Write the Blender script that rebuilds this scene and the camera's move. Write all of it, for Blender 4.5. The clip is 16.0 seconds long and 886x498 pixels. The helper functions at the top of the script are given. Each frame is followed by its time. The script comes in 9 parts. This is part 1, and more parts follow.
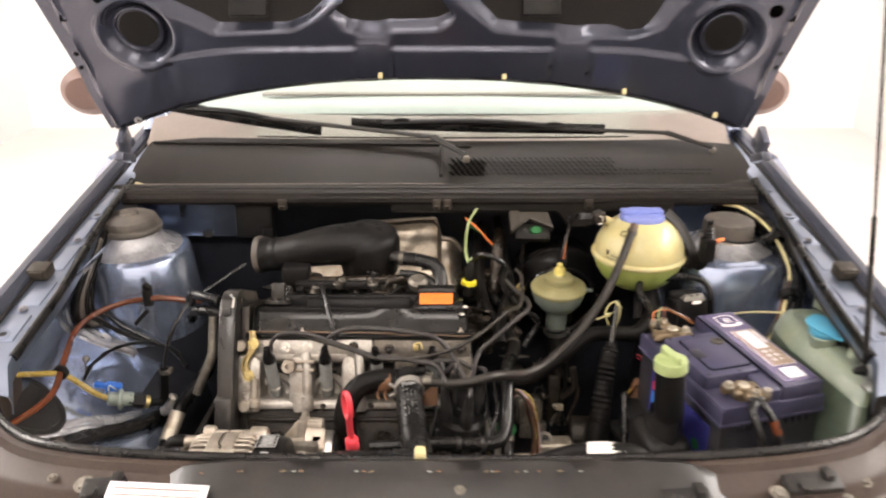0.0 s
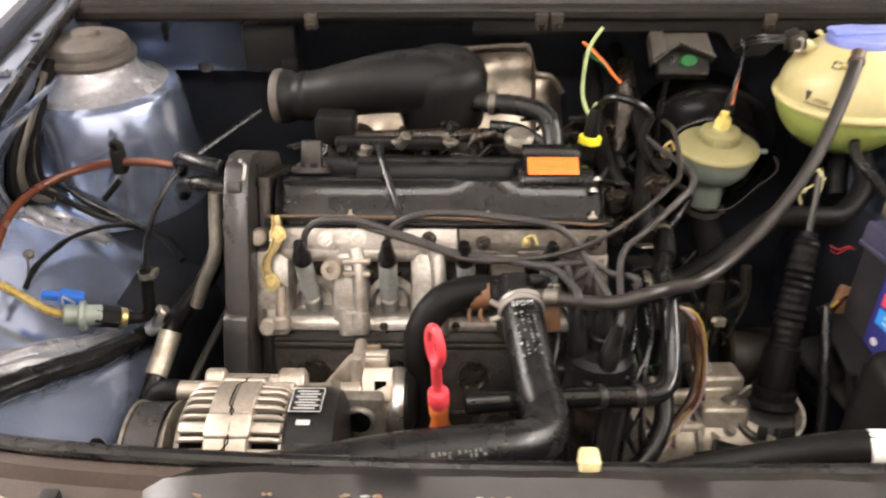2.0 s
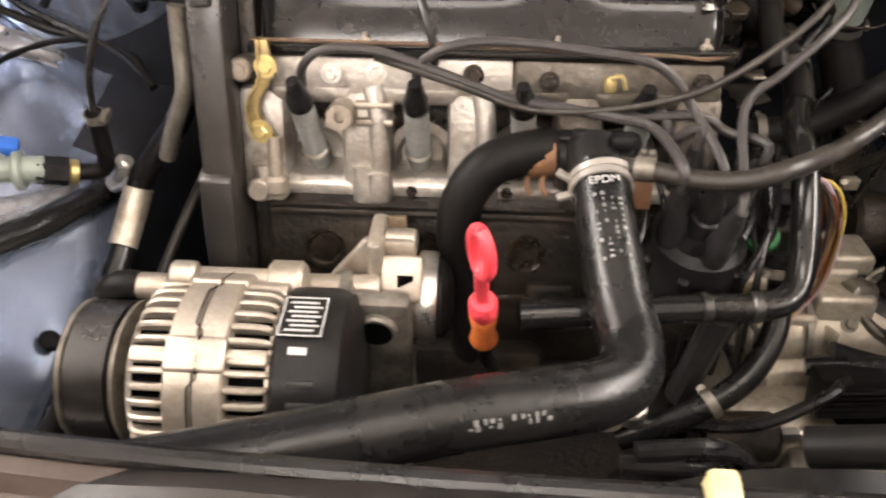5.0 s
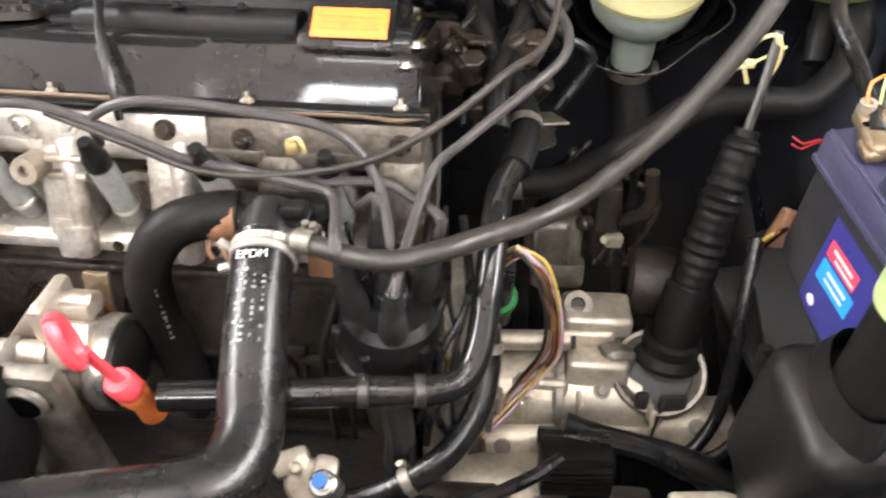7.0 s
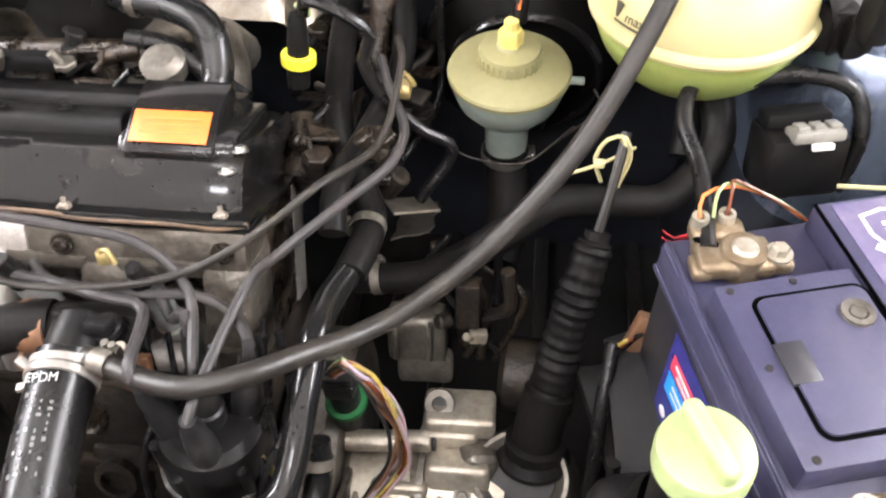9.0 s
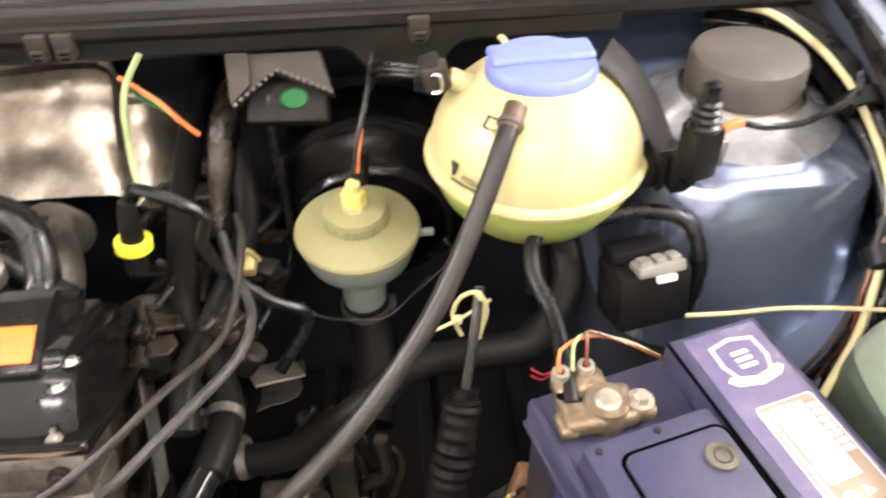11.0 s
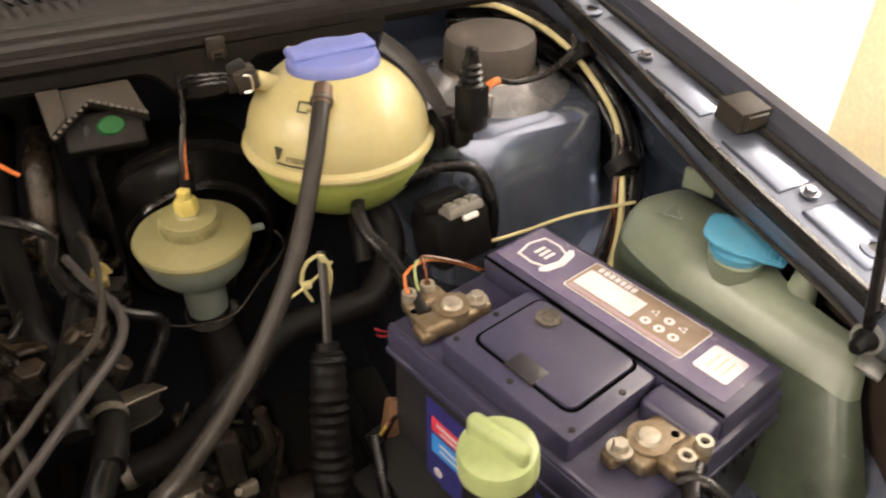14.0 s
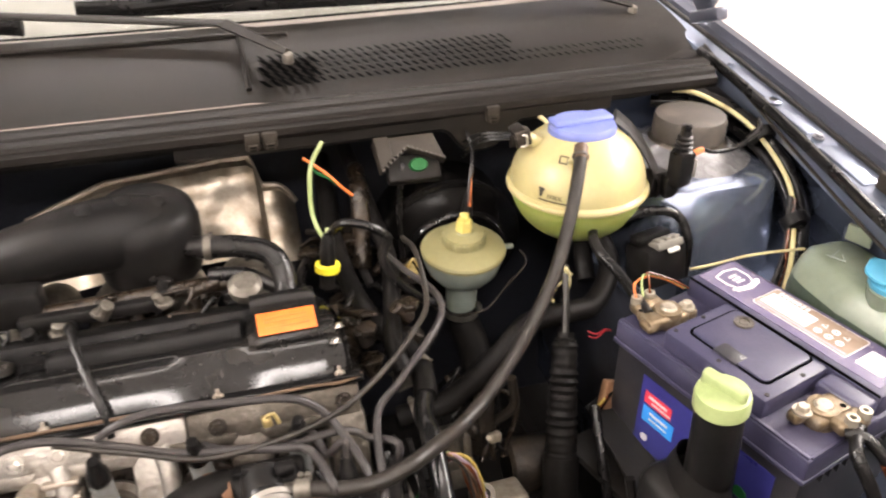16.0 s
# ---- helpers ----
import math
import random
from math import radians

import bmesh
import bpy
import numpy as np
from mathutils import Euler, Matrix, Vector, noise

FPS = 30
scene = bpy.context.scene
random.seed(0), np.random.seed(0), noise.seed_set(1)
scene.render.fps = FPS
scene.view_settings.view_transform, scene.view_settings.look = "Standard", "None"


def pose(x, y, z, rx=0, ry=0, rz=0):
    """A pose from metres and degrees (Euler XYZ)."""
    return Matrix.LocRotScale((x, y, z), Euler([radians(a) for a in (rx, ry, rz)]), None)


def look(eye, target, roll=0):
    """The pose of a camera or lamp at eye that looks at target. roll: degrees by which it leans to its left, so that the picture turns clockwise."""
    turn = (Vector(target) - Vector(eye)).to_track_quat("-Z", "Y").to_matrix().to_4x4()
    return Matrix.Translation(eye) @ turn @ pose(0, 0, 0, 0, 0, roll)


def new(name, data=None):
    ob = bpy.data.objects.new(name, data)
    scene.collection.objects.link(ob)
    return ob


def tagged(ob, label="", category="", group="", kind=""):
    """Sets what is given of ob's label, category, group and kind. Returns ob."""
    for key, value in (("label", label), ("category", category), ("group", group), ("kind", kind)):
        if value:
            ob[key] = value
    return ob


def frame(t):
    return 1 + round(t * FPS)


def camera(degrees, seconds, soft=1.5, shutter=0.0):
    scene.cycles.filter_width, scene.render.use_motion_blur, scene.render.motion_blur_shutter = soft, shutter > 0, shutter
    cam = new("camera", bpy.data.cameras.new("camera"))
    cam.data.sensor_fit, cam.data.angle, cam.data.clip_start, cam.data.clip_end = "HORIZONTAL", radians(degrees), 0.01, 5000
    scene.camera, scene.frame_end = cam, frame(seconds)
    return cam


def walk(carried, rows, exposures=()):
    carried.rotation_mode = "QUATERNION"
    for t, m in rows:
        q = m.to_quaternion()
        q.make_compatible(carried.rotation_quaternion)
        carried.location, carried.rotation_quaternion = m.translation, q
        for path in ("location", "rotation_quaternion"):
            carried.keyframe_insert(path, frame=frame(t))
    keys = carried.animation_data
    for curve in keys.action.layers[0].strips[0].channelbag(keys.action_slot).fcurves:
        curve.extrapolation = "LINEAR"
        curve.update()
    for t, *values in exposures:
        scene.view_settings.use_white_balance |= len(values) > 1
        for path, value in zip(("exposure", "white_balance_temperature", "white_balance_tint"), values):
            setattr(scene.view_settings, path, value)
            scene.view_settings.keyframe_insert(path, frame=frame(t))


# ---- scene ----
cam = camera(58.1, 16.0, soft=2.1, shutter=0.5)
METRES, EYE, TILT, LEAN, TURN = 1.91, 1.48, -22.5, 0.0, 0.0
ROWS = [
    (0.0, 0.0, 0.0, 0.0, 0.0, 0.0, -0.0),
    (0.5, -0.0364, 0.0826, -0.0029, 0.57, -0.02, -0.23),
    (1.0, -0.0525, 0.1422, -0.0081, 0.88, -1.45, -0.26),
    (1.5, -0.0522, 0.1992, -0.0052, 1.02, -6.37, -0.16),
    (2.0, -0.0616, 0.2468, -0.0035, 1.14, -10.98, -0.15),
    (2.5, -0.1173, 0.2905, -0.0029, 1.7, -14.06, -0.36),
    (3.0, -0.1478, 0.326, -0.0179, 2.75, -16.63, -0.52),
    (5.5, -0.0374, 0.3801, 0.0021, 4.13, -27.52, -0.5),
    (6.0, -0.0041, 0.3943, 0.0037, 4.66, -27.62, -0.76),
    (6.5, 0.0305, 0.4034, 0.0113, 5.18, -27.79, -0.93),
    (7.0, 0.0591, 0.4107, 0.0219, 5.65, -27.78, -1.01),
    (7.5, 0.087, 0.4265, 0.0174, 6.08, -27.48, -1.1),
    (8.0, 0.107, 0.4331, 0.0279, 6.38, -27.34, -1.09),
    (10.5, 0.13, 0.463, 0.0644, 2.02, -21.66, 0.25),
    (11.0, 0.1344, 0.4651, 0.071, -4.14, -19.84, 2.42),
    (11.5, 0.1358, 0.4616, 0.0741, -9.23, -18.38, 4.21),
    (12.0, 0.1433, 0.4522, 0.0635, -14.1, -16.7, 6.05),
    (12.5, 0.1485, 0.4392, 0.0537, -18.23, -16.27, 7.54),
    (13.0, 0.1415, 0.4266, 0.0456, -21.37, -16.26, 8.64),
    (13.5, 0.1202, 0.4194, 0.0382, -23.09, -16.26, 9.19),
    (14.0, 0.0919, 0.4102, 0.0394, -23.52, -15.87, 9.26),
    (14.5, 0.0612, 0.4022, 0.0385, -22.54, -15.15, 8.84),
    (15.0, 0.0265, 0.3807, 0.0417, -20.03, -14.49, 8.09),
    (15.5, 0.0016, 0.3425, 0.0586, -17.57, -13.12, 7.1),
    (16.0, -0.0233, 0.3103, 0.0562, -15.52, -10.43, 6.33),
]
walk(cam, [(t, pose(0, 0, EYE, TILT, LEAN, TURN) @ pose(METRES * x, METRES * y, METRES * z, 90 + pitch, roll, yaw)) for t, x, y, z, yaw, pitch, roll in ROWS],
     [(0.0, -1.28, 6600, 13), (1.0, -1.36, 6600, 14), (1.5, -1.25, 6600, 14), (2.5, -0.85, 6500, 12), (3.0, -0.90, 6500, 12), (5.5, -0.76, 6700, 14), (7.0, -0.16, 6100, 11), (7.5, -0.13, 5850, 11), (8.0, -0.37, 5900, 12), (10.5, -0.40, 6000, 13), (11.0, -0.48, 6300, 14), (12.5, -1.27, 6650, 13), (13.5, -1.50, 7400, 13), (14.0, -1.55, 7400, 14), (14.5, -1.45, 7000, 14), (15.0, -1.22, 6900, 14), (16.0, -0.82, 6600, 15)])

# ---------------------------------------------------------------- world and lamps
world = bpy.data.worlds.new("world")
scene.world = world
world.use_nodes = True
world.node_tree.nodes["Background"].inputs[0].default_value = (1.0, 0.96, 0.9, 1)
world.node_tree.nodes["Background"].inputs[1].default_value = 0.02


def area_lamp(name, eye, target, sx, sy, power, colour):
    data = bpy.data.lights.new(name, "AREA")
    data.shape, data.size, data.size_y, data.energy, data.color = "RECTANGLE", sx, sy, power, colour
    ob = new(name, data)
    ob.matrix_world = look(eye, target)
    return ob


WARM = (1.0, 0.955, 0.905)
# The side pair at x = ±2.85 is unseen, added to whiten the walls.
for at, sx, sy, power in (((0.0, 0.55, 2.86), 1.3, 0.3, 16), ((-2.85, 1.3, 2.86), 0.3, 2.6, 400), ((2.85, 1.3, 2.86), 0.3, 2.6, 400), ((-0.35, -1.0, 2.86), 1.3, 0.3, 95), ((0.0, 2.9, 2.86), 1.8, 0.3, 90)):
    area_lamp("ceiling_lamp_light", at, (at[0], at[1], 0.0), sx, sy, power, WARM)

# ---------------------------------------------------------------- materials
def material(name, colour, rough=0.5, metal=0.0, dirt=None, dirt_amount=0.0, dirt_scale=9.0, grain=0.06, grain_scale=160.0,
             bump=0.0, bump_scale=220.0, coat=0.0, trans=0.0, sss=0.0, rough_var=0.12, wear=None, wear_amount=0.0, wear_scale=60.0, spec=0.5, bump_size=0.001, bump_detail=5.0):
    """A Principled surface with fine grain, larger stains, worn flecks and relief, in metres of the world."""
    m = bpy.data.materials.new(name)
    m.use_nodes = True
    nt = m.node_tree
    p = nt.nodes["Principled BSDF"]
    geo = nt.nodes.new("ShaderNodeNewGeometry")

    def noise_at(scale, detail=4.0, rough_=0.6):
        n = nt.nodes.new("ShaderNodeTexNoise")
        n.inputs["Scale"].default_value, n.inputs["Detail"].default_value, n.inputs["Roughness"].default_value = scale, detail, rough_
        nt.links.new(geo.outputs["Position"], n.inputs["Vector"])
        return n

    def mix(a, b, f):
        n = nt.nodes.new("ShaderNodeMix")
        n.data_type = "RGBA"
        for sock, val in ((n.inputs[0], f), (n.inputs[6], a), (n.inputs[7], b)):
            if isinstance(val, (tuple, float, int)):
                sock.default_value = val
            else:
                nt.links.new(val, sock)
        return n.outputs[2]

    def ramp(src, lo, hi, top=1.0):
        n = nt.nodes.new("ShaderNodeMapRange")
        n.inputs["From Min"].default_value, n.inputs["From Max"].default_value, n.inputs["To Max"].default_value = lo, hi, top
        nt.links.new(src, n.inputs["Value"])
        return n.outputs["Result"]

    fine = noise_at(grain_scale, 3.0)
    c0 = tuple(max(0.0, v * (1 - grain * 2.5)) for v in colour) + (1,)
    c1 = tuple(min(1.0, v * (1 + grain * 2.5)) for v in colour) + (1,)
    col = mix(c0, c1, fine.outputs["Fac"])
    big = noise_at(dirt_scale, 6.0, 0.65)
    if dirt:
        col = mix(col, tuple(dirt) + (1,), ramp(big.outputs["Fac"], 0.62 - 0.35 * dirt_amount, 0.72, min(1.0, 0.35 + dirt_amount)))
    if wear:
        w = noise_at(wear_scale, 5.0, 0.7)
        col = mix(col, tuple(wear) + (1,), ramp(w.outputs["Fac"], 0.74 - 0.3 * wear_amount, 0.78))
    nt.links.new(col, p.inputs["Base Color"])
    r = nt.nodes.new("ShaderNodeMapRange")
    r.inputs["To Min"].default_value, r.inputs["To Max"].default_value = max(0.02, rough - rough_var), min(1.0, rough + rough_var)
    nt.links.new(big.outputs["Fac"], r.inputs["Value"])
    nt.links.new(r.outputs["Result"], p.inputs["Roughness"])
    p.inputs["Metallic"].default_value = metal
    p.inputs["Specular IOR Level"].default_value = spec
    p.inputs["Coat Weight"].default_value = coat
    p.inputs["Coat Roughness"].default_value = 0.12
    p.inputs["Transmission Weight"].default_value = trans
    if sss:
        p.inputs["Subsurface Weight"].default_value = sss
        p.inputs["Subsurface Radius"].default_value = (0.02, 0.015, 0.008)
        p.inputs["Subsurface Scale"].default_value = 0.5
    if bump:
        b = nt.nodes.new("ShaderNodeBump")
        b.inputs["Strength"].default_value = bump
        b.inputs["Distance"].default_value = bump_size
        bn = noise_at(bump_scale, bump_detail)
        nt.links.new(bn.outputs["Fac"], b.inputs["Height"])
        nt.links.new(b.outputs["Normal"], p.inputs["Normal"])
    return m


M = {}
M["paint"] = material("blue_metallic_paint", (0.39, 0.46, 0.615), 0.21, 0.82, None, 0.0, 5, 0.03, 900, coat=0.9, bump=0.4, bump_scale=9, bump_size=0.008, rough_var=0.02, bump_detail=1.0)
M["paint_dusty"] = material("dusty_blue_paint", (0.17, 0.20, 0.26), 0.36, 0.7, (0.22, 0.17, 0.13), 0.45, 6, 0.08, 300, coat=0.25, bump=0.3, bump_scale=20, bump_size=0.003)
M["paint_shaded"] = material("dark_blue_paint", (0.06, 0.075, 0.11), 0.27, 0.55, (0.055, 0.06, 0.075), 0.2, 8, 0.08, 300, coat=0.5, bump=0.25, bump_scale=9, bump_size=0.003, rough_var=0.08)
# Darker copy of the body paint; carries the wing's dark reflections in its colour.
M["paint_darkened"] = material("darkened_metallic_clearcoat", (0.075, 0.08, 0.105), 0.3, 0.5, None, 0.0, 4, 0.02, 600, coat=0.5, bump=0.2, bump_scale=8, bump_size=0.003, rough_var=0.05, bump_detail=1.0)
M["brass_dull"] = material("dull_yellow_zinc", (0.30, 0.23, 0.10), 0.36, 0.8, (0.09, 0.065, 0.04), 0.45, 50, 0.12, 300)
M["slam"] = material("dusty_brown_grey_paint", (0.042, 0.030, 0.024), 0.42, 0.0, (0.024, 0.018, 0.0145), 0.5, 7, 0.12, 260, bump=0.5, bump_scale=60, spec=0.22, wear=(0.13, 0.085, 0.055), wear_amount=0.06, wear_scale=30)
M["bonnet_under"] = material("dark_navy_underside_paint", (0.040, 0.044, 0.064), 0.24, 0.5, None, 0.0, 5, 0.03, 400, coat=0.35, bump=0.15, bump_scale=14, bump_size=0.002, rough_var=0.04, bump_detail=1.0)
M["paint_flange"] = material("steel_blue_clearcoat", (0.20, 0.235, 0.31), 0.33, 0.75, None, 0.0, 5, 0.02, 600, coat=0.8, bump=0.5, bump_scale=12, bump_size=0.005, rough_var=0.02, bump_detail=1.0)
M["sealant"] = material("smeared_wax_sealant", (0.30, 0.30, 0.31), 0.26, 0.35, (0.10, 0.098, 0.10), 0.55, 14, 0.12, 160, coat=0.4, bump=0.7, bump_scale=40, bump_size=0.004, wear=(0.035, 0.032, 0.03), wear_amount=0.22, wear_scale=26)
M["alu_oily"] = material("oil_stained_aluminium", (0.13, 0.115, 0.095), 0.34, 0.6, (0.035, 0.026, 0.018), 0.62, 22, 0.2, 200, bump=0.8, bump_scale=120, bump_size=0.002, wear=(0.36, 0.32, 0.27), wear_amount=0.14, wear_scale=30)
M["gasket_brown"] = material("brown_gasket_edge", (0.10, 0.06, 0.035), 0.5, 0.2, (0.03, 0.022, 0.016), 0.5, 50, 0.2, 200, bump=0.5)
M["slam_black"] = material("scuffed_black_paint", (0.0095, 0.0082, 0.0076), 0.32, 0.0, (0.020, 0.0155, 0.013), 0.4, 12, 0.12, 260, bump=0.5, bump_scale=40, spec=0.36, wear=(0.10, 0.065, 0.042), wear_amount=0.05, wear_scale=40)
M["plastic"] = material("black_plastic", (0.0080, 0.0075, 0.0073), 0.38, 0.0, (0.018, 0.0155, 0.013), 0.35, 14, 0.1, 300, bump=0.25, bump_scale=500, spec=0.14)
M["plastic_dusty"] = material("dusty_black_plastic", (0.0085, 0.0074, 0.0064), 0.48, 0.0, (0.017, 0.0138, 0.0112), 0.5, 9, 0.12, 260, bump=0.3, bump_scale=400, spec=0.15)
M["cowl"] = material("weathered_black_plastic", (0.0085, 0.0070, 0.0058), 0.46, 0.0, (0.016, 0.0125, 0.0097), 0.5, 7, 0.12, 240, bump=0.3, bump_scale=420, spec=0.15, wear=(0.04, 0.034, 0.028), wear_amount=0.08, wear_scale=30)
M["rubber"] = material("black_rubber", (0.0078, 0.0072, 0.0070), 0.27, 0.0, (0.022, 0.0195, 0.0175), 0.25, 20, 0.1, 260, bump=0.2, bump_scale=300, spec=0.30)
M["rubber_matt"] = material("matt_black_rubber", (0.0066, 0.0060, 0.0056), 0.44, 0.0, (0.0115, 0.0099, 0.0083), 0.35, 18, 0.1, 260, bump=0.3, bump_scale=260, spec=0.09)
M["rubber_grey"] = material("grey_rubber", (0.0175, 0.0152, 0.0130), 0.36, 0.0, (0.045, 0.038, 0.031), 0.4, 25, 0.08, 260, bump=0.3, bump_scale=300, spec=0.3, wear=(0.16, 0.14, 0.12), wear_amount=0.16, wear_scale=90)
M["strut_rubber"] = material("faded_brown_rubber", (0.055, 0.047, 0.040), 0.6, 0.0, (0.12, 0.098, 0.076), 0.4, 20, 0.08, 260, bump=0.3, bump_scale=260)
M["lead"] = material("grey_silicone_lead", (0.033, 0.0298, 0.0295), 0.42, 0.0, (0.058, 0.050, 0.043), 0.3, 30, 0.08, 300, spec=0.25)
M["cover"] = material("black_enamel", (0.0080, 0.0075, 0.0073), 0.13, 0.0, (0.022, 0.018, 0.014), 0.25, 15, 0.12, 260, coat=0.0, bump=0.2, bump_scale=14, bump_size=0.003, rough_var=0.04, spec=0.3, bump_detail=1.0)
M["timing"] = material("grey_black_plastic", (0.0165, 0.0148, 0.0135), 0.30, 0.0, (0.045, 0.038, 0.031), 0.3, 14, 0.08, 300, bump=0.2, bump_scale=300)
M["alu"] = material("dirty_cast_aluminium", (0.44, 0.415, 0.375), 0.38, 0.72, (0.13, 0.098, 0.066), 0.42, 17, 0.13, 200, bump=0.9, bump_scale=150, bump_size=0.0016, wear=(0.045, 0.033, 0.023), wear_amount=0.46, wear_scale=27)
M["alu_clean"] = material("cast_aluminium", (0.36, 0.318, 0.265), 0.42, 0.75, (0.17, 0.132, 0.093), 0.34, 26, 0.1, 240, bump=0.5, bump_scale=300, wear=(0.08, 0.06, 0.042), wear_amount=0.10, wear_scale=40)
M["alu_grimy"] = material("grimy_gearbox_aluminium", (0.17, 0.155, 0.13), 0.46, 0.6, (0.04, 0.032, 0.023), 0.55, 30, 0.15, 200, bump=0.5, bump_scale=240, wear=(0.022, 0.016, 0.011), wear_amount=0.30, wear_scale=26)
M["block"] = material("oily_cast_iron", (0.02, 0.0165, 0.0135), 0.36, 0.3, (0.05, 0.034, 0.02), 0.4, 26, 0.25, 160, bump=0.8, bump_scale=150, bump_size=0.002, spec=0.35, wear=(0.10, 0.075, 0.05), wear_amount=0.12, wear_scale=55)
M["soot"] = material("dark_underbonnet_steel", (0.021, 0.0195, 0.0185), 0.42, 0.1, (0.018, 0.0155, 0.013), 0.4, 8, 0.15, 160, bump=0.3, bump_scale=100, spec=0.2)
M["steel"] = material("zinc_plated_steel", (0.62, 0.60, 0.55), 0.3, 0.95, (0.25, 0.2, 0.15), 0.3, 40, 0.08, 400)
M["brass"] = material("yellow_zinc_steel", (0.50, 0.40, 0.17), 0.34, 0.8, (0.16, 0.12, 0.07), 0.35, 40, 0.1, 300)
M["rust"] = material("rusty_steel", (0.20, 0.10, 0.05), 0.65, 0.3, (0.10, 0.06, 0.04), 0.4, 50, 0.2, 200, bump=0.4)
M["shield"] = material("stained_heat_shield", (0.42, 0.37, 0.30), 0.40, 0.9, (0.20, 0.15, 0.10), 0.45, 22, 0.1, 200, bump=0.5, bump_scale=30, bump_size=0.0025, wear=(0.07, 0.05, 0.032), wear_amount=0.16, wear_scale=30)
M["orange"] = material("orange_label", (0.72, 0.15, 0.02), 0.45, 0.0, (0.5, 0.10, 0.02), 0.2, 40, 0.03)
M["orange_hose"] = material("rust_orange_tube", (0.115, 0.032, 0.012), 0.24, 0.0, (0.055, 0.021, 0.012), 0.4, 20, 0.1)
M["orange_plastic"] = material("orange_plastic", (0.62, 0.16, 0.035), 0.4, 0.0, (0.3, 0.1, 0.04), 0.3, 60, 0.05)
M["red"] = material("red_plastic", (0.60, 0.05, 0.065), 0.4, 0.0, (0.42, 0.045, 0.05), 0.25, 50, 0.04)
M["yellow"] = material("yellow_plastic", (0.82, 0.72, 0.04), 0.4, 0.0, (0.5, 0.4, 0.05), 0.2, 60, 0.04)
M["tan"] = material("tan_tube", (0.29, 0.205, 0.048), 0.28, 0.0, (0.15, 0.11, 0.04), 0.3, 40, 0.08)
M["cream"] = material("cream_plastic", (0.54, 0.48, 0.25), 0.5, 0.0, (0.28, 0.22, 0.12), 0.4, 40, 0.05, sss=0.2)
M["white"] = material("white_plastic", (0.75, 0.73, 0.68), 0.45, 0.0, (0.5, 0.45, 0.4), 0.3, 40, 0.04)
M["blue_cap"] = material("blue_plastic_cap", (0.13, 0.165, 0.42), 0.42, 0.0, (0.20, 0.21, 0.38), 0.3, 25, 0.06)
M["blue_plastic"] = material("bright_blue_plastic", (0.02, 0.10, 0.38), 0.4)
M["cyan"] = material("cyan_plastic_cap", (0.06, 0.28, 0.42), 0.4, 0.0, (0.10, 0.26, 0.34), 0.3, 30, 0.05)
M["green_cap"] = material("pale_green_cap", (0.295, 0.355, 0.155), 0.42, 0.0, (0.20, 0.27, 0.09), 0.3, 35, 0.05)
M["green"] = material("green_plastic", (0.010, 0.085, 0.022), 0.55, spec=0.2)
M["battery_top"] = material("dusty_violet_plastic", (0.036, 0.034, 0.066), 0.42, 0.0, (0.066, 0.061, 0.093), 0.45, 16, 0.08, 260, bump=0.2, bump_scale=300, wear=(0.2, 0.18, 0.2), wear_amount=0.1, wear_scale=50)
M["battery_case"] = material("black_battery_case", (0.018, 0.017, 0.02), 0.4, 0.0, (0.05, 0.045, 0.04), 0.3, 18, 0.08)
M["shroud"] = material("dull_zinc_sleeve", (0.26, 0.27, 0.26), 0.45, 0.55, (0.15, 0.14, 0.12), 0.4, 60, 0.08, 300)
M["label_violet"] = material("violet_label", (0.085, 0.07, 0.135), 0.24, 0.0, (0.15, 0.125, 0.18), 0.35, 26, 0.05, coat=0.5)
M["label_navy"] = material("navy_label", (0.03, 0.03, 0.16), 0.3)
M["label_white"] = material("white_label", (0.62, 0.59, 0.62), 0.4, 0.0, (0.5, 0.44, 0.42), 0.35, 60, 0.03)
M["label_brown"] = material("brown_label", (0.21, 0.15, 0.10), 0.35, 0.0, (0.33, 0.26, 0.21), 0.3, 50, 0.05)
M["label_pink"] = material("faded_pink_strip", (0.36, 0.24, 0.25), 0.35, 0.0, (0.20, 0.24, 0.36), 0.5, 40, 0.1)
M["label_red"] = material("red_label", (0.75, 0.05, 0.08), 0.35)
M["label_blue"] = material("blue_label", (0.03, 0.28, 0.72), 0.35)
M["terminal"] = material("oxidised_brass_terminal", (0.17, 0.125, 0.075), 0.42, 0.6, (0.26, 0.22, 0.17), 0.4, 70, 0.15, 300, bump=0.5, bump_scale=200, bump_size=0.002)
M["washer_tank"] = material("milky_green_plastic", (0.215, 0.252, 0.19), 0.33, 0.0, (0.14, 0.168, 0.125), 0.55, 6, 0.06, 120, sss=0.3, bump=0.3, bump_scale=24, bump_size=0.003, wear=(0.36, 0.39, 0.32), wear_amount=0.08, wear_scale=16)
M["reservoir_top"] = material("yellowed_plastic", (0.27, 0.25, 0.122), 0.40, 0.0, (0.26, 0.235, 0.105), 0.35, 30, 0.05, sss=0.25)
M["reservoir_body"] = material("grey_green_plastic", (0.20, 0.23, 0.20), 0.40, 0.0, (0.17, 0.195, 0.16), 0.35, 25, 0.06, sss=0.2)
M["tank_upper"] = material("yellowed_coolant_tank", (0.47, 0.415, 0.205), 0.32, 0.0, (0.39, 0.33, 0.145), 0.35, 12, 0.04, 120, sss=0.4)
M["tank_lower"] = material("green_coolant_tank", (0.25, 0.29, 0.08), 0.34, 0.0, (0.22, 0.30, 0.06), 0.4, 10, 0.05, 120, sss=0.4)
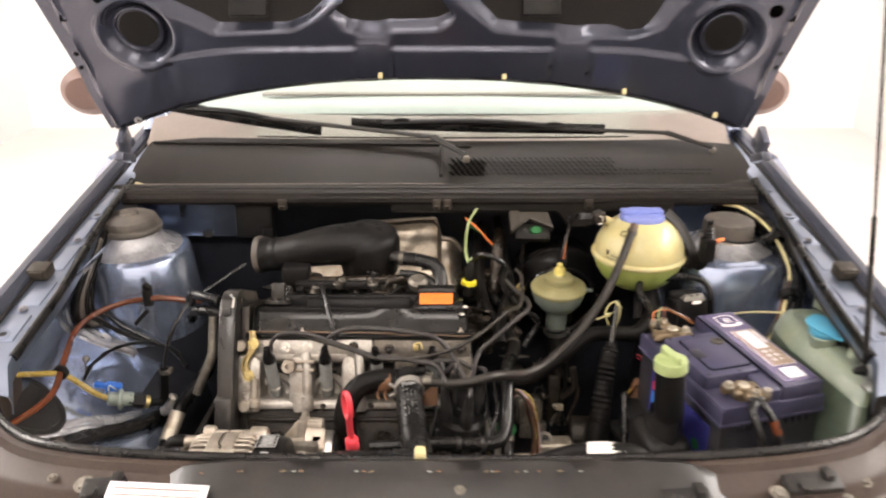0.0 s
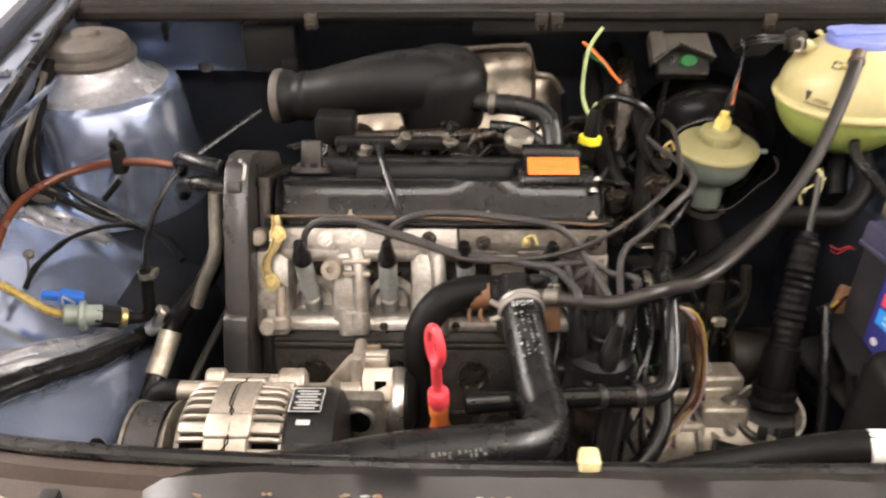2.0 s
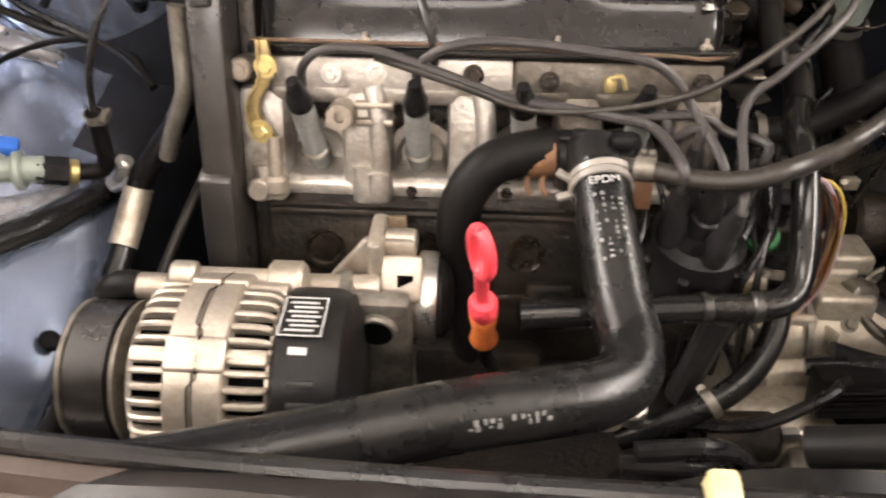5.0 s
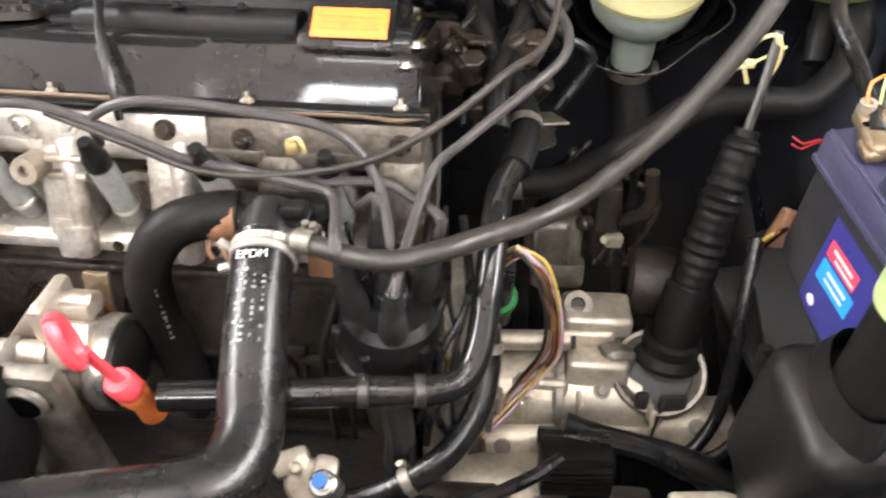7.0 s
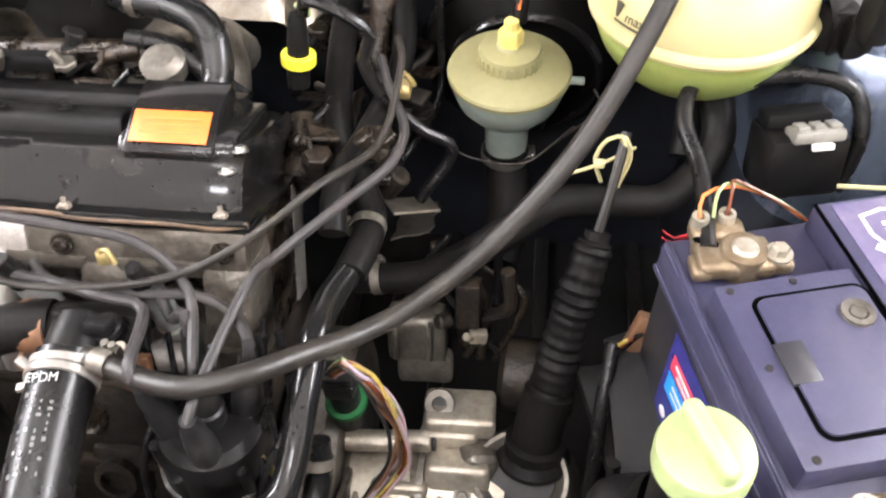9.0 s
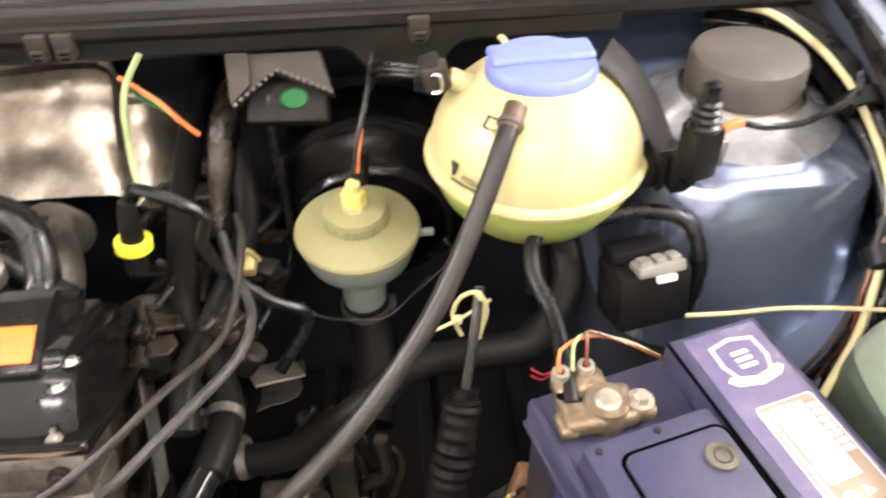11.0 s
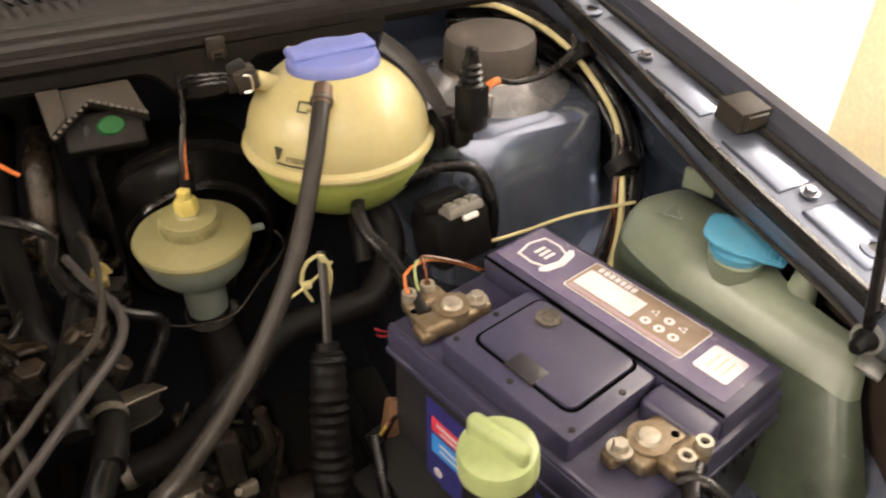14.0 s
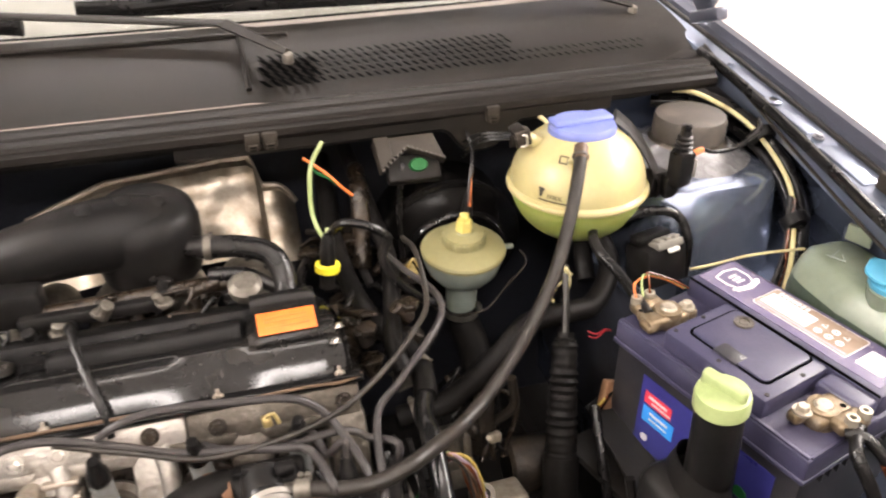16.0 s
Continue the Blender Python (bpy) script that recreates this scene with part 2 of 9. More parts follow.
M["sealer"] = material("grey_taped_harness", (0.13, 0.12, 0.11), 0.34, 0.5, (0.05, 0.042, 0.035), 0.5, 22, 0.15, 160, bump=0.8, bump_scale=60, wear=(0.35, 0.33, 0.3), wear_amount=0.15, wear_scale=40)
M["ink"] = material("dark_ink", (0.04, 0.035, 0.02), 0.6)
M["print"] = material("white_ink", (0.34, 0.34, 0.33), 0.6)
M["floor"] = material("pinkish_floor_tile", (0.84, 0.76, 0.72), 0.4, 0.0, (0.78, 0.69, 0.65), 0.3, 1.5, 0.04, 60)
M["wall"] = material("white_wall", (0.94, 0.935, 0.925), 0.7, 0.0, (0.92, 0.912, 0.895), 0.2, 0.9, 0.01, 40, bump=0.1, bump_scale=80)
M["board"] = material("pale_plywood", (0.86, 0.79, 0.52), 0.55, 0.0, (0.82, 0.72, 0.40), 0.4, 4, 0.08, 60)
M["mirror_brown"] = material("brown_mirror_housing", (0.10, 0.055, 0.042), 0.5, 0.0, (0.07, 0.045, 0.038), 0.3, 9, 0.08)
M["trim_grey"] = material("grey_interior_plastic", (0.20, 0.165, 0.14), 0.6, 0.0, (0.15, 0.125, 0.105), 0.3, 5, 0.06)
M["trim_pale"] = material("pale_dash_vinyl", (0.34, 0.365, 0.33), 0.5, 0.0, (0.29, 0.31, 0.275), 0.3, 5, 0.05, 200)
M["trim_light"] = material("pale_headlining", (0.80, 0.82, 0.78), 0.8, 0.0, (0.55, 0.55, 0.52), 0.3, 4, 0.05)

glass = bpy.data.materials.new("tinted_glass")
glass.use_nodes = True
g = glass.node_tree.nodes["Principled BSDF"]
g.inputs["Base Color"].default_value = (0.90, 0.97, 0.95, 1)
g.inputs["Roughness"].default_value, g.inputs["Transmission Weight"].default_value, g.inputs["IOR"].default_value = 0.03, 1.0, 1.45
M["glass"] = glass
lamp_glow = bpy.data.materials.new("lamp_diffuser")
lamp_glow.use_nodes = True
lg = lamp_glow.node_tree.nodes["Principled BSDF"]
lg.inputs["Emission Color"].default_value, lg.inputs["Emission Strength"].default_value = (1, 0.93, 0.83, 1), 12.0
M["glow"] = lamp_glow

M["hose_print"] = material("faded_print", (0.13, 0.13, 0.125), 0.6)
M["spring"] = material("whitish_spring_band", (0.27, 0.25, 0.225), 0.4, 0.4, (0.3, 0.27, 0.23), 0.35, 60, 0.08)
M["vent_dark"] = material("vent_shadow_black", (0.002, 0.002, 0.002), 0.9, spec=0.0)
M["alu_gear"] = material("stained_gearbox_casting", (0.39, 0.352, 0.285), 0.40, 0.6, (0.17, 0.135, 0.09), 0.45, 34, 0.12, 200, bump=0.5, bump_scale=260, wear=(0.05, 0.036, 0.024), wear_amount=0.27, wear_scale=22)
M["dirt_tape"] = material("dirty_beige_tape", (0.10, 0.088, 0.073), 0.33, 0.25, (0.03, 0.025, 0.02), 0.5, 20, 0.15, 160, bump=0.8, bump_scale=60, wear=(0.32, 0.29, 0.25), wear_amount=0.10, wear_scale=40)
M["plug_grey"] = material("dusty_tan_grey_plastic", (0.031, 0.0252, 0.0190), 0.5, 0.0, (0.021, 0.0168, 0.0126), 0.45, 18, 0.1, 260, bump=0.25, spec=0.25)
M["reservoir_yellow"] = material("pale_yellow_plastic", (0.62, 0.52, 0.16), 0.4, 0.0, (0.5, 0.42, 0.14), 0.3, 40, 0.05, sss=0.2)
M["grease"] = material("brown_greasy_metal", (0.019, 0.0135, 0.009), 0.28, 0.3, (0.05, 0.035, 0.021), 0.4, 40, 0.2, 160, bump=0.8, bump_scale=160, bump_size=0.002, wear=(0.25, 0.2, 0.15), wear_amount=0.12, wear_scale=80)
M["fuse_clear"] = material("cloudy_grey_plastic", (0.19, 0.18, 0.155), 0.3, 0.0, (0.16, 0.15, 0.13), 0.4, 60, 0.08)
M["boot_grey"] = material("charcoal_boot_rubber", (0.013, 0.0125, 0.0125), 0.38, 0.0, (0.028, 0.025, 0.022), 0.35, 30, 0.1, 260, spec=0.3)
M["tray_dust"] = material("dusty_brown_plate", (0.015, 0.0128, 0.0108), 0.55, 0.0, (0.028, 0.0225, 0.017), 0.5, 26, 0.2, 160, bump=0.8, bump_scale=120, spec=0.2)
M["servo_black"] = material("black_gloss_servo_paint", (0.0035, 0.0033, 0.0032), 0.2, 0.0, (0.006, 0.005, 0.004), 0.3, 14, 0.1, 260, spec=0.08)
M["washer_low"] = material("darker_green_plastic", (0.085, 0.11, 0.08), 0.33, 0.0, (0.03, 0.038, 0.027), 0.6, 9, 0.08, 120, sss=0.2, bump=0.35, bump_scale=22, bump_size=0.004, wear=(0.36, 0.36, 0.29), wear_amount=0.12, wear_scale=13)
# Blue body paint darkened for the shade low and deep in the bay.
M["paint_deep_shade"] = material("blue_paint_in_deep_shade", (0.026, 0.028, 0.036), 0.4, 0.1, (0.018, 0.0165, 0.015), 0.4, 8, 0.12, 160, spec=0.25)

# ---------------------------------------------------------------- building helpers
V = Vector
WORLD_AT = {}


def finish(bm, name, mat, smooth=35):
    me = bpy.data.meshes.new(name)
    bmesh.ops.recalc_face_normals(bm, faces=bm.faces)
    bm.to_mesh(me)
    bm.free()
    if smooth:
        for p in me.polygons:
            p.use_smooth = True
        me.set_sharp_from_angle(angle=radians(smooth))
    me.materials.append(M[mat])
    return me


def part(name, bm, mat, parent, label="", smooth=35):
    ob = new(name, finish(bm, name, mat, smooth))
    ob.parent = parent
    ob.location = -WORLD_AT.get(parent, V((0, 0, 0)))
    return tagged(ob, label) if label else ob


def part_like(ob, m, parent=None):
    """A further part on the mesh of ob, moved by m in the world."""
    o = new(ob.name.split(".")[0], ob.data)
    o.parent = parent or ob.parent
    o.matrix_basis = Matrix.Translation(-WORLD_AT.get(o.parent, V((0, 0, 0)))) @ m
    if ob.get("label"):
        o["label"] = ob["label"]
    return o


def thing(name, at, label, category, group="", kind=""):
    ob = new(name)
    ob.empty_display_size = 0.02
    ob.location = at
    WORLD_AT[ob] = V(at)
    return tagged(ob, label, category, group, kind)


def solid(name, bm, mat, label, category, group="", kind="", smooth=35):
    return tagged(new(name, finish(bm, name, mat, smooth)), label, category, group, kind)


def join(*bms):
    out = bms[0]
    for b in bms[1:]:
        me = bpy.data.meshes.new("tmp")
        b.to_mesh(me)
        out.from_mesh(me)
        bpy.data.meshes.remove(me)
        b.free()
    return out


def bevelled(bm, width, segments=2, angle=30):
    if width:
        es = [e for e in bm.edges if len(e.link_faces) == 2 and e.calc_face_angle(0) > radians(angle)]
        bmesh.ops.bevel(bm, geom=es, offset=width, segments=segments, profile=0.5, affect="EDGES", clamp_overlap=True)
    return bm


def box(at, size, bevel=0.003, rot=(0, 0, 0), segments=2, m=None):
    bm = bmesh.new()
    bmesh.ops.create_cube(bm, size=1.0)
    bmesh.ops.scale(bm, vec=size, verts=bm.verts)
    bevelled(bm, bevel, segments)
    bmesh.ops.transform(bm, matrix=m if m else pose(*at, *rot), verts=bm.verts)
    if m:
        bmesh.ops.translate(bm, vec=m.to_3x3() @ V(at), verts=bm.verts)
    return bm


def basis(direction, hint=(0, 0, 1)):
    """A rotation whose z runs along direction."""
    z = V(direction).normalized()
    h = V(hint)
    if abs(z.dot(h.normalized())) > 0.98:
        h = V((0, 1, 0))
    x = h.cross(z).normalized()
    y = z.cross(x)
    return Matrix((x, y, z)).transposed()


def lathe(profile, at=(0, 0, 0), axis=(0, 0, 1), n=32, flat=(1, 1)):
    """Turns (radius, height) round an axis through at."""
    bm = bmesh.new()
    m = Matrix.Translation(at) @ basis(axis).to_4x4()
    rings = []
    for r, h in profile:
        if r < 1e-5:
            rings.append([bm.verts.new(m @ V((0, 0, h)))])
        else:
            rings.append([bm.verts.new(m @ V((r * flat[0] * math.cos(2 * math.pi * i / n), r * flat[1] * math.sin(2 * math.pi * i / n), h))) for i in range(n)])
    for a, b in zip(rings, rings[1:]):
        for i in range(n):
            j = (i + 1) % n
            if len(a) == 1 and len(b) > 1:
                bm.faces.new((a[0], b[i], b[j]))
            elif len(b) == 1 and len(a) > 1:
                bm.faces.new((a[i], a[j], b[0]))
            elif len(a) > 1:
                bm.faces.new((a[i], a[j], b[j], b[i]))
    return bm


def rod(a, b, r, n=16, bevel=0.0):
    a, b = V(a), V(b)
    d = (b - a).length
    e = min(bevel, r * 0.6, d * 0.3)
    prof = [(0, 0), (r - e, 0), (r, e), (r, d - e), (r - e, d), (0, d)] if e else [(0, 0), (r, 0), (r, d), (0, d)]
    return lathe(prof, a, b - a, n)


def spline(points, step, fixed=0):
    """Points of a smooth curve through the given ones; fixed: so many for each stretch."""
    p = [V(q) for q in points]
    p = [p[0] * 2 - p[1]] + p + [p[-1] * 2 - p[-2]]
    out = []
    for i in range(1, len(p) - 2):
        n = fixed or max(2, int((p[i + 1] - p[i]).length / step))
        for k in range(n):
            t = k / n
            a, b, c, d = p[i - 1], p[i], p[i + 1], p[i + 2]
            out.append(0.5 * ((2 * b) + (c - a) * t + (2 * a - 5 * b + 4 * c - d) * t * t + (3 * b - a - 3 * c + d) * t ** 3))
    out.append(p[-2].copy())
    return out


def tube(points, r, n=12, step=0.008, radius=None, caps=True, wobble=0.0, flat=1.0):
    """A hose through the points; radius(s, length) may vary it along its way."""
    pts = spline(points, step)
    bm = bmesh.new()
    t0 = (pts[1] - pts[0]).normalized()
    x = basis(t0).col[0].copy()
    rings, s = [], 0.0
    total = sum((b - a).length for a, b in zip(pts, pts[1:]))
    for i, p in enumerate(pts):
        t = (pts[min(i + 1, len(pts) - 1)] - pts[max(i - 1, 0)]).normalized()
        x = (x - t * x.dot(t)).normalized()
        y = t.cross(x)
        rr = radius(s, total) if radius else r
        if wobble:
            rr *= 1 + wobble * noise.noise(p * 60)
        rings.append([bm.verts.new(p + (x * math.cos(2 * math.pi * k / n) + y * flat * math.sin(2 * math.pi * k / n)) * rr) for k in range(n)])
        if i + 1 < len(pts):
            s += (pts[i + 1] - p).length
    for a, b in zip(rings, rings[1:]):
        for k in range(n):
            bm.faces.new((a[k], a[(k + 1) % n], b[(k + 1) % n], b[k]))
    if caps:
        bm.faces.new(rings[0])
        bm.faces.new(rings[-1])
    return bm


def sheet(rows, thick=0.0, wrap=False):
    """A skin over rows of points; thick gives it a back."""
    bm = bmesh.new()
    g = [[bm.verts.new(p) for p in row] for row in rows]
    for a, b in zip(g, g[1:]):
        for i in range(len(a) - (0 if wrap else 1)):
            j = (i + 1) % len(a)
            bm.faces.new((a[i], a[j], b[j], b[i]))
    bmesh.ops.recalc_face_normals(bm, faces=bm.faces)
    if thick:
        bmesh.ops.solidify(bm, geom=bm.faces[:], thickness=thick)
    return bm


def prism(outline, depth, m=None, bevel=0.002, segments=2):
    """A flat outline (x, y), drawn out along z by depth, then set by m."""
    bm = bmesh.new()
    f = bm.faces.new([bm.verts.new((x, y, 0)) for x, y in outline])
    e = bmesh.ops.extrude_face_region(bm, geom=[f])
    bmesh.ops.translate(bm, vec=(0, 0, depth), verts=[v for v in e["geom"] if isinstance(v, bmesh.types.BMVert)])
    bmesh.ops.recalc_face_normals(bm, faces=bm.faces)
    bevelled(bm, bevel, segments)
    if m:
        bmesh.ops.transform(bm, matrix=m, verts=bm.verts)
    return bm


def hexbolt(at, axis, r=0.006, h=0.005, washer=True):
    b = lathe([(0, 0), (r * 1.0, 0), (r, h * 0.85), (r * 0.85, h), (0, h)], at, axis, 6)
    if washer:
        b = join(b, lathe([(0, 0), (r * 1.55, 0), (r * 1.55, h * 0.3), (0, h * 0.3)], at, axis, 14))
    return b


def clamp_ring(at, axis, r, w=0.008):
    """A worm-drive hose clip with its screw."""
    b = lathe([(r, -w / 2), (r * 1.06, -w / 2), (r * 1.06, w / 2), (r, w / 2)], at, axis, 24)
    q = basis(axis)
    c = V(at) + q.col[0] * r * 1.12
    return join(b, box((0, 0, 0), (w * 0.8, w * 1.3, w * 0.9), 0.001, m=Matrix.Translation(c) @ q.to_4x4()),
                rod(c - q.col[1] * w * 1.1, c + q.col[1] * w * 1.1, w * 0.35, 10))


def hose(name, points, r, mat, label, category="hose", clamps=(), **kw):
    ob = solid(name, tube(points, r, **kw), mat, label, category)
    for at, axis, rr in clamps:
        part("clamp", clamp_ring(at, axis, rr), "alu_grimy", ob, "dull steel screw clamp")
    return ob


def text_part(body, size, m, mat, parent, name="lettering"):
    """Built-in letters turned into a mesh."""
    cu = bpy.data.curves.new("letters", "FONT")
    cu.body, cu.size, cu.extrude, cu.align_x, cu.align_y = body, size, 0.0001, "CENTER", "CENTER"
    tmp = new("letters", cu)
    me = bpy.data.meshes.new_from_object(tmp.evaluated_get(bpy.context.evaluated_depsgraph_get()))
    bpy.data.objects.remove(tmp)
    bpy.data.curves.remove(cu)
    me.materials.clear()
    me.materials.append(M[mat])
    me.transform(m)
    ob = new(name, me)
    ob.parent = parent
    ob.location = -WORLD_AT.get(parent, V((0, 0, 0)))
    return ob

# ---------------------------------------------------------------- the garage
def slab(name, at, size, mat, label, category):
    return solid(name, box(at, size, 0), mat, label, category, kind="structure", smooth=0)


slab("floor", (0, 1.5, -0.05), (9, 11, 0.1), "floor", "pale pinkish garage floor under the car", "floor")
slab("ceiling", (0, 1.5, 2.95), (9, 11, 0.1), "wall", "white painted garage ceiling", "ceiling")
slab("wall_west", (-3.2, 1.5, 1.45), (0.12, 9, 2.9), "wall", "plain white garage wall", "wall")
slab("wall_east", (3.2, 1.5, 1.45), (0.12, 9, 2.9), "wall", "plain white garage wall", "wall")
slab("wall_north", (0, 6.06, 1.45), (6.52, 0.12, 2.9), "wall", "plain white garage wall", "wall")
slab("wall_south", (0, -3.06, 1.45), (6.52, 0.12, 2.9), "wall", "plain white garage wall", "wall")


def ceiling_lamp(x, y, sx, sy):
    t = thing("ceiling_lamp", (x, y, 2.9), "unseen white ceiling lamp", "ceiling lamp", "garage lamps")
    part("housing", box((x, y, 2.885), (sx + 0.06, sy + 0.06, 0.03), 0.006), "wall", t)
    part("diffuser", box((x, y, 2.8675), (sx, sy, 0.005), 0.001), "glow", t, "glowing opal diffuser")


# Housings for the lamps above, the added side pair included.
for a in ((0, 0.55, 1.3, 0.3), (-2.85, 1.3, 0.3, 2.6), (2.85, 1.3, 0.3, 2.6), (-0.35, -1.0, 1.3, 0.3), (0, 2.9, 1.8, 0.3)):
    ceiling_lamp(*a)
solid("wooden_board", box((2.27, 1.90, 0.62), (0.03, 0.76, 1.24), 0.004, (0, 3, -4)), "board", "pale yellow wooden board standing on the floor", "board")

# ---------------------------------------------------------------- the car: body panels
car = thing("car", (0, 2.2, 0), "blue hatchback with its bonnet open, parked indoors", "car")


def mixv(a, b, t):
    return a + (b - a) * t


def section(profile, n_between=4):
    return spline([V((p[0], 0, p[1])) for p in profile], 0.012)


# front panel: a shaped beam that bows forward between the wings
RIM = [(-0.655, 1.06), (-0.63, 0.955), (-0.565, 0.872), (-0.475, 0.832), (-0.3, 0.813), (0.0, 0.806), (0.3, 0.813), (0.475, 0.836), (0.565, 0.88), (0.625, 0.955), (0.655, 1.06)]


def along_rim(offset_profile, mat, name, label, a=0, b=None, thick=0.003):
    pts = spline([V((x, y, 0)) for x, y in RIM], 0.02)
    b = len(pts) if b is None else b
    rows = []
    for i in range(a, b):
        t = (pts[min(i + 1, len(pts) - 1)] - pts[max(i - 1, 0)]).normalized()
        out = V((t.y, -t.x, 0))
        rows.append([pts[i] + out * o + V((0, 0, z)) for o, z in offset_profile])
    return part(name, sheet(rows, thick), mat, car, label)


along_rim([(-0.004, 0.78), (-0.004, 0.845), (0.0, 0.858), (0.006, 0.863), (0.014, 0.862), (0.02, 0.853), (0.045, 0.846), (0.052, 0.84), (0.06, 0.82),
           (0.085, 0.812), (0.10, 0.80), (0.13, 0.79), (0.14, 0.77), (0.15, 0.66)], "slam", "front_panel", "dusty brown-grey front panel, worn at its lip")
part("front_cover", sheet([[V((x, y, z + 0.004 * math.cos(x * 5) - 0.03 * (abs(x) / 0.36) ** 8 + 0.0022 * noise.noise(V((x * 30, y * 45, 0))))) for y, z in
     ((0.809 + 0.09 * x * x, 0.800), (0.806 + 0.09 * x * x, 0.852), (0.800 + 0.09 * x * x, 0.868), (0.790 + 0.09 * x * x, 0.872), (0.775 + 0.09 * x * x, 0.866), (0.748 + 0.07 * x * x, 0.857), (0.728 + 0.06 * x * x, 0.846), (0.70 + 0.06 * x * x, 0.835), (0.69, 0.80))]
     for x in [i * 0.01 - 0.36 for i in range(73)]], 0.004), "slam_black", car, "scuffed black middle of the front panel")
part("rim_seal", tube([(x, y, 0.866) for x, y in RIM], 0.006, 10), "rubber", car, "black rubber rim seal")
for x, y, z, r in ((-0.43, 0.775, 0.853, 0.010), (0.40, 0.765, 0.848, 0.009), (0.02, 0.755, 0.859, 0.009), (-0.475, 0.79, 0.851, 0.005), (0.52, 0.80, 0.838, 0.008), (0.255, 0.74, 0.851, 0.006), (0.49, 0.775, 0.832, 0.006)):
    part("bolt", hexbolt((x, y, z), (0, -0.25, 1), r * 0.8, 0.005), "alu_grimy", car, "dull stained bolt")
part("sticker", box((-0.335, 0.747, 0.858), (0.12, 0.035, 0.0016), 0.0005, (22, 0, -4)), "label_white", car, "faded cream paper sticker")
for k in range(3):
    part("label_bar", box((-0.335, 0.739 + 0.008 * k, 0.8565 + 0.0033 * k), (0.104, 0.0010, 0.001), 0, (22, 0, -4)), "label_brown", car)
random.seed(77)
for k in range(22):
    x = (-0.345, -0.34, -0.29, -0.19, -0.18, -0.17, -0.165, -0.10, -0.09, -0.085, -0.02, 0.0, 0.05, 0.055, 0.06, 0.085, 0.10, 0.115, 0.135, 0.16, -0.25, -0.24)[k]
    q = V((x + random.uniform(-0.006, 0.006), 0.775 + 0.09 * x * x, 0.8685 + 0.004 * math.cos(x * 5) - 0.03 * (abs(x) / 0.36) ** 8))
    part("paint_chip", prism([(0.0028 * random.uniform(0.3, 1.6) * math.cos(a), 0.0011 * random.uniform(0.4, 1.5) * math.sin(a)) for a in [i * 1.0472 for i in range(6)]], 0.0006, Matrix.Translation(q) @ pose(0, 0, 0, 20, 0, random.uniform(-25, 25)), 0), ("terminal", "shroud", "rust")[k % 3], car, "small chip in the black paint")
part("clip", box((-0.028, 0.806, 0.874), (0.014, 0.016, 0.016), 0.003), "cream", car, "cream plastic clip")
for x, y, w in ((-0.405, 0.79, 0.05), (0.285, 0.77, 0.06), (0.445, 0.80, 0.07)):
    part("latch_bracket", join(box((x, y - 0.02, 0.852), (w, 0.028, 0.010), 0.003, (14, 0, 6)), rod((x - w * 0.2, y - 0.03, 0.852), (x - w * 0.2, y - 0.034, 0.862), 0.008, 14),
         box((x + w * 0.28, y - 0.012, 0.858), (0.012, 0.02, 0.012), 0.002)), "soot", car, "dark latch bracket")
# radiator behind the front panel
part("radiator", box((0.05, 0.79, 0.56), (0.66, 0.035, 0.40), 0.004), "soot", car, "dark radiator")
part("radiator_cowl", join(box((0.12, 0.835, 0.62), (0.42, 0.03, 0.34), 0.012), lathe([(0.145, 0), (0.155, 0), (0.155, 0.03), (0.145, 0.03)], (0.08, 0.85, 0.60), (0, 1, 0), 40),
     lathe([(0.0, 0), (0.05, 0), (0.052, 0.045), (0.045, 0.05), (0, 0.05)], (0.08, 0.85, 0.60), (0, 1, 0), 28)), "plastic", car, "black fan cowl with its motor")


# wings
def wing(side):
    ys = [0.93 + 0.04 * i for i in range(24)]
    rows, gutter = [], []
    for y in ys:
        k = (y - 0.93)
        zf = 0.898 + 0.152 * k - 0.02 * k * k - max(0, 0.02 - k) * 1.0
        k2 = min(1.0, max(0.0, (y - 1.15) / 0.27))
        lip = 0.022 * k2 * k2 * (3 - 2 * k2)
        pr = [(0.614 + lip, zf - 0.03), (0.612 + lip, zf - 0.012), (0.616 + lip, zf - 0.002), (0.625 + lip * 0.8, zf), (0.664, zf + 0.002), (0.667, zf + 0.004), (0.669, zf + 0.014),
              (0.674, zf + 0.018), (0.677, zf + 0.022), (0.686, zf + 0.024), (0.694, zf + 0.019), (0.702, zf + 0.006), (0.711, zf - 0.02), (0.727, zf - 0.09), (0.745, zf - 0.22), (0.755, zf - 0.42)]
        pinch = 0.022 * max(0.0, (1.01 - y) / 0.08) ** 2
        rows.append([V((side * (px - pinch), y, pz)) for px, pz in pr])
        gutter.append(V((side * (0.6655 - pinch), y, zf + 0.0045)))
    flange = part("wing_flange", sheet([r[:6] for r in rows], 0.002), "paint_flange", car, "blue bolted wing flange")
    part("wing_skin", sheet([r[5:] for r in rows], 0.002), "paint_darkened", car, "blue metallic front wing, its dark reflections put into the colour")
    # The groove between flange and skin is drawn as a dark tube.
    part("channel_line", tube(gutter, 0.0036, 8), "soot", car, "dark line drawn for the groove beside the flange")
    return flange


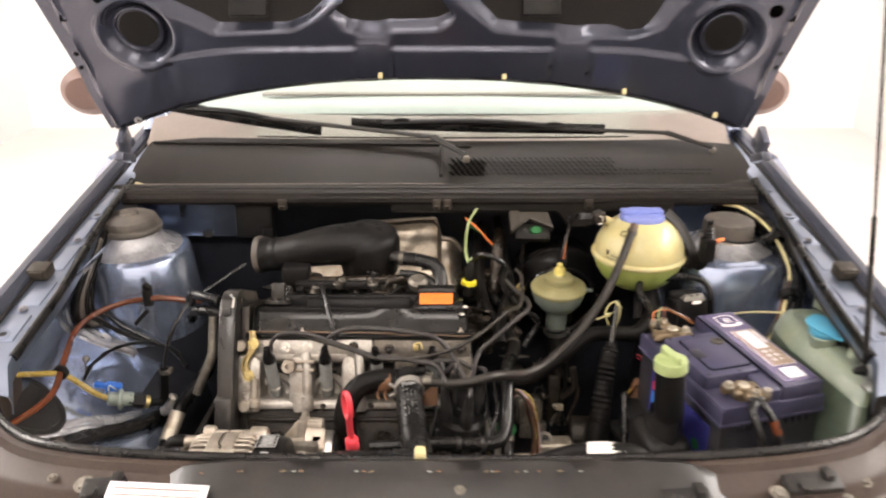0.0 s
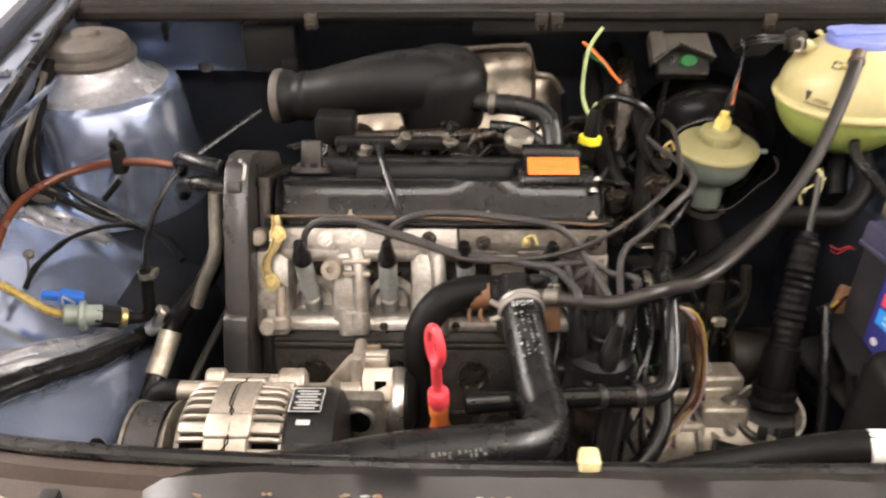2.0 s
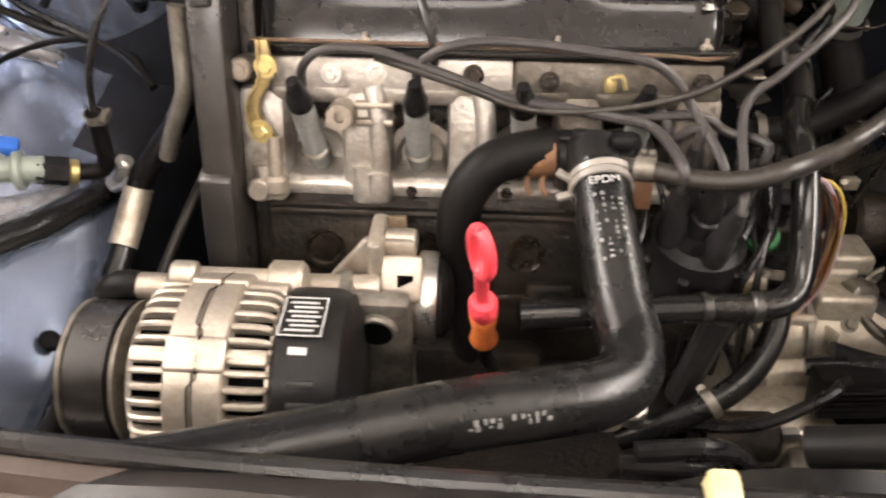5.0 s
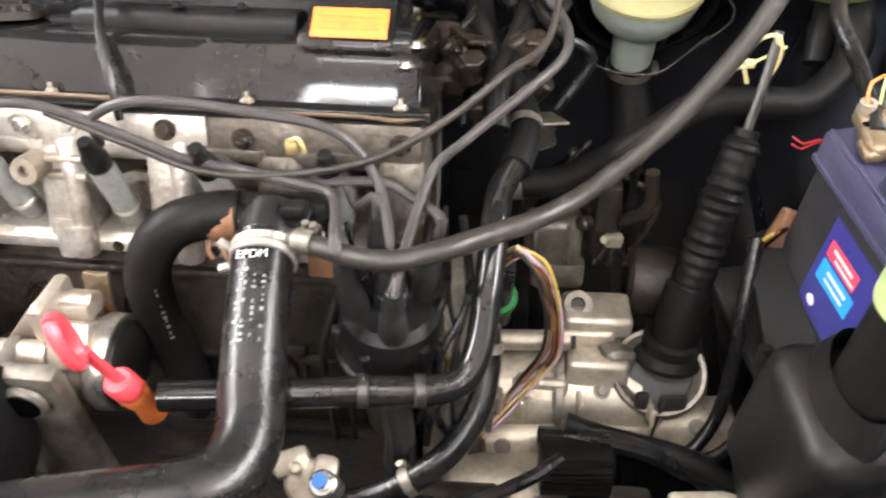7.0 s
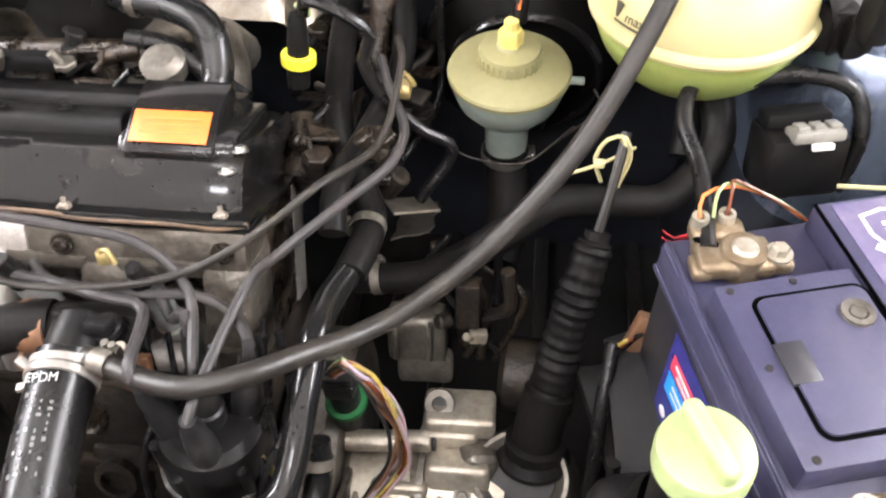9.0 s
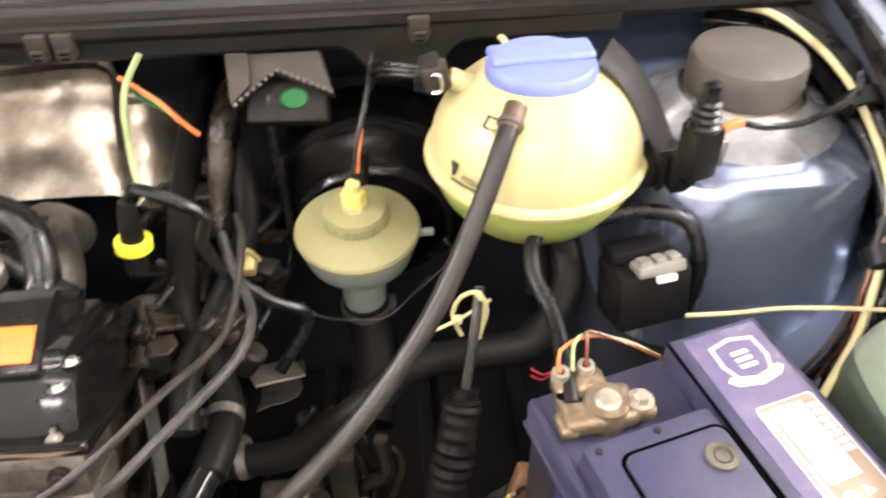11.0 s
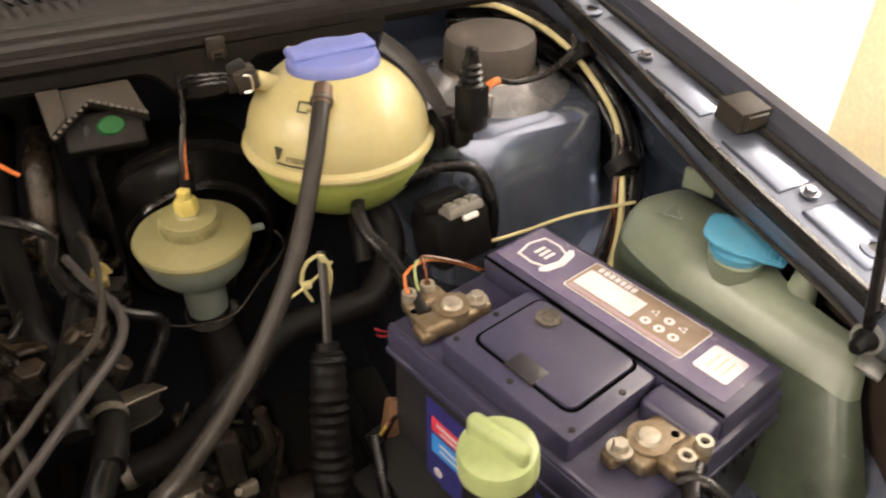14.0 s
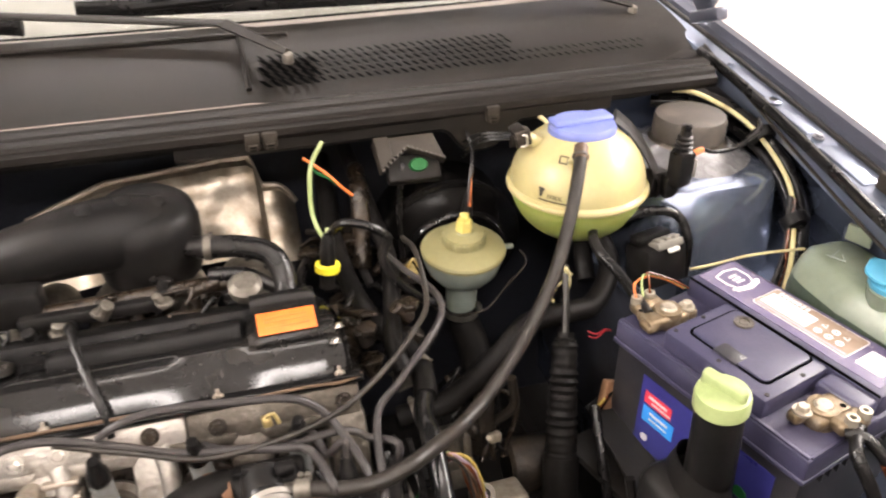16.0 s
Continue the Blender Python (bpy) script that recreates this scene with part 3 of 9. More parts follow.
for side in (-1, 1):
    w = wing(side)
    for y in (1.097, 1.308, 1.50):
        zf = 0.898 + 0.152 * (y - 0.93) - 0.02 * (y - 0.93) ** 2 + 0.003
        part("bolt", hexbolt((side * 0.645, y, zf), (0, -0.15, 1), 0.0048, 0.005), "paint_dusty", w, "painted wing bolt")
    for y in (1.032, 1.40):
        zf = 0.898 + 0.152 * (y - 0.93) - 0.02 * (y - 0.93) ** 2 + 0.0025
        part("hole_rim", lathe([(0.006, 0), (0.011, 0), (0.011, 0.0015), (0.006, 0.0025)], (side * 0.645, y, zf), (0, -0.15, 1), 16), "paint_flange", w)
        part("hole", lathe([(0, 0), (0.0062, 0), (0.0062, 0.0012), (0, 0.0012)], (side * 0.645, y, zf), (0, -0.15, 1), 14), "soot", w, "dark bolt hole")
    # pressed pads and drain steps of the flange
    for y, l in ((1.052, 0.066), (1.142, 0.070), (1.250, 0.080), (1.352, 0.066), (1.455, 0.09)):
        zf = 0.898 + 0.152 * (y - 0.93) - 0.02 * (y - 0.93) ** 2 + 0.0006
        lip = 0.022 * min(1.0, max(0.0, (y - 1.15) / 0.27)) * 0.8
        part("flange_pad", box((side * (0.6445 + lip * 0.42), y, zf), (0.038 - lip * 0.9, l, 0.004), 0.0018, (8.2, 0, 0), 3), "paint_flange", w)
    # rubber stop
    zb = 0.898 + 0.152 * 0.265
    part("bump_stop", join(box((side * 0.657, 1.190, zb + 0.010), (0.032, 0.030, 0.020), 0.002, (8, 0, 0)), box((side * 0.657, 1.1735, zb + 0.009), (0.022, 0.004, 0.013), 0.001, (8, 0, 0))), "plug_grey", w, "brown-black rubber bonnet stop")
    # seal on the inner edge
    part("seal", tube([(side * 0.612, 0.99, 0.902), (side * 0.612, 1.15, 0.928), (side * 0.619, 1.25, 0.944), (side * 0.630, 1.36, 0.958), (side * 0.634, 1.46, 0.972), (side * 0.635, 1.56, 0.985)], 0.007, 10), "rubber", car, "black rubber seal")

# inner wings
inner_l = []
for i in range(30):
    y = 0.84 + 0.028 * i
    k = (y - 0.84) / 0.8
    q = 0.006 * math.sin(k * 9)
    pr = [(-0.616, 0.93), (-0.634, 0.90), (-0.652, 0.865), (-0.656, 0.825), (-0.645, 0.795), (-0.60, 0.757 + q), (-0.55, 0.716 + q), (-0.505, 0.682), (-0.478, 0.652), (-0.466, 0.60), (-0.463, 0.5), (-0.462, 0.36)]
    top = 0.890 + 0.152 * (y - 0.93) - 0.02 * (y - 0.93) ** 2
    sp = spline([V((x, y, min(z, top - 0.012 * j))) for j, (x, z) in enumerate(pr)], 0.02, 3)
    inner_l.append([p + V((0.006 * noise.noise(p * 7), 0, 0.006 * noise.noise(p * 9 + V((3, 1, 2))))) for p in sp])
inner = part("inner_wing", sheet([r[:20] for r in inner_l], 0.002), "paint", car, "blue inner wing with stained seams")
part("inner_wing_step", sheet([r[19:25] for r in inner_l[:14]], 0.002), "paint", car)
# From here down the panel's shade is put into its colour.
part("inner_wing_drop", sheet([r[19:25] for r in inner_l[13:]], 0.002), "paint_deep_shade", car, "inner wing edge below the tower, shade put into its colour")
part("inner_wing_drop", sheet([r[24:] for r in inner_l], 0.002), "paint_deep_shade", car, "lower edge of the inner wing, shade put into its colour")
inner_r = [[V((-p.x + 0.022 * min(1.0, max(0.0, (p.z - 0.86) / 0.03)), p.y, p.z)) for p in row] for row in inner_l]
# The mirrored right side takes a darker copy of the paint as shade.
part("inner_wing", sheet(inner_r, 0.002), "paint_shaded", car, "right inner wing, blue paint darkened for shade")
part("wheel_opening", lathe([(0, 0.001), (0.062, 0.001), (0.064, 0.004), (0.07, 0.005), (0.074, 0.001)], (-0.640, 1.030, 0.800), (0.62, 0.05, 0.78), 36, (0.8, 0.95)), "soot", car, "dark round access opening")


def tower(side, cx):
    """A strut tower: a rounded pillar with a turned cap."""
    cy, zt = 1.432, 0.897
    rows = []
    n = 112
    for h, g in ((0.0, -0.055), (-0.0005, -0.03), (-0.002, -0.014), (-0.007, -0.004), (-0.016, 0.0), (-0.06, 0.004), (-0.11, 0.009), (-0.16, 0.02), (-0.22, 0.035), (-0.36, 0.05)):
        ring = []
        for i in range(n):
            a = 2 * math.pi * i / n
            ca, sa = math.cos(a), math.sin(a)
            e = 2.05 if side < 0 else 4.2
            r = 1.0 / ((abs(ca) ** e + abs(sa) ** e) ** (1 / e))
            rx, ry = (0.107 if side < 0 else 0.094) + g, 0.108 + g
            p = V((cx + ca * r * rx, cy + sa * r * ry, zt + h))
            ring.append(p + V((0.0012 * noise.noise(p * 12), 0.0012 * noise.noise(p * 11), 0)))
        rows.append(ring)
    t = part("strut_tower", sheet(rows[:8], 0.002, True), "paint", car, "blue suspension strut tower")
    # The foot is coloured dark as shade; the same blue continues.
    part("tower_base", sheet(rows[7:], 0.002, True), "paint_deep_shade", t, "foot of the tower, shade put into its colour")
    part("tower_top", lathe([(0, 0.0), (0.05, 0.0), (0.075, -0.001), (0.078, -0.003), (0, -0.003)], (cx, cy, zt + 0.0005), (0, 0, 1), 40), "paint", t)
    part("tower_neck", lathe([(0.096, -0.005), (0.088, 0.001), (0.074, 0.007), (0.063, 0.016), (0.057, 0.027), (0.052, 0.034)] if side < 0 else [(0.088, -0.004), (0.080, 0.002), (0.068, 0.006), (0.060, 0.012), (0.052, 0.018)], (cx, cy, zt), (0, 0, 1), 48), "sealant", t, "wrinkled silvery sealant round the strut mount")
    part("strut_mount", lathe([(0.062, 0), (0.06, 0.006), (0.05, 0.012), (0.043, 0.02), (0.043, 0.030), (0, 0.030)], (cx, cy, zt), (0, 0, 1), 40), "alu_clean", t, "silver-grey strut mount rubber")
    part("strut_cap", lathe([(0.048, 0.029), (0.0575, 0.031), (0.0595, 0.036), (0.058, 0.041), (0.0525, 0.043), (0.0530, 0.049), (0.050, 0.056), (0.040, 0.061), (0.018, 0.063), (0.016, 0.068), (0, 0.069)] if side < 0 else
         [(0.044, 0.020), (0.0475, 0.022), (0.047, 0.046), (0.045, 0.051), (0.04, 0.053), (0, 0.0545)], (cx, cy, zt), (0, 0, 1), 40), "strut_rubber", t, "faded brown-black rubber cap")
    return t


tower_l, tower_r = tower(-1, -0.600), tower(1, 0.548)
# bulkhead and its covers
part("bulkhead", sheet([[V((x, y + 0.006 * noise.noise(V((x, z, 0)) * 6), z)) for x in [i * 0.05 - 0.65 for i in range(27)]] for y, z in ((1.70, 0.22), (1.65, 0.55), (1.64, 0.75), (1.625, 0.88), (1.61, 0.955))], 0.003), "paint_deep_shade", car, "blue bulkhead, shade put into its colour")
part("bulkhead_corner", sheet([[V((x, y - 0.02 * math.cos((x + 0.48) * 9), z)) for x in [i * 0.02 - 0.62 for i in range(11)]] for y, z in ((1.60, 0.858), (1.595, 0.868), (1.575, 0.89), (1.555, 0.92), (1.53, 0.955))], 0.003), "paint", car, "blue bulkhead corner")
part("bulkhead_corner", sheet([[V((x, y, z)) for x in [i * 0.02 + 0.40 for i in range(12)]] for y, z in ((1.58, 0.75), (1.575, 0.85), (1.56, 0.92), (1.54, 0.955))], 0.003), "paint", car, "blue bulkhead corner")
part("bulkhead_shield", sheet([[V((x, y - 0.012 * math.cos(x * 2.6), z)) for x in [i * 0.02 - 0.385 for i in range(46)]] for y, z in
     ((1.60, 0.935), (1.575, 0.945), (1.54, 0.952), (1.505, 0.957), (1.49, 0.961), (1.486, 0.970))], 0.004), "plastic", car, "black plastic bulkhead shield")
part("shield_panel", sheet([[V((x, y - 0.012 * math.cos(x * 2.6), z - (0.034 * math.exp(-((x - 0.27) / 0.035) ** 4) if z < 0.96 else 0.0))) for x in [i * 0.01 - 0.10 for i in range(56)]] for y, z in
     ((1.500, 0.950), (1.484, 0.951), (1.478, 0.956), (1.478, 0.968))], 0.003), "plastic_dusty", car, "grey-black trim panel under the seal")


def rail_y(x):
    return 1.462 + 0.012 * (x / 0.6) ** 2 * 2.2


def rail_z(x):
    return 0.984 - 0.010 * (x / 0.6) ** 2


RAILP = [(0.000, -0.016), (-0.004, -0.010), (-0.003, -0.002), (0.004, 0.001), (0.006, 0.006), (0.012, 0.0085), (0.020, 0.008), (0.022, 0.011), (0.030, 0.013), (0.044, 0.012), (0.050, 0.008), (0.055, 0.000)]
part("rain_rail", sheet([[V((x, rail_y(x) + o, rail_z(x) + z)) for o, z in RAILP] for x in [i * 0.02 - 0.66 for i in range(65)]], 0.003), "cowl", car, "ribbed dusty rubber rain channel")
for x in (-0.312, -0.012, 0.008, 0.283):
    part("clip", join(box((x, rail_y(x) - 0.004, rail_z(x) - 0.014), (0.017, 0.008, 0.020), 0.002), box((x, rail_y(x) - 0.009, rail_z(x) - 0.020), (0.011, 0.005, 0.009), 0.001)), "plug_grey", car, "dusty plastic clip")
    for k in (0, 1):
        part("clip_slot", box((x, rail_y(x) - 0.0115, rail_z(x) - 0.018 - 0.004 * k), (0.007, 0.001, 0.0016), 0), "vent_dark", car)


part("bulkhead_box", join(box((-0.380, 1.515, 0.916), (0.074, 0.034, 0.066), 0.005, (-6, 0, 0)), box((-0.352, 1.508, 0.890), (0.022, 0.03, 0.03), 0.003)), "plastic", car, "black plastic box on the bulkhead")
part("bulkhead_clip", join(box((-0.525, 1.514, 0.942), (0.009, 0.010, 0.014), 0.002), rod((-0.525, 1.516, 0.934), (-0.525, 1.508, 0.926), 0.004, 10, 0.001)), "plastic_dusty", car, "dark clip on the blue bulkhead")
part("bulkhead_hole", lathe([(0, 0.0015), (0.008, 0.0015), (0.011, 0.001), (0.0125, -0.001)], (-0.496, 1.571, 0.8675), (0, -1, 0.6), 20), "soot", car, "dark hole in the blue bulkhead")
# scuttle panel below the windscreen
def cowl_pt(x, t):
    y0, z0 = rail_y(x) + 0.055, rail_z(x) + 0.0
    y1, z1 = 1.70 + 0.07 * (x / 0.65) ** 2, 1.035 - 0.012 * (x / 0.65) ** 2
    z = mixv(z0, z1, t) + 0.010 * math.sin(t * math.pi)
    if x > 0.0:
        z -= 0.004
    return V((x, mixv(y0, y1, t), z))


part("scuttle_panel", sheet([[cowl_pt(x, t / 9) for t in range(10)] for x in [i * 0.025 - 0.65 for i in range(53)]], 0.003), "cowl", car, "weathered grey-black scuttle panel")
# Pale tube stands in for the highlight on the scuttle's edge.
part("edge_highlight", tube([cowl_pt(-0.63 + 0.03 * i, 0.03) + V((0, 0, 0.0035)) for i in range(43)], 0.0015, 8), "trim_grey", car, "pale tube drawn as a highlight along the scuttle edge")
part("scuttle_step", tube([cowl_pt(-0.64 + 0.1 * i, 0.80) + V((0, 0, 0.003)) for i in range(8)], 0.003, 8), "cowl", car)
part("scuttle_joint", tube([cowl_pt(0.0, t / 6) + V((-0.004, 0, 0.002)) for t in range(1, 6)], 0.003, 8), "plastic_dusty", car)
grille = bmesh.new()
for i in range(46):
    x = 0.018 + i * 0.0118
    for j in range(5):
        if (i > 28 and j not in (0, 1)):
            continue
        c = cowl_pt(x + (0.0059 if j % 2 else 0), 0.21 + j * 0.066) + V((0, 0, 0.0046))
        big = 1.6 if i < 6 and j < 4 else 1.0 if i < 29 else 0.75
        lx, ly, w = 0.0030 * big, 0.0056 * big, 0.0021 * big
        grille.faces.new([grille.verts.new(c + V((px, py, py * 0.16))) for px, py in ((-lx - w, ly), (-lx + w, ly), (lx + w, -ly), (lx - w, -ly))])
tagged(part("vent_opening", grille, "vent_dark", car, "slanted vent openings of the scuttle", smooth=0), kind="stuff")
for side in (-1, 1):
    part("corner_tray", box((side * 0.60, 1.555, 0.972), (0.09, 0.06, 0.012), 0.004, (8, 0, side * -14)), "cowl" if side > 0 else "cream", car, "plain corner filler")

# windscreen, dashboard and cabin shell
def screen_pt(x, t):
    return V((x * (1 - 0.14 * t), 1.715 + 0.075 * (x / 0.65) ** 2 + 0.62 * t, 1.036 - 0.012 * (x / 0.65) ** 2 + 0.42 * t))


ws = part("windscreen", sheet([[screen_pt(x, t / 8) for t in range(9)] for x in [i * 0.05 - 0.65 for i in range(27)]], 0.005), "glass", car, "clear windscreen with pale reflections")
ws.visible_shadow = False
part("dashboard", sheet([[V((x, y, z)) for x in [i * 0.1 - 0.66 for i in range(14)]] for y, z in ((1.73, 1.015), (1.80, 1.06), (1.95, 1.075), (2.15, 1.07), (2.22, 1.04), (2.24, 0.9))], 0.004), "trim_grey", car, "grey-brown dashboard")
part("dash_pad", sheet([[V((x, y + 0.05 * (x / 0.6) ** 2, z - 0.012 * (x / 0.6) ** 2)) for x in [i * 0.1 - 0.6 for i in range(13)]] for y, z in ((1.805, 1.066), (1.815, 1.078), (1.84, 1.086), (1.95, 1.090), (2.14, 1.088), (2.19, 1.078), (2.22, 1.05))], 0.004), "trim_pale", car, "pale dashboard top pad")
part("dash_vent", box((0.0, 1.905, 1.0915), (0.86, 0.022, 0.006), 0.002), "trim_grey", car, "long narrow demister vent")
part("roof", sheet([[V((x, y, z - 0.04 * (x / 0.6) ** 2)) for x in [i * 0.1 - 0.6 for i in range(13)]] for y, z in ((2.33, 1.455), (2.7, 1.49), (3.2, 1.49), (3.7, 1.44))], 0.02), "paint", car, "blue roof")
part("headlining", sheet([[V((x, y, z - 0.03 - 0.04 * (x / 0.6) ** 2)) for x in [i * 0.1 - 0.55 for i in range(12)]] for y, z in ((2.36, 1.45), (2.7, 1.485), (3.2, 1.485), (3.7, 1.435))], 0.004), "trim_light", car, "pale headlining")
for side in (-1, 1):
    part("pillar", tube([(side * 0.665, 1.79, 1.02), (side * 0.62, 2.08, 1.25), (side * 0.57, 2.36, 1.45)], 0.026, 12), "paint", car, "blue windscreen pillar")
    part("door", sheet([[V((side * x, y, z)) for y in (1.75, 2.1, 2.6, 3.0)] for x, z in ((0.80, 0.25), (0.825, 0.6), (0.80, 0.93), (0.76, 0.98))], 0.02), "paint", car, "blue front door")
    part("mirror_housing", lathe([(0, -0.055), (0.05, -0.05), (0.075, -0.02), (0.08, 0.01), (0.07, 0.045), (0.05, 0.055), (0, 0.055)], (side * 0.84 - 0.045, 2.02, 1.08), (0, 1, 0), 28, (1.0, 0.8)), "mirror_brown", car, "brown-black door mirror housing")
    part("mirror_stem", rod((side * 0.76, 2.02, 1.03), (side * 0.84 - 0.045, 2.02, 1.06), 0.018), "plastic", car)
    seat = part("seat", join(box((side * 0.33, 2.65, 0.80), (0.48, 0.16, 0.65), 0.05, (12, 0, 0), 4), box((side * 0.33, 2.70, 1.20), (0.24, 0.09, 0.17), 0.035, (8, 0, 0), 4)), "trim_grey", car, "grey fabric front seat")
part("cabin_floor", box((0, 2.9, 0.35), (1.5, 2.4, 0.04), 0.01), "trim_grey", car)
part("rear_body", sheet([[V((x, y, z)) for x in (-0.78, -0.4, 0, 0.4, 0.78)] for y, z in ((3.9, 0.3), (3.95, 0.7), (3.9, 1.0))], 0.02), "paint", car, "blue tailgate")
for side in (-1, 1):
    for y in (1.35, 3.75):
        wheel = part("wheel", lathe([(0.16, -0.09), (0.27, -0.09), (0.29, -0.06), (0.29, 0.06), (0.27, 0.09), (0.16, 0.09)], (side * 0.70, y, 0.29), (1, 0, 0), 40), "rubber_matt", car, "black tyre")
        part("rim", lathe([(0, 0.03), (0.06, 0.03), (0.15, 0.05), (0.17, 0.08), (0.17, -0.08), (0, -0.08)], (side * 0.70, y, 0.29), (side, 0, 0), 32), "alu_clean", wheel, "silver steel rim")
for side in (-1, 1):
    part("side_sill", box((side * 0.77, 2.5, 0.30), (0.05, 1.9, 0.12), 0.02), "paint", car)
part("bumper", sheet([[V((x, 0.66 + 0.20 * (x / 0.8) ** 4 + o, z)) for o, z in ((0.05, 0.66), (0.0, 0.63), (-0.02, 0.5), (-0.01, 0.38), (0.05, 0.30))] for x in [i * 0.08 - 0.8 for i in range(21)]], 0.01), "plastic", car, "black front bumper")


# wipers
def wiper(px, py, pz, kx, ky, kz, tip_a, tip_b, drop):
    e = (V((kx, ky, kz)) - V((px, py, pz))).normalized()
    side = V((e.y, -e.x, 0)).normalized()
    w = part("wiper_arm", join(sheet([[V((px, py, pz + 0.012)) + side * (-0.007) , V((px, py, pz + 0.016)), V((px, py, pz + 0.012)) + side * 0.007],
                                      [V((kx, ky, kz)) - side * 0.013, V((kx, ky, kz + 0.006)), V((kx, ky, kz)) + side * 0.013]], 0.003),
             tube([(kx, ky, kz), (mixv(kx, tip_b[0], 0.5), mixv(ky, tip_b[1], 0.5), mixv(kz, tip_b[2], 0.5)), tip_b], 0.011, 8, flat=0.35)), "cowl", car, "black wiper arm")
    part("pivot_cap", lathe([(0, 0.012), (0.005, 0.012), (0.0065, 0.009), (0.007, 0.0), (0, 0)], (px, py, pz), (0, -0.3, 1), 16), "alu_grimy", w, "dull pivot nut")
    part("blade", tube([tip_a, ((tip_a[0] + drop[0]) / 2, (tip_a[1] + drop[1]) / 2, (tip_a[2] + drop[2]) / 2 - 0.002), drop], 0.005, 6, flat=2.6), "rubber", w, "black wiper blade")
    mid = [(mixv(tip_a[i], drop[i], 0.5)) + (0.0, -0.01, 0.012)[i] for i in range(3)]
    part("blade_bridge", tube([[mixv(tip_a[i], drop[i], 0.12) for i in range(3)], mid, [mixv(tip_a[i], drop[i], 0.88) for i in range(3)]], 0.0075, 8), "plastic", w)
    for s in (0.2, 0.4, 0.6, 0.8):
        q = [mixv(tip_a[i], drop[i], s) for i in range(3)]
        part("blade_claw", tube([(q[0] - 0.03, q[1], q[2] + 0.004), (q[0], q[1] - 0.006, q[2] + 0.012), (q[0] + 0.03, q[1], q[2] + 0.004)], 0.0045, 6), "plastic", w)


wiper(0.047, 1.548, 1.030, -0.017, 1.64, 1.056, (-0.632, 1.785, 1.092), (-0.45, 1.745, 1.078), (-0.266, 1.712, 1.052))
wiper(0.585, 1.680, 1.010, 0.49, 1.715, 1.046, (-0.201, 1.722, 1.066), (0.05, 1.722, 1.062), (0.355, 1.722, 1.052))


# bonnet, raised
HINGE_Y, HINGE_Z, OPEN = 1.625, 1.062, radians(67)


def bon(x, v, d=0.0):
    """A point of the bonnet: across, up along it from the hinge, and d towards the engine."""
    dome = 0.02 * (1 - (x / 0.72) ** 2)
    return V((x - 0.028, HINGE_Y - v * math.cos(OPEN) + (dome - d) * math.sin(OPEN), HINGE_Z + v * math.sin(OPEN) + (dome - d) * math.cos(OPEN)))


def arch(x):
    return 0.015 + 0.118 * (1 - (abs(x) / 0.66) ** 2.3)


def half(v):
    return 0.650 + 0.10 * min(1, v / 0.5) - 0.02 * max(0, v - 0.5)


rows = []
for j in range(15):
    row = []
    for i in range(41):
        s = i / 20 - 1
        v1 = 0.95
        x = s * 0.66
        v0 = arch(x)
        v = mixv(v0, v1, j / 14)
        row.append(bon(s * half(v), v, -0.012))
    rows.append(row)
bonnet = part("bonnet", sheet(rows, 0.003), "paint", car, "open blue bonnet seen from below")


def outline_field(poly, x, v):
    """Distance from a closed outline, for arrays of points; negative inside."""
    best, odd = np.full(x.shape, 9.0), np.zeros(x.shape, bool)
    for (ax, ay), (bx, by) in zip(poly, poly[1:] + poly[:1]):
        ex, ey = bx - ax, by - ay
        k = np.clip(((x - ax) * ex + (v - ay) * ey) / (ex * ex + ey * ey), 0, 1)
        best = np.minimum(best, np.hypot(x - ax - k * ex, v - ay - k * ey))
        if ay != by:
            odd ^= ((ay > v) != (by > v)) & (x < ax + (v - ay) / (by - ay) * ex)
    return np.where(odd, -best, best)


def ease(a, b, q):
    k = np.clip((q - a) / (b - a), 0, 1)
    return k * k * (3 - 2 * k)


# the pressed inner frame: three openings with sloping rims, a stepped edge, round recesses and a lower outer flange
OPENINGS = (([(-0.58, 0.42), (-0.464, 0.307), (-0.409, 0.276), (-0.386, 0.258), (-0.263, 0.256), (-0.224, 0.271), (-0.191, 0.307), (-0.09, 0.42), (-0.2, 0.66), (-0.5, 0.66)],
             [(-0.64, 0.40), (-0.536, 0.307), (-0.400, 0.230), (-0.254, 0.236), (-0.218, 0.255), (-0.137, 0.307), (-0.05, 0.42), (-0.16, 0.70), (-0.55, 0.70)]),
            ([(-0.172, 0.275), (-0.143, 0.264), (-0.001, 0.264), (0.037, 0.271), (0.009, 0.307), (-0.03, 0.37), (-0.09, 0.37), (-0.129, 0.307)],
             [(-0.182, 0.272), (-0.172, 0.255), (-0.163, 0.233), (-0.146, 0.231), (-0.136, 0.217), (-0.079, 0.217), (-0.065, 0.231), (0.025, 0.233), (0.045, 0.255), (0.05, 0.273), (0.02, 0.32), (-0.03, 0.39), (-0.09, 0.39), (-0.145, 0.31)]),
            ([(0.10, 0.307), (0.134, 0.263), (0.18, 0.257), (0.254, 0.255), (0.344, 0.255), (0.380, 0.238), (0.402, 0.240), (0.41, 0.255), (0.422, 0.307), (0.48, 0.42), (0.45, 0.66), (0.15, 0.66), (0.03, 0.45)],
             [(0.02, 0.315), (0.125, 0.233), (0.238, 0.225), (0.251, 0.213), (0.301, 0.213), (0.310, 0.221), (0.378, 0.223), (0.445, 0.246), (0.49, 0.307), (0.54, 0.42), (0.50, 0.70), (0.10, 0.70), (-0.02, 0.45)]))
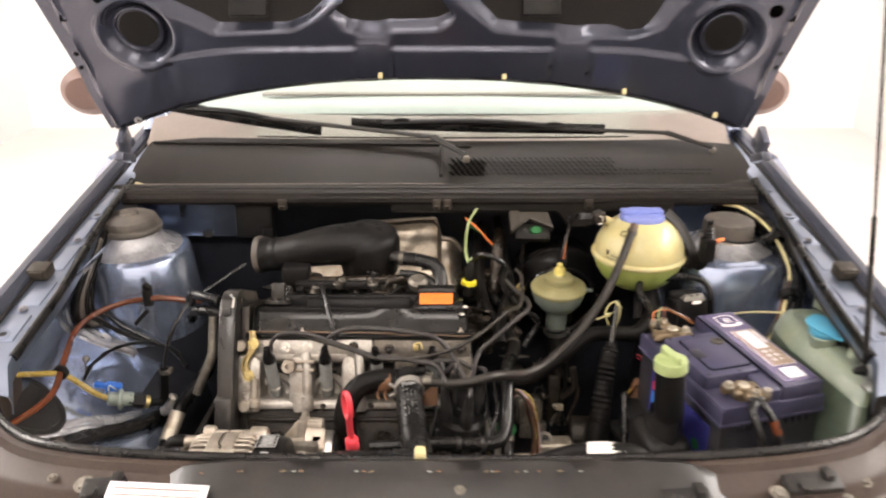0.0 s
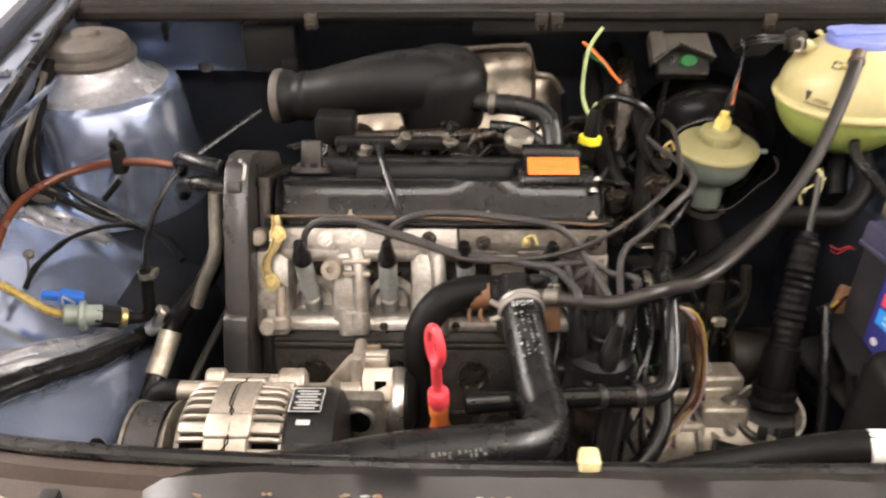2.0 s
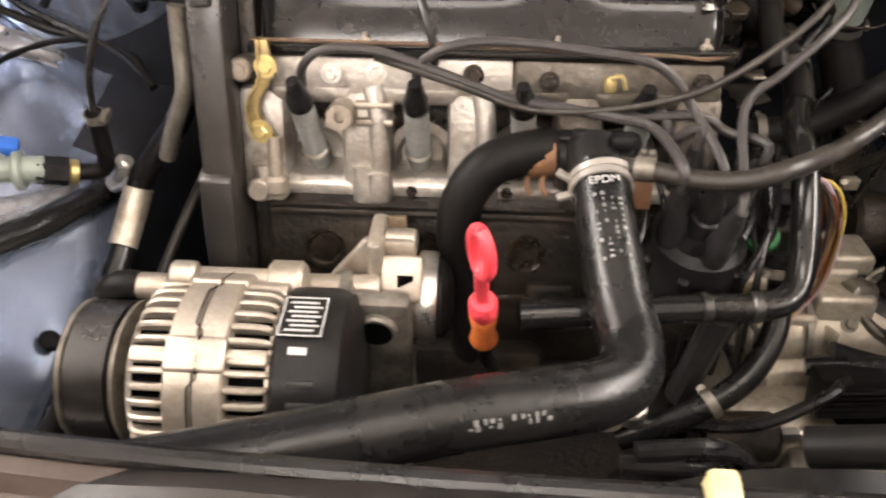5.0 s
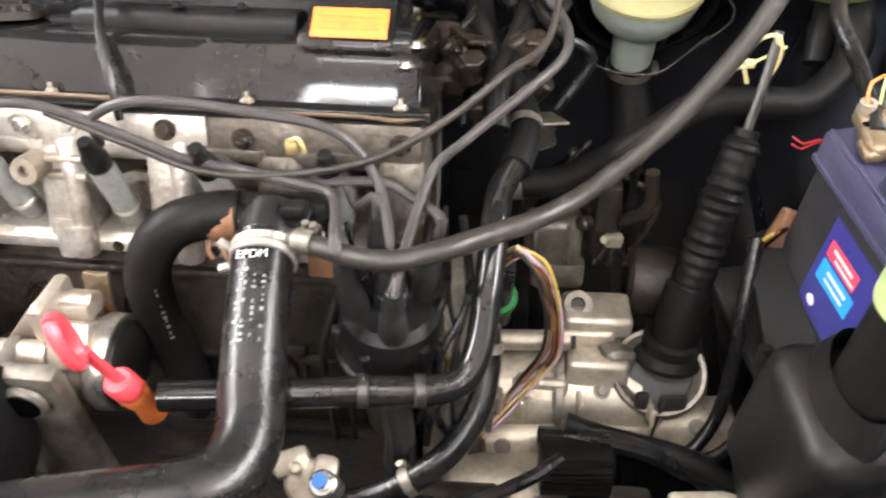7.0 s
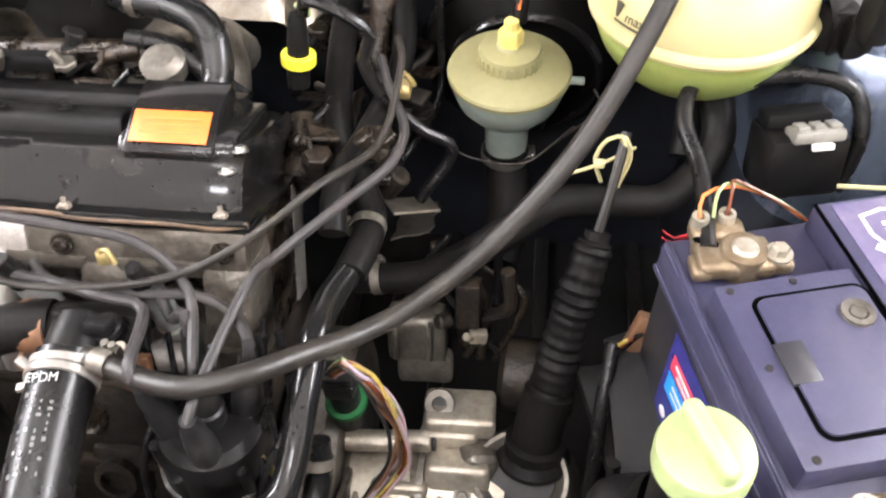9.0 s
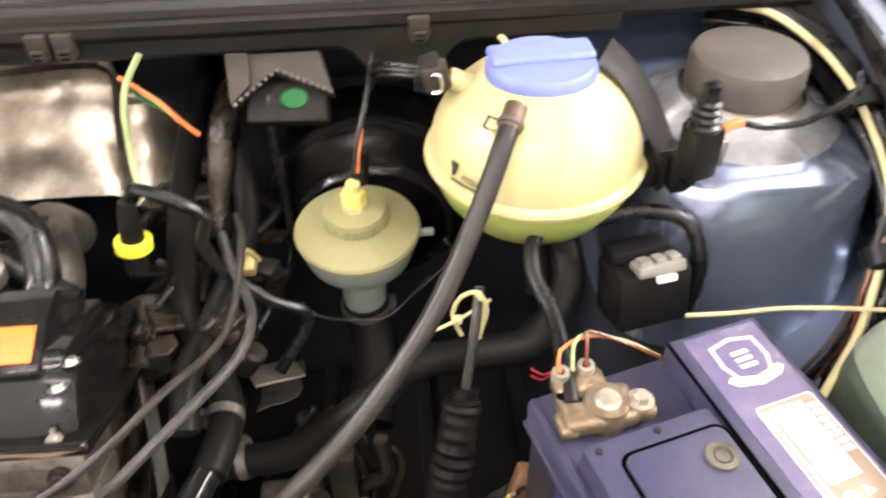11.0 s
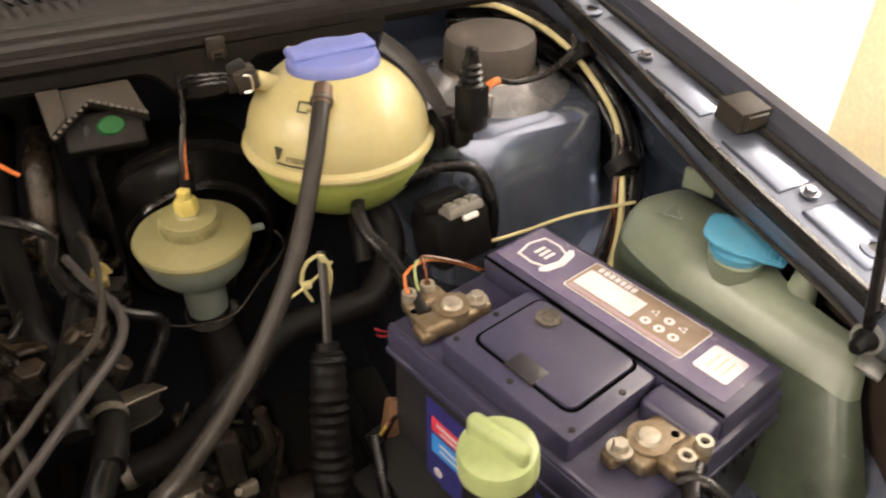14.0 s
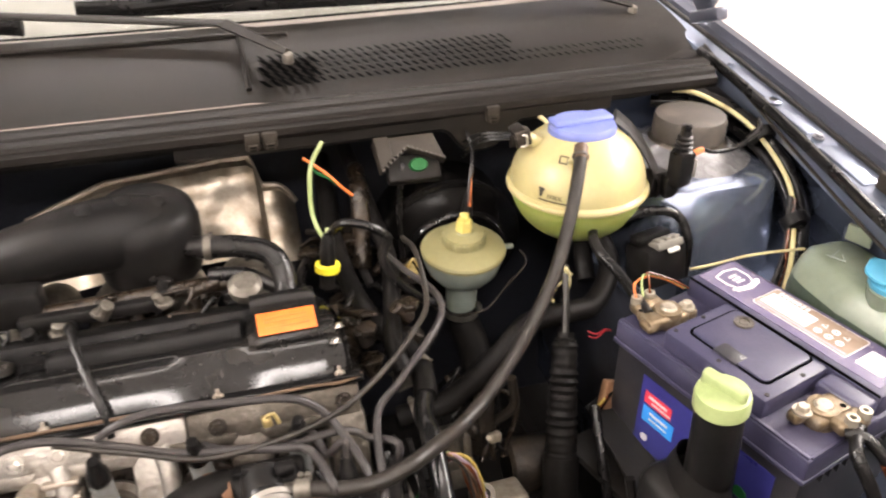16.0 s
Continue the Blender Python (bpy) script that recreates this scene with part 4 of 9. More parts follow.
RECESSES = ((-0.541, 0.244), (0.556, 0.235))
gs = np.linspace(-1, 1, 221)[None, :]
gt = np.concatenate([np.linspace(0, 0.6, 91), np.linspace(0.63, 1, 14)])[:, None]
ga = np.array([[arch(s * 0.66) for s in gs[0]]])
gv = ga - 0.004 + (0.90 - ga) * np.where(gt < 0.6, gt / 0.6 * 0.36, 0.36 + (gt - 0.6) / 0.4 * 0.64)
gx = gs * (0.648 + 0.10 * np.minimum(1, gv / 0.5) - 0.02 * np.maximum(0, gv - 0.5))
gd = np.full(gx.shape, 0.014)
for hole, rim in OPENINGS:
    fo, fr = outline_field(hole, gx, gv), outline_field(rim, gx, gv)
    w = np.clip(fo, 0, 9) / (np.clip(fo, 0, 9) + np.clip(-fr, 0, 9) + 1e-6)
    gd = np.where(fr < 0, -0.010 + 0.024 * ease(0.05, 0.95, w), gd)
step_v = 0.2055 - 0.016 * np.maximum(0, (np.abs(gx) - 0.33) / 0.16) ** 2
run = ease(0.53, 0.47, np.abs(gx)) * (1 - ease(0.040, 0.032, np.abs(gx + 0.104))) * (1 - ease(0.040, 0.033, np.abs(gx - 0.272)))
gd = np.where(outline_field(OPENINGS[1][1], gx, gv) < 0, gd, gd + 0.009 * np.maximum(run * ease(0.0035, -0.0035, gv - step_v), (1 - run) * ease(0.03, -0.03, gv - step_v)))
ridge_x = 0.628 + 0.145 * gv
gd += 0.003 * np.exp(-((np.abs(gx) - ridge_x) / 0.004) ** 2) - 0.011 * ease(0.0, 0.006, np.abs(gx) - ridge_x)
for rx, rv in RECESSES:
    rr = np.hypot(gx - rx, gv - rv)
    gd += 0.006 * np.exp(-((rr - 0.070) / 0.008) ** 2) - 0.020 * ease(0.066, 0.046, rr)
gd -= 0.016 * ease(0.012, 0.0, gv - ga)
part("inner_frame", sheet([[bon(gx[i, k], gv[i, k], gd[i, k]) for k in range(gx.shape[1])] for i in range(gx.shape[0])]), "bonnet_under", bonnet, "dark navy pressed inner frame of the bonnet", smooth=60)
nrm = (bon(0, 0.3, 1) - bon(0, 0.3, 0)).normalized()
for rx, rv in RECESSES:
    c = bon(rx, rv, 0.004)
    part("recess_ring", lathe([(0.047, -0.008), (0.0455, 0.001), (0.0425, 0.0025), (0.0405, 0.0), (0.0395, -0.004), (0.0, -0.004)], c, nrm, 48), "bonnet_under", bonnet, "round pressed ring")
    part("recess_disc", lathe([(0, -0.001), (0.036, -0.002), (0.038, -0.006), (0, -0.008)], c, nrm, 40), "rubber_matt", bonnet, "black rubber disc")
TILT_UP = pose(0, 0, 0, math.degrees(OPEN) + 180, 0, 0)
for side in (-1, 1):
    for v, x, l in ((0.281, 0.668, 0.030), (0.345, 0.690, 0.034), (0.43, 0.706, 0.034)):
        part("slot", box((0, 0, 0), (0.013, l, 0.003), 0.001, m=Matrix.Translation(bon(side * x, v, 0.0055)) @ TILT_UP @ pose(0, 0, 0, 0, 0, side * 8)), "vent_dark", bonnet, "dark slot")
    for v, x in ((0.113, 0.654), (0.066, 0.648)):
        part("bolt", hexbolt(bon(side * x, v, 0.004), nrm, 0.0055, 0.006), "steel", bonnet)
    for v in (0.165, 0.195):
        part("hole", lathe([(0, 0.001), (0.0035, 0.001), (0.0045, 0)], bon(side * 0.672, v, 0.0035), nrm, 14), "vent_dark", bonnet, "small dark hole")
    part("hinge", join(box((side * 0.655, 1.60, 1.055), (0.016, 0.05, 0.05), 0.004, (30, 0, 0)), rod((side * 0.645, 1.62, 1.05), (side * 0.675, 1.62, 1.05), 0.010), box((side * 0.648, 1.575, 1.03), (0.02, 0.07, 0.018), 0.004, (-20, 0, 0))), "paint_darkened", car, "blue bonnet hinge in the darkened paint")
for x, v in ((0.634, 0.289), (0.529, 0.300), (-0.59, 0.315)):
    part("hole", lathe([(0, 0.001), (0.011, 0.001), (0.013, 0)], bon(x, v, 0.0145), nrm, 20), "vent_dark", bonnet, "dark round hole")
part("bush", lathe([(0.003, 0.001), (0.0032, 0.003), (0.0075, 0.003), (0.008, 0)], bon(-0.588, 0.052, 0.022), nrm, 18), "steel", bonnet, "small bright bush")
for x in (-0.217, 0.253):
    part("oval_mark", lathe([(0, 0.002), (0.018, 0.0016), (0.022, 0.0)], bon(x, arch(x) + 0.030, 0.0195), (bon(0, 0.3, 1) - bon(0, 0.3, 0)), 24, (1.3, 0.6)), "soot", bonnet, "dark oval opening")
part("bonnet_cable", tube([bon(x, arch(x) + 0.008, 0.022 + 0.002 * math.sin(x * 40)) for x in [i * 0.05 - 0.25 for i in range(17)]], 0.0016, 6), "rubber_grey", bonnet, "thin washer tube along the rear beam")
part("sound_pad", sheet([[bon(x, v, -0.006) for x in [i * 0.05 - 0.55 for i in range(23)]] for v in (0.235, 0.3, 0.4, 0.6, 0.68)]), "soot", bonnet, "black sound-deadening pad")
for x in (-0.094, 0.147, 0.385, 0.575):
    part("clip", box((0, 0, 0), (0.009, 0.014, 0.01), 0.002, m=Matrix.Translation(bon(x, arch(x) + 0.018, 0.022)) @ pose(0, 0, 0, math.degrees(OPEN), 0, 0)), "cream", bonnet, "cream plastic clip")
for x in (-0.33, 0.21):
    part("pad_bracket", box((0, 0, 0), (0.07, 0.035, 0.012), 0.003, m=Matrix.Translation(bon(x, 0.285, 0.002)) @ pose(0, 0, 0, math.degrees(OPEN), 0, 0)), "plastic", bonnet)
prop = solid("bonnet_stay", join(tube([(0.6065, 0.991, 0.880), (0.6055, 0.9925, 0.889), (0.596, 1.007, 1.0), (0.5875, 1.020, 1.105)], 0.0042, 12), tube([(0.588, 1.019, 1.10), (0.571, 1.046, 1.30), (0.554, 1.072, 1.50), (0.512, 1.138, 2.0)], 0.0024, 8)), "rubber", "thin black bonnet stay rod standing upright", "bonnet stay")
part("stay_bush", lathe([(0, -0.010), (0.0075, -0.010), (0.0085, -0.004), (0.0085, 0.006), (0.0062, 0.010), (0.0055, 0.019), (0.0035, 0.022), (0, 0.022)], (0.6075, 0.991, 0.881), (-0.95, -0.25, 0.1), 20), "plastic", prop, "black rubber bush")
part("stay_bracket", join(lathe([(0.0085, -0.003), (0.0112, -0.003), (0.0118, 0.0), (0.0112, 0.004), (0.0085, 0.004)], (0.6075, 0.991, 0.881), (-0.95, -0.25, 0.1), 24), box((0.619, 0.992, 0.874), (0.005, 0.026, 0.034), 0.002, (10, -8, 15)), box((0.612, 0.984, 0.858), (0.014, 0.018, 0.005), 0.001, (10, -25, 20))), "shroud", prop, "dull metal pivot and bracket")

# ---------------------------------------------------------------- the engine
EB, EU, EF = V((0, 1.131, 0.722)), V((0, 0.4226, 0.9063)), V((0, -0.9063, 0.4226))


def ep(x, f, h):
    """A point of the engine, which leans back: across, out of the front of its head, and up along it."""
    return EB + V((x, 0, 0)) + EF * f + EU * h


EM = Matrix(((1, 0, 0, 0), (0, EF.y, EU.y, EB.y), (0, EF.z, EU.z, EB.z), (0, 0, 0, 1)))
EROT = Matrix(((1, 0, 0), (0, -EF.y, EU.y), (0, -EF.z, EU.z))).to_4x4()


def ebox(x0, x1, f0, f1, h0, h1, bevel=0.003, segments=2):
    c = ep((x0 + x1) / 2, (f0 + f1) / 2, (h0 + h1) / 2)
    return box((0, 0, 0), (abs(x1 - x0), abs(f1 - f0), abs(h1 - h0)), bevel, segments=segments, m=Matrix.Translation(c) @ EROT)


def eshape(profile, x0, x1, bevel=0.003, n=1, rough=0.0):
    """A profile (f, h) drawn along the engine."""
    bm = bmesh.new()
    rows = [[bm.verts.new(ep(mixv(x0, x1, i / n), f, h)) for f, h in profile] for i in range(n + 1)]
    for a, b in zip(rows, rows[1:]):
        for i in range(len(profile)):
            j = (i + 1) % len(profile)
            bm.faces.new((a[i], a[j], b[j], b[i]))
    bm.faces.new(rows[0])
    bm.faces.new(rows[-1])
    bmesh.ops.recalc_face_normals(bm, faces=bm.faces)
    return bevelled(bm, bevel, 2)


engine = thing("engine", (-0.14, 1.2, 0.45), "four-cylinder car engine with a black valve cover and silver head", "engine")
block = part("engine_block", eshape([(-0.005, -0.002), (-0.005, -0.10), (-0.012, -0.22), (-0.02, -0.36), (-0.17, -0.36), (-0.17, -0.002)], -0.33, 0.045, 0.006), "block", engine, "oily dark cast-iron block")
for x in (-0.28, -0.19, -0.10, -0.01):
    part("core_plug", lathe([(0.0, 0.002), (0.013, 0.002), (0.015, 0.005), (0.018, 0.005), (0.019, 0.0)], ep(x, -0.006, -0.055), EF, 26), "grease", block, "rusty core plug")
for h in (-0.022, -0.10, -0.17):
    part("block_rib", ebox(-0.325, 0.04, -0.008, 0.003, h, h + 0.008, 0.003), "block", block)
part("water_boss", ebox(-0.20, -0.08, -0.01, 0.02, -0.20, -0.14, 0.012), "block", block, "cast boss")
part("pump_port", join(lathe([(0.012, 0.0), (0.017, 0.0), (0.018, 0.012), (0.012, 0.014)], ep(-0.075, 0.0, -0.105), EF, 24), box((0, 0, 0), (0.05, 0.02, 0.05), 0.008, m=Matrix.Translation(ep(-0.075, -0.008, -0.105)) @ EROT)), "block", block, "dark port with a ring")
# cylinder head with its plug pockets
head = part("cylinder_head", join(
    eshape([(-0.12, 0.0), (-0.12, 0.1175), (-0.15, 0.1175), (-0.15, 0.0)], -0.327, 0.047, 0.003),
    eshape([(0.0, 0.082), (0.0, 0.116), (-0.05, 0.118), (-0.05, 0.075)], -0.327, -0.118, 0.004),
    eshape([(0.006, 0.0), (0.006, 0.010), (0.0, 0.016), (-0.05, 0.022), (-0.05, 0.0)], -0.327, 0.047, 0.002)), "alu", engine, "stained cast-aluminium cylinder head")
# Dark back stands for the pockets' shade as well as oily dirt.
part("pocket_back", eshape([(-0.040, 0.002), (-0.040, 0.116), (-0.118, 0.116), (-0.118, 0.002)], -0.3265, 0.0465, 0.002), "grease", head, "back of the plug pockets, dark with painted shade and oil stains")
part("head_end", eshape([(0.0, 0.082), (0.0, 0.116), (-0.05, 0.118), (-0.05, 0.075)], -0.1178, 0.047, 0.004), "alu_oily", head, "oil-stained end of the head")
PLUGS = (-0.283, -0.195, -0.107, -0.019)
for x in (-0.226, -0.138):
    part("head_column", join(tube([ep(x, 0.004, 0.012), ep(x, 0.006, 0.045), ep(x - 0.002, 0.004, 0.075), ep(x - 0.006, 0.0, 0.092)], 0.0085, 14), lathe([(0, -0.008), (0.010, -0.008), (0.0112, 0.0), (0.0104, 0.016), (0, 0.018)], ep(x, 0.008, 0.006), EU, 18)), "alu", head, "rounded cast column")
for x in (-0.325, -0.239, -0.151, -0.063, 0.03):
    part("head_rib", join(eshape([(-0.05, 0.0), (0.006, 0.0), (0.004, 0.05), (0.001, 0.09), (-0.05, 0.095)], x - 0.0195, x + 0.0195, 0.007),
         lathe([(0, -0.010), (0.011, -0.010), (0.012, 0.0), (0.011, 0.02), (0, 0.02)], ep(x, 0.003, 0.006), EU, 18)), "alu" if x < -0.1 else "alu_oily", head)
for x in PLUGS:
    part("plug_pocket", join(eshape([(-0.05, 0.07), (0.0, 0.078), (0.003, 0.092), (-0.05, 0.098)], x - 0.034, x + 0.034, 0.004), lathe([(0.0, 0), (0.018, 0), (0.022, 0.012), (0.022, 0.0), (0.03, 0.0), (0.03, -0.02)], ep(x, -0.036, 0.025), EF, 24)), "alu" if x < -0.15 else "alu_oily", head)
for x, h in ((-0.318, 0.102), (-0.265, 0.103), (-0.228, 0.104), (-0.15, 0.104), (-0.09, 0.100), (0.03, 0.101), (-0.20, 0.005), (-0.12, 0.006)):
    part("bolt", hexbolt(ep(x, 0.001, h), EF, 0.0055, 0.006), "steel" if x < -0.2 else "grease", head, "small bolt")
part("socket_lug", join(lathe([(0.004, 0.02), (0.0045, 0.024), (0.0105, 0.024), (0.0115, 0.02), (0.0115, 0.0), (0, 0)], ep(-0.256, 0.0, 0.072), EF, 24),
     lathe([(0, 0.018), (0.0045, 0.018), (0.0045, 0.012), (0, 0.012)], ep(-0.256, 0.0, 0.072), EF, 12), ebox(-0.246, -0.214, -0.01, 0.012, 0.062, 0.068, 0.002), ebox(-0.246, -0.214, -0.01, 0.012, 0.076, 0.082, 0.002)), "alu_clean", head, "round threaded lug")
part("corner_lug", join(rod(ep(-0.338, -0.01, 0.105), ep(-0.338, 0.010, 0.105), 0.010, 18, 0.002), rod(ep(-0.338, 0.005, 0.105), ep(-0.338, 0.012, 0.105), 0.005, 12)), "alu_clean", head)
part("corner_lug", join(rod(ep(-0.328, -0.01, 0.006), ep(-0.328, 0.020, 0.006), 0.010, 18, 0.002), rod(ep(-0.312, -0.01, 0.004), ep(-0.312, 0.016, 0.004), 0.008, 18, 0.002)), "alu_clean", head)
EYE_LINE = [(-0.3165, 0.131, 0.0046), (-0.3155, 0.118, 0.0056), (-0.3150, 0.104, 0.0060), (-0.3190, 0.094, 0.0058), (-0.3265, 0.084, 0.0054), (-0.3290, 0.072, 0.0058), (-0.3245, 0.060, 0.0072), (-0.3190, 0.052, 0.0080)]
EPL = EM @ Matrix(((1, 0, 0, 0), (0, 0, 1, 0), (0, 1, 0, 0), (0, 0, 0, 1)))
eye = part("lifting_eye", join(prism([(x - w, h) for x, h, w in EYE_LINE] + [(x + w, h) for x, h, w in reversed(EYE_LINE)], 0.006, EPL @ Matrix.Translation((0, 0, 0.010)), 0.0012),
     prism([(x - w, h) for x, h, w in EYE_LINE] + [(x - w + 0.003, h) for x, h, w in reversed(EYE_LINE)], 0.016, EPL @ Matrix.Translation((0, 0, 0.002)), 0.0006)), "brass_dull", engine, "yellow zinc-plated lifting bracket")
part("bolt", hexbolt(ep(-0.3145, 0.0155, 0.110), EF, 0.0060, 0.004), "brass", eye, "yellow zinc bolt")
part("bolt", hexbolt(ep(-0.3225, 0.0155, 0.057), EF, 0.0062, 0.005), "brass", eye, "yellow zinc bolt")
part("long_stud", join(rod(ep(-0.3135, 0.012, 0.052), ep(-0.3135, 0.012, 0.010), 0.0062, 16, 0.001), rod(ep(-0.3135, 0.012, 0.018), ep(-0.3135, 0.012, 0.002), 0.0105, 18, 0.003), box((0, 0, 0), (0.028, 0.018, 0.012), 0.004, m=Matrix.Translation(ep(-0.320, 0.010, 0.006)) @ EROT)), "alu_clean", engine, "cast stud column")
# gasket and valve cover
part("gasket_flange", join(eshape([(0.004, 0.118), (0.004, 0.124), (-0.155, 0.124), (-0.155, 0.118)], -0.332, 0.052, 0.001), eshape([(0.008, 0.124), (0.008, 0.1265), (0.0, 0.128), (-0.02, 0.128), (-0.02, 0.124)], -0.330, 0.052, 0.0006)), "cover", engine, "black valve cover flange")
part("gasket_edge", tube([ep(-0.328, 0.006, 0.129), ep(-0.22, 0.007, 0.1285), ep(-0.10, 0.007, 0.1265), ep(-0.07, 0.007, 0.1235), ep(0.0, 0.007, 0.1235), ep(0.03, 0.006, 0.121), ep(0.052, 0.006, 0.126)], 0.0019, 8), "gasket_brown", engine, "brown rusted edge strip")
COVER = [(-0.006, 0.124), (-0.010, 0.140), (-0.016, 0.158), (-0.022, 0.166), (-0.032, 0.170), (-0.075, 0.172), (-0.13, 0.172), (-0.142, 0.165), (-0.148, 0.124)]
rows = []
for i in range(31):
    x = mixv(-0.322, 0.043, i / 30)
    k = min(1.0, (x + 0.322) / 0.012, (0.043 - x) / 0.012)
    dip = 0.0035 * math.exp(-((x + 0.085) / 0.03) ** 2)
    rows.append([ep(x, f - (1 - k) * 0.004 * (1 if f > -0.07 else -1) - (dip if 0.13 < h < 0.16 and f > -0.05 else 0), h - (1 - k) * 0.004) for f, h in COVER])
part("valve_cover", join(sheet(rows), eshape(COVER, -0.322, -0.3215, 0), eshape(COVER, 0.0425, 0.043, 0)), "cover", engine, "glossy black pressed-steel valve cover")
part("cover_rail", eshape([(-0.040, 0.168), (-0.042, 0.182), (-0.048, 0.186), (-0.068, 0.186), (-0.074, 0.182), (-0.076, 0.168)], -0.235, -0.055, 0.003), "plastic", engine, "black plastic rail on the cover")
part("cover_rail", eshape([(-0.09, 0.168), (-0.092, 0.190), (-0.125, 0.192), (-0.128, 0.168)], -0.31, -0.03, 0.005), "plastic", engine)
part("cover_box", join(eshape([(-0.020, 0.160), (-0.024, 0.174), (-0.030, 0.178), (-0.105, 0.186), (-0.11, 0.160)], -0.052, 0.036, 0.005),
     lathe([(0.036, 0), (0.036, 0.012), (0.033, 0.018), (0.02, 0.021), (0, 0.022)], ep(-0.008, -0.085, 0.176), EU, 32)), "cover", engine, "black breather box")
# orange label on the sloping front of the breather
LAB = Matrix.Translation((-0.0115, 1.2335, 0.8765)) @ pose(0, 0, 0, 20, 0, 0)
part("cover_ridge", prism([(1.216, 0.852), (1.2165, 0.8655), (1.2195, 0.8695), (1.250, 0.8805), (1.280, 0.882), (1.285, 0.84)], 0.066, Matrix.Translation((-0.0445, 0, 0)) @ Matrix(((0, 0, 1, 0), (1, 0, 0, 0), (0, 1, 0, 0), (0, 0, 0, 1))), 0.002), "cover", engine, "black sloping pad")
part("label", box((0, 0, 0.0), (0.057, 0.026, 0.0012), 0.0004, m=LAB), "orange", engine, "bright orange paper label")
for k in (-0.005, 0.001, 0.006):
    part("label_bar", box((0.0, k, 0.0008), (0.044, 0.0016, 0.0004), 0, m=LAB), "orange_plastic", engine)
part("sensor_lead", tube([ep(-0.218, -0.10, 0.200), ep(-0.212, -0.06, 0.204), ep(-0.204, -0.030, 0.188), ep(-0.193, -0.006, 0.160), ep(-0.184, 0.006, 0.135), ep(-0.181, 0.008, 0.112)], 0.0055, 10, radius=lambda s, t: (0.0056 if s < 0.05 else 0.0038) + 0.0006 * math.sin(s * 1600)), "rubber", engine, "black sleeved lead over the valve cover")
for x in (-0.237, -0.085, 0.030):
    part("cover_nut", join(hexbolt(ep(x, -0.001, 0.1275), EF * 0.4 + EU, 0.0035, 0.004), rod(ep(x, -0.001, 0.1285), ep(x, -0.001, 0.1355), 0.0018, 10)), "alu_clean", engine, "small cover nut")
for x, f, h in ((-0.24, -0.046, 0.187), (-0.15, -0.046, 0.187), (-0.10, -0.05, 0.187), (-0.062, -0.05, 0.176), (0.038, -0.028, 0.168), (0.032, -0.015, 0.156)):
    part("bolt", hexbolt(ep(x, f, h), EU, 0.004, 0.004), "plastic" if x < -0.09 else "steel", engine)
part("oil_filler_cap", join(lathe([(0.024, 0), (0.024, 0.006), (0.018, 0.009), (0, 0.009)], ep(-0.288, -0.055, 0.174), EU, 28), box((0, 0, 0), (0.024, 0.012, 0.030), 0.003, m=Matrix.Translation(ep(-0.288, -0.055, 0.196)) @ EROT),
     *[rod(ep(-0.288 + 0.02 * math.cos(a), -0.055 + 0.02 * math.sin(a), 0.176), ep(-0.288 + 0.02 * math.cos(a), -0.055 + 0.02 * math.sin(a), 0.185), 0.0035, 8) for a in (2.2, 1.6, 1.0, 0.5)]), "rubber_grey", engine, "grey-black oil filler cap")
# timing cover
TC = [(0.028, -0.20), (0.030, -0.05), (0.030, 0.08), (0.026, 0.15), (0.016, 0.182), (-0.002, 0.196), (-0.03, 0.200), (-0.13, 0.196), (-0.15, 0.18), (-0.15, -0.20)]
part("timing_cover", join(eshape(TC, -0.371, -0.343, 0.004), eshape([(0.034, -0.20), (0.036, -0.02), (0.035, 0.02), (0.02, 0.03), (0.02, -0.20)], -0.373, -0.345, 0.003),
     ebox(-0.366, -0.350, 0.012, 0.03, 0.156, 0.168, 0.002)), "timing", engine, "grey-black plastic timing belt cover")
part("timing_back", eshape([(-0.012, -0.20), (-0.012, 0.17), (-0.14, 0.18), (-0.14, -0.20)], -0.342, -0.3285, 0.002), "block", engine, "dark inner timing cover")
part("cover_clip", tube([ep(-0.352, 0.02, 0.19), ep(-0.344, 0.03, 0.185), ep(-0.346, 0.03, 0.170)], 0.002, 6), "steel", engine)
part("belt_guard", eshape([(-0.02, -0.03), (-0.02, 0.17), (-0.14, 0.17), (-0.14, -0.03)], -0.385, -0.372, 0.004), "plastic", engine, "black rear belt guard")

# plug boots and leads
for i, x in enumerate(PLUGS):
    a, b = ep(x, -0.006, 0.040), ep(x - 0.003 + 0.004 * (i % 2), 0.026, 0.084)
    d = (b - a)
    boot = thing("spark_plug_connector", a, "grey metal-shrouded spark plug connector", "plug connector", "spark plug connectors")
    part("shroud", lathe([(0, -0.022), (0.0095, -0.022), (0.0105, -0.016), (0.0102, -0.006), (0.0112, -0.0045), (0.0112, -0.002), (0.0105, -0.001), (0.0100, 0.053), (0.009, 0.055), (0, 0.055)], a, d, 24), "shroud", boot, "dull grey metal sleeve")
    part("collar", lathe([(0.0107, -0.006), (0.0115, -0.0052), (0.0115, -0.002), (0.0107, -0.001)], a, d, 24), "steel", boot, "bright metal collar")
    part("cap", lathe([(0, 0.050), (0.0098, 0.050), (0.0108, 0.054), (0.0100, 0.062), (0.0080, 0.066), (0.0066, 0.074), (0.0052, 0.080), (0, 0.080)], a, d, 20), "rubber", boot, "black rubber cap")


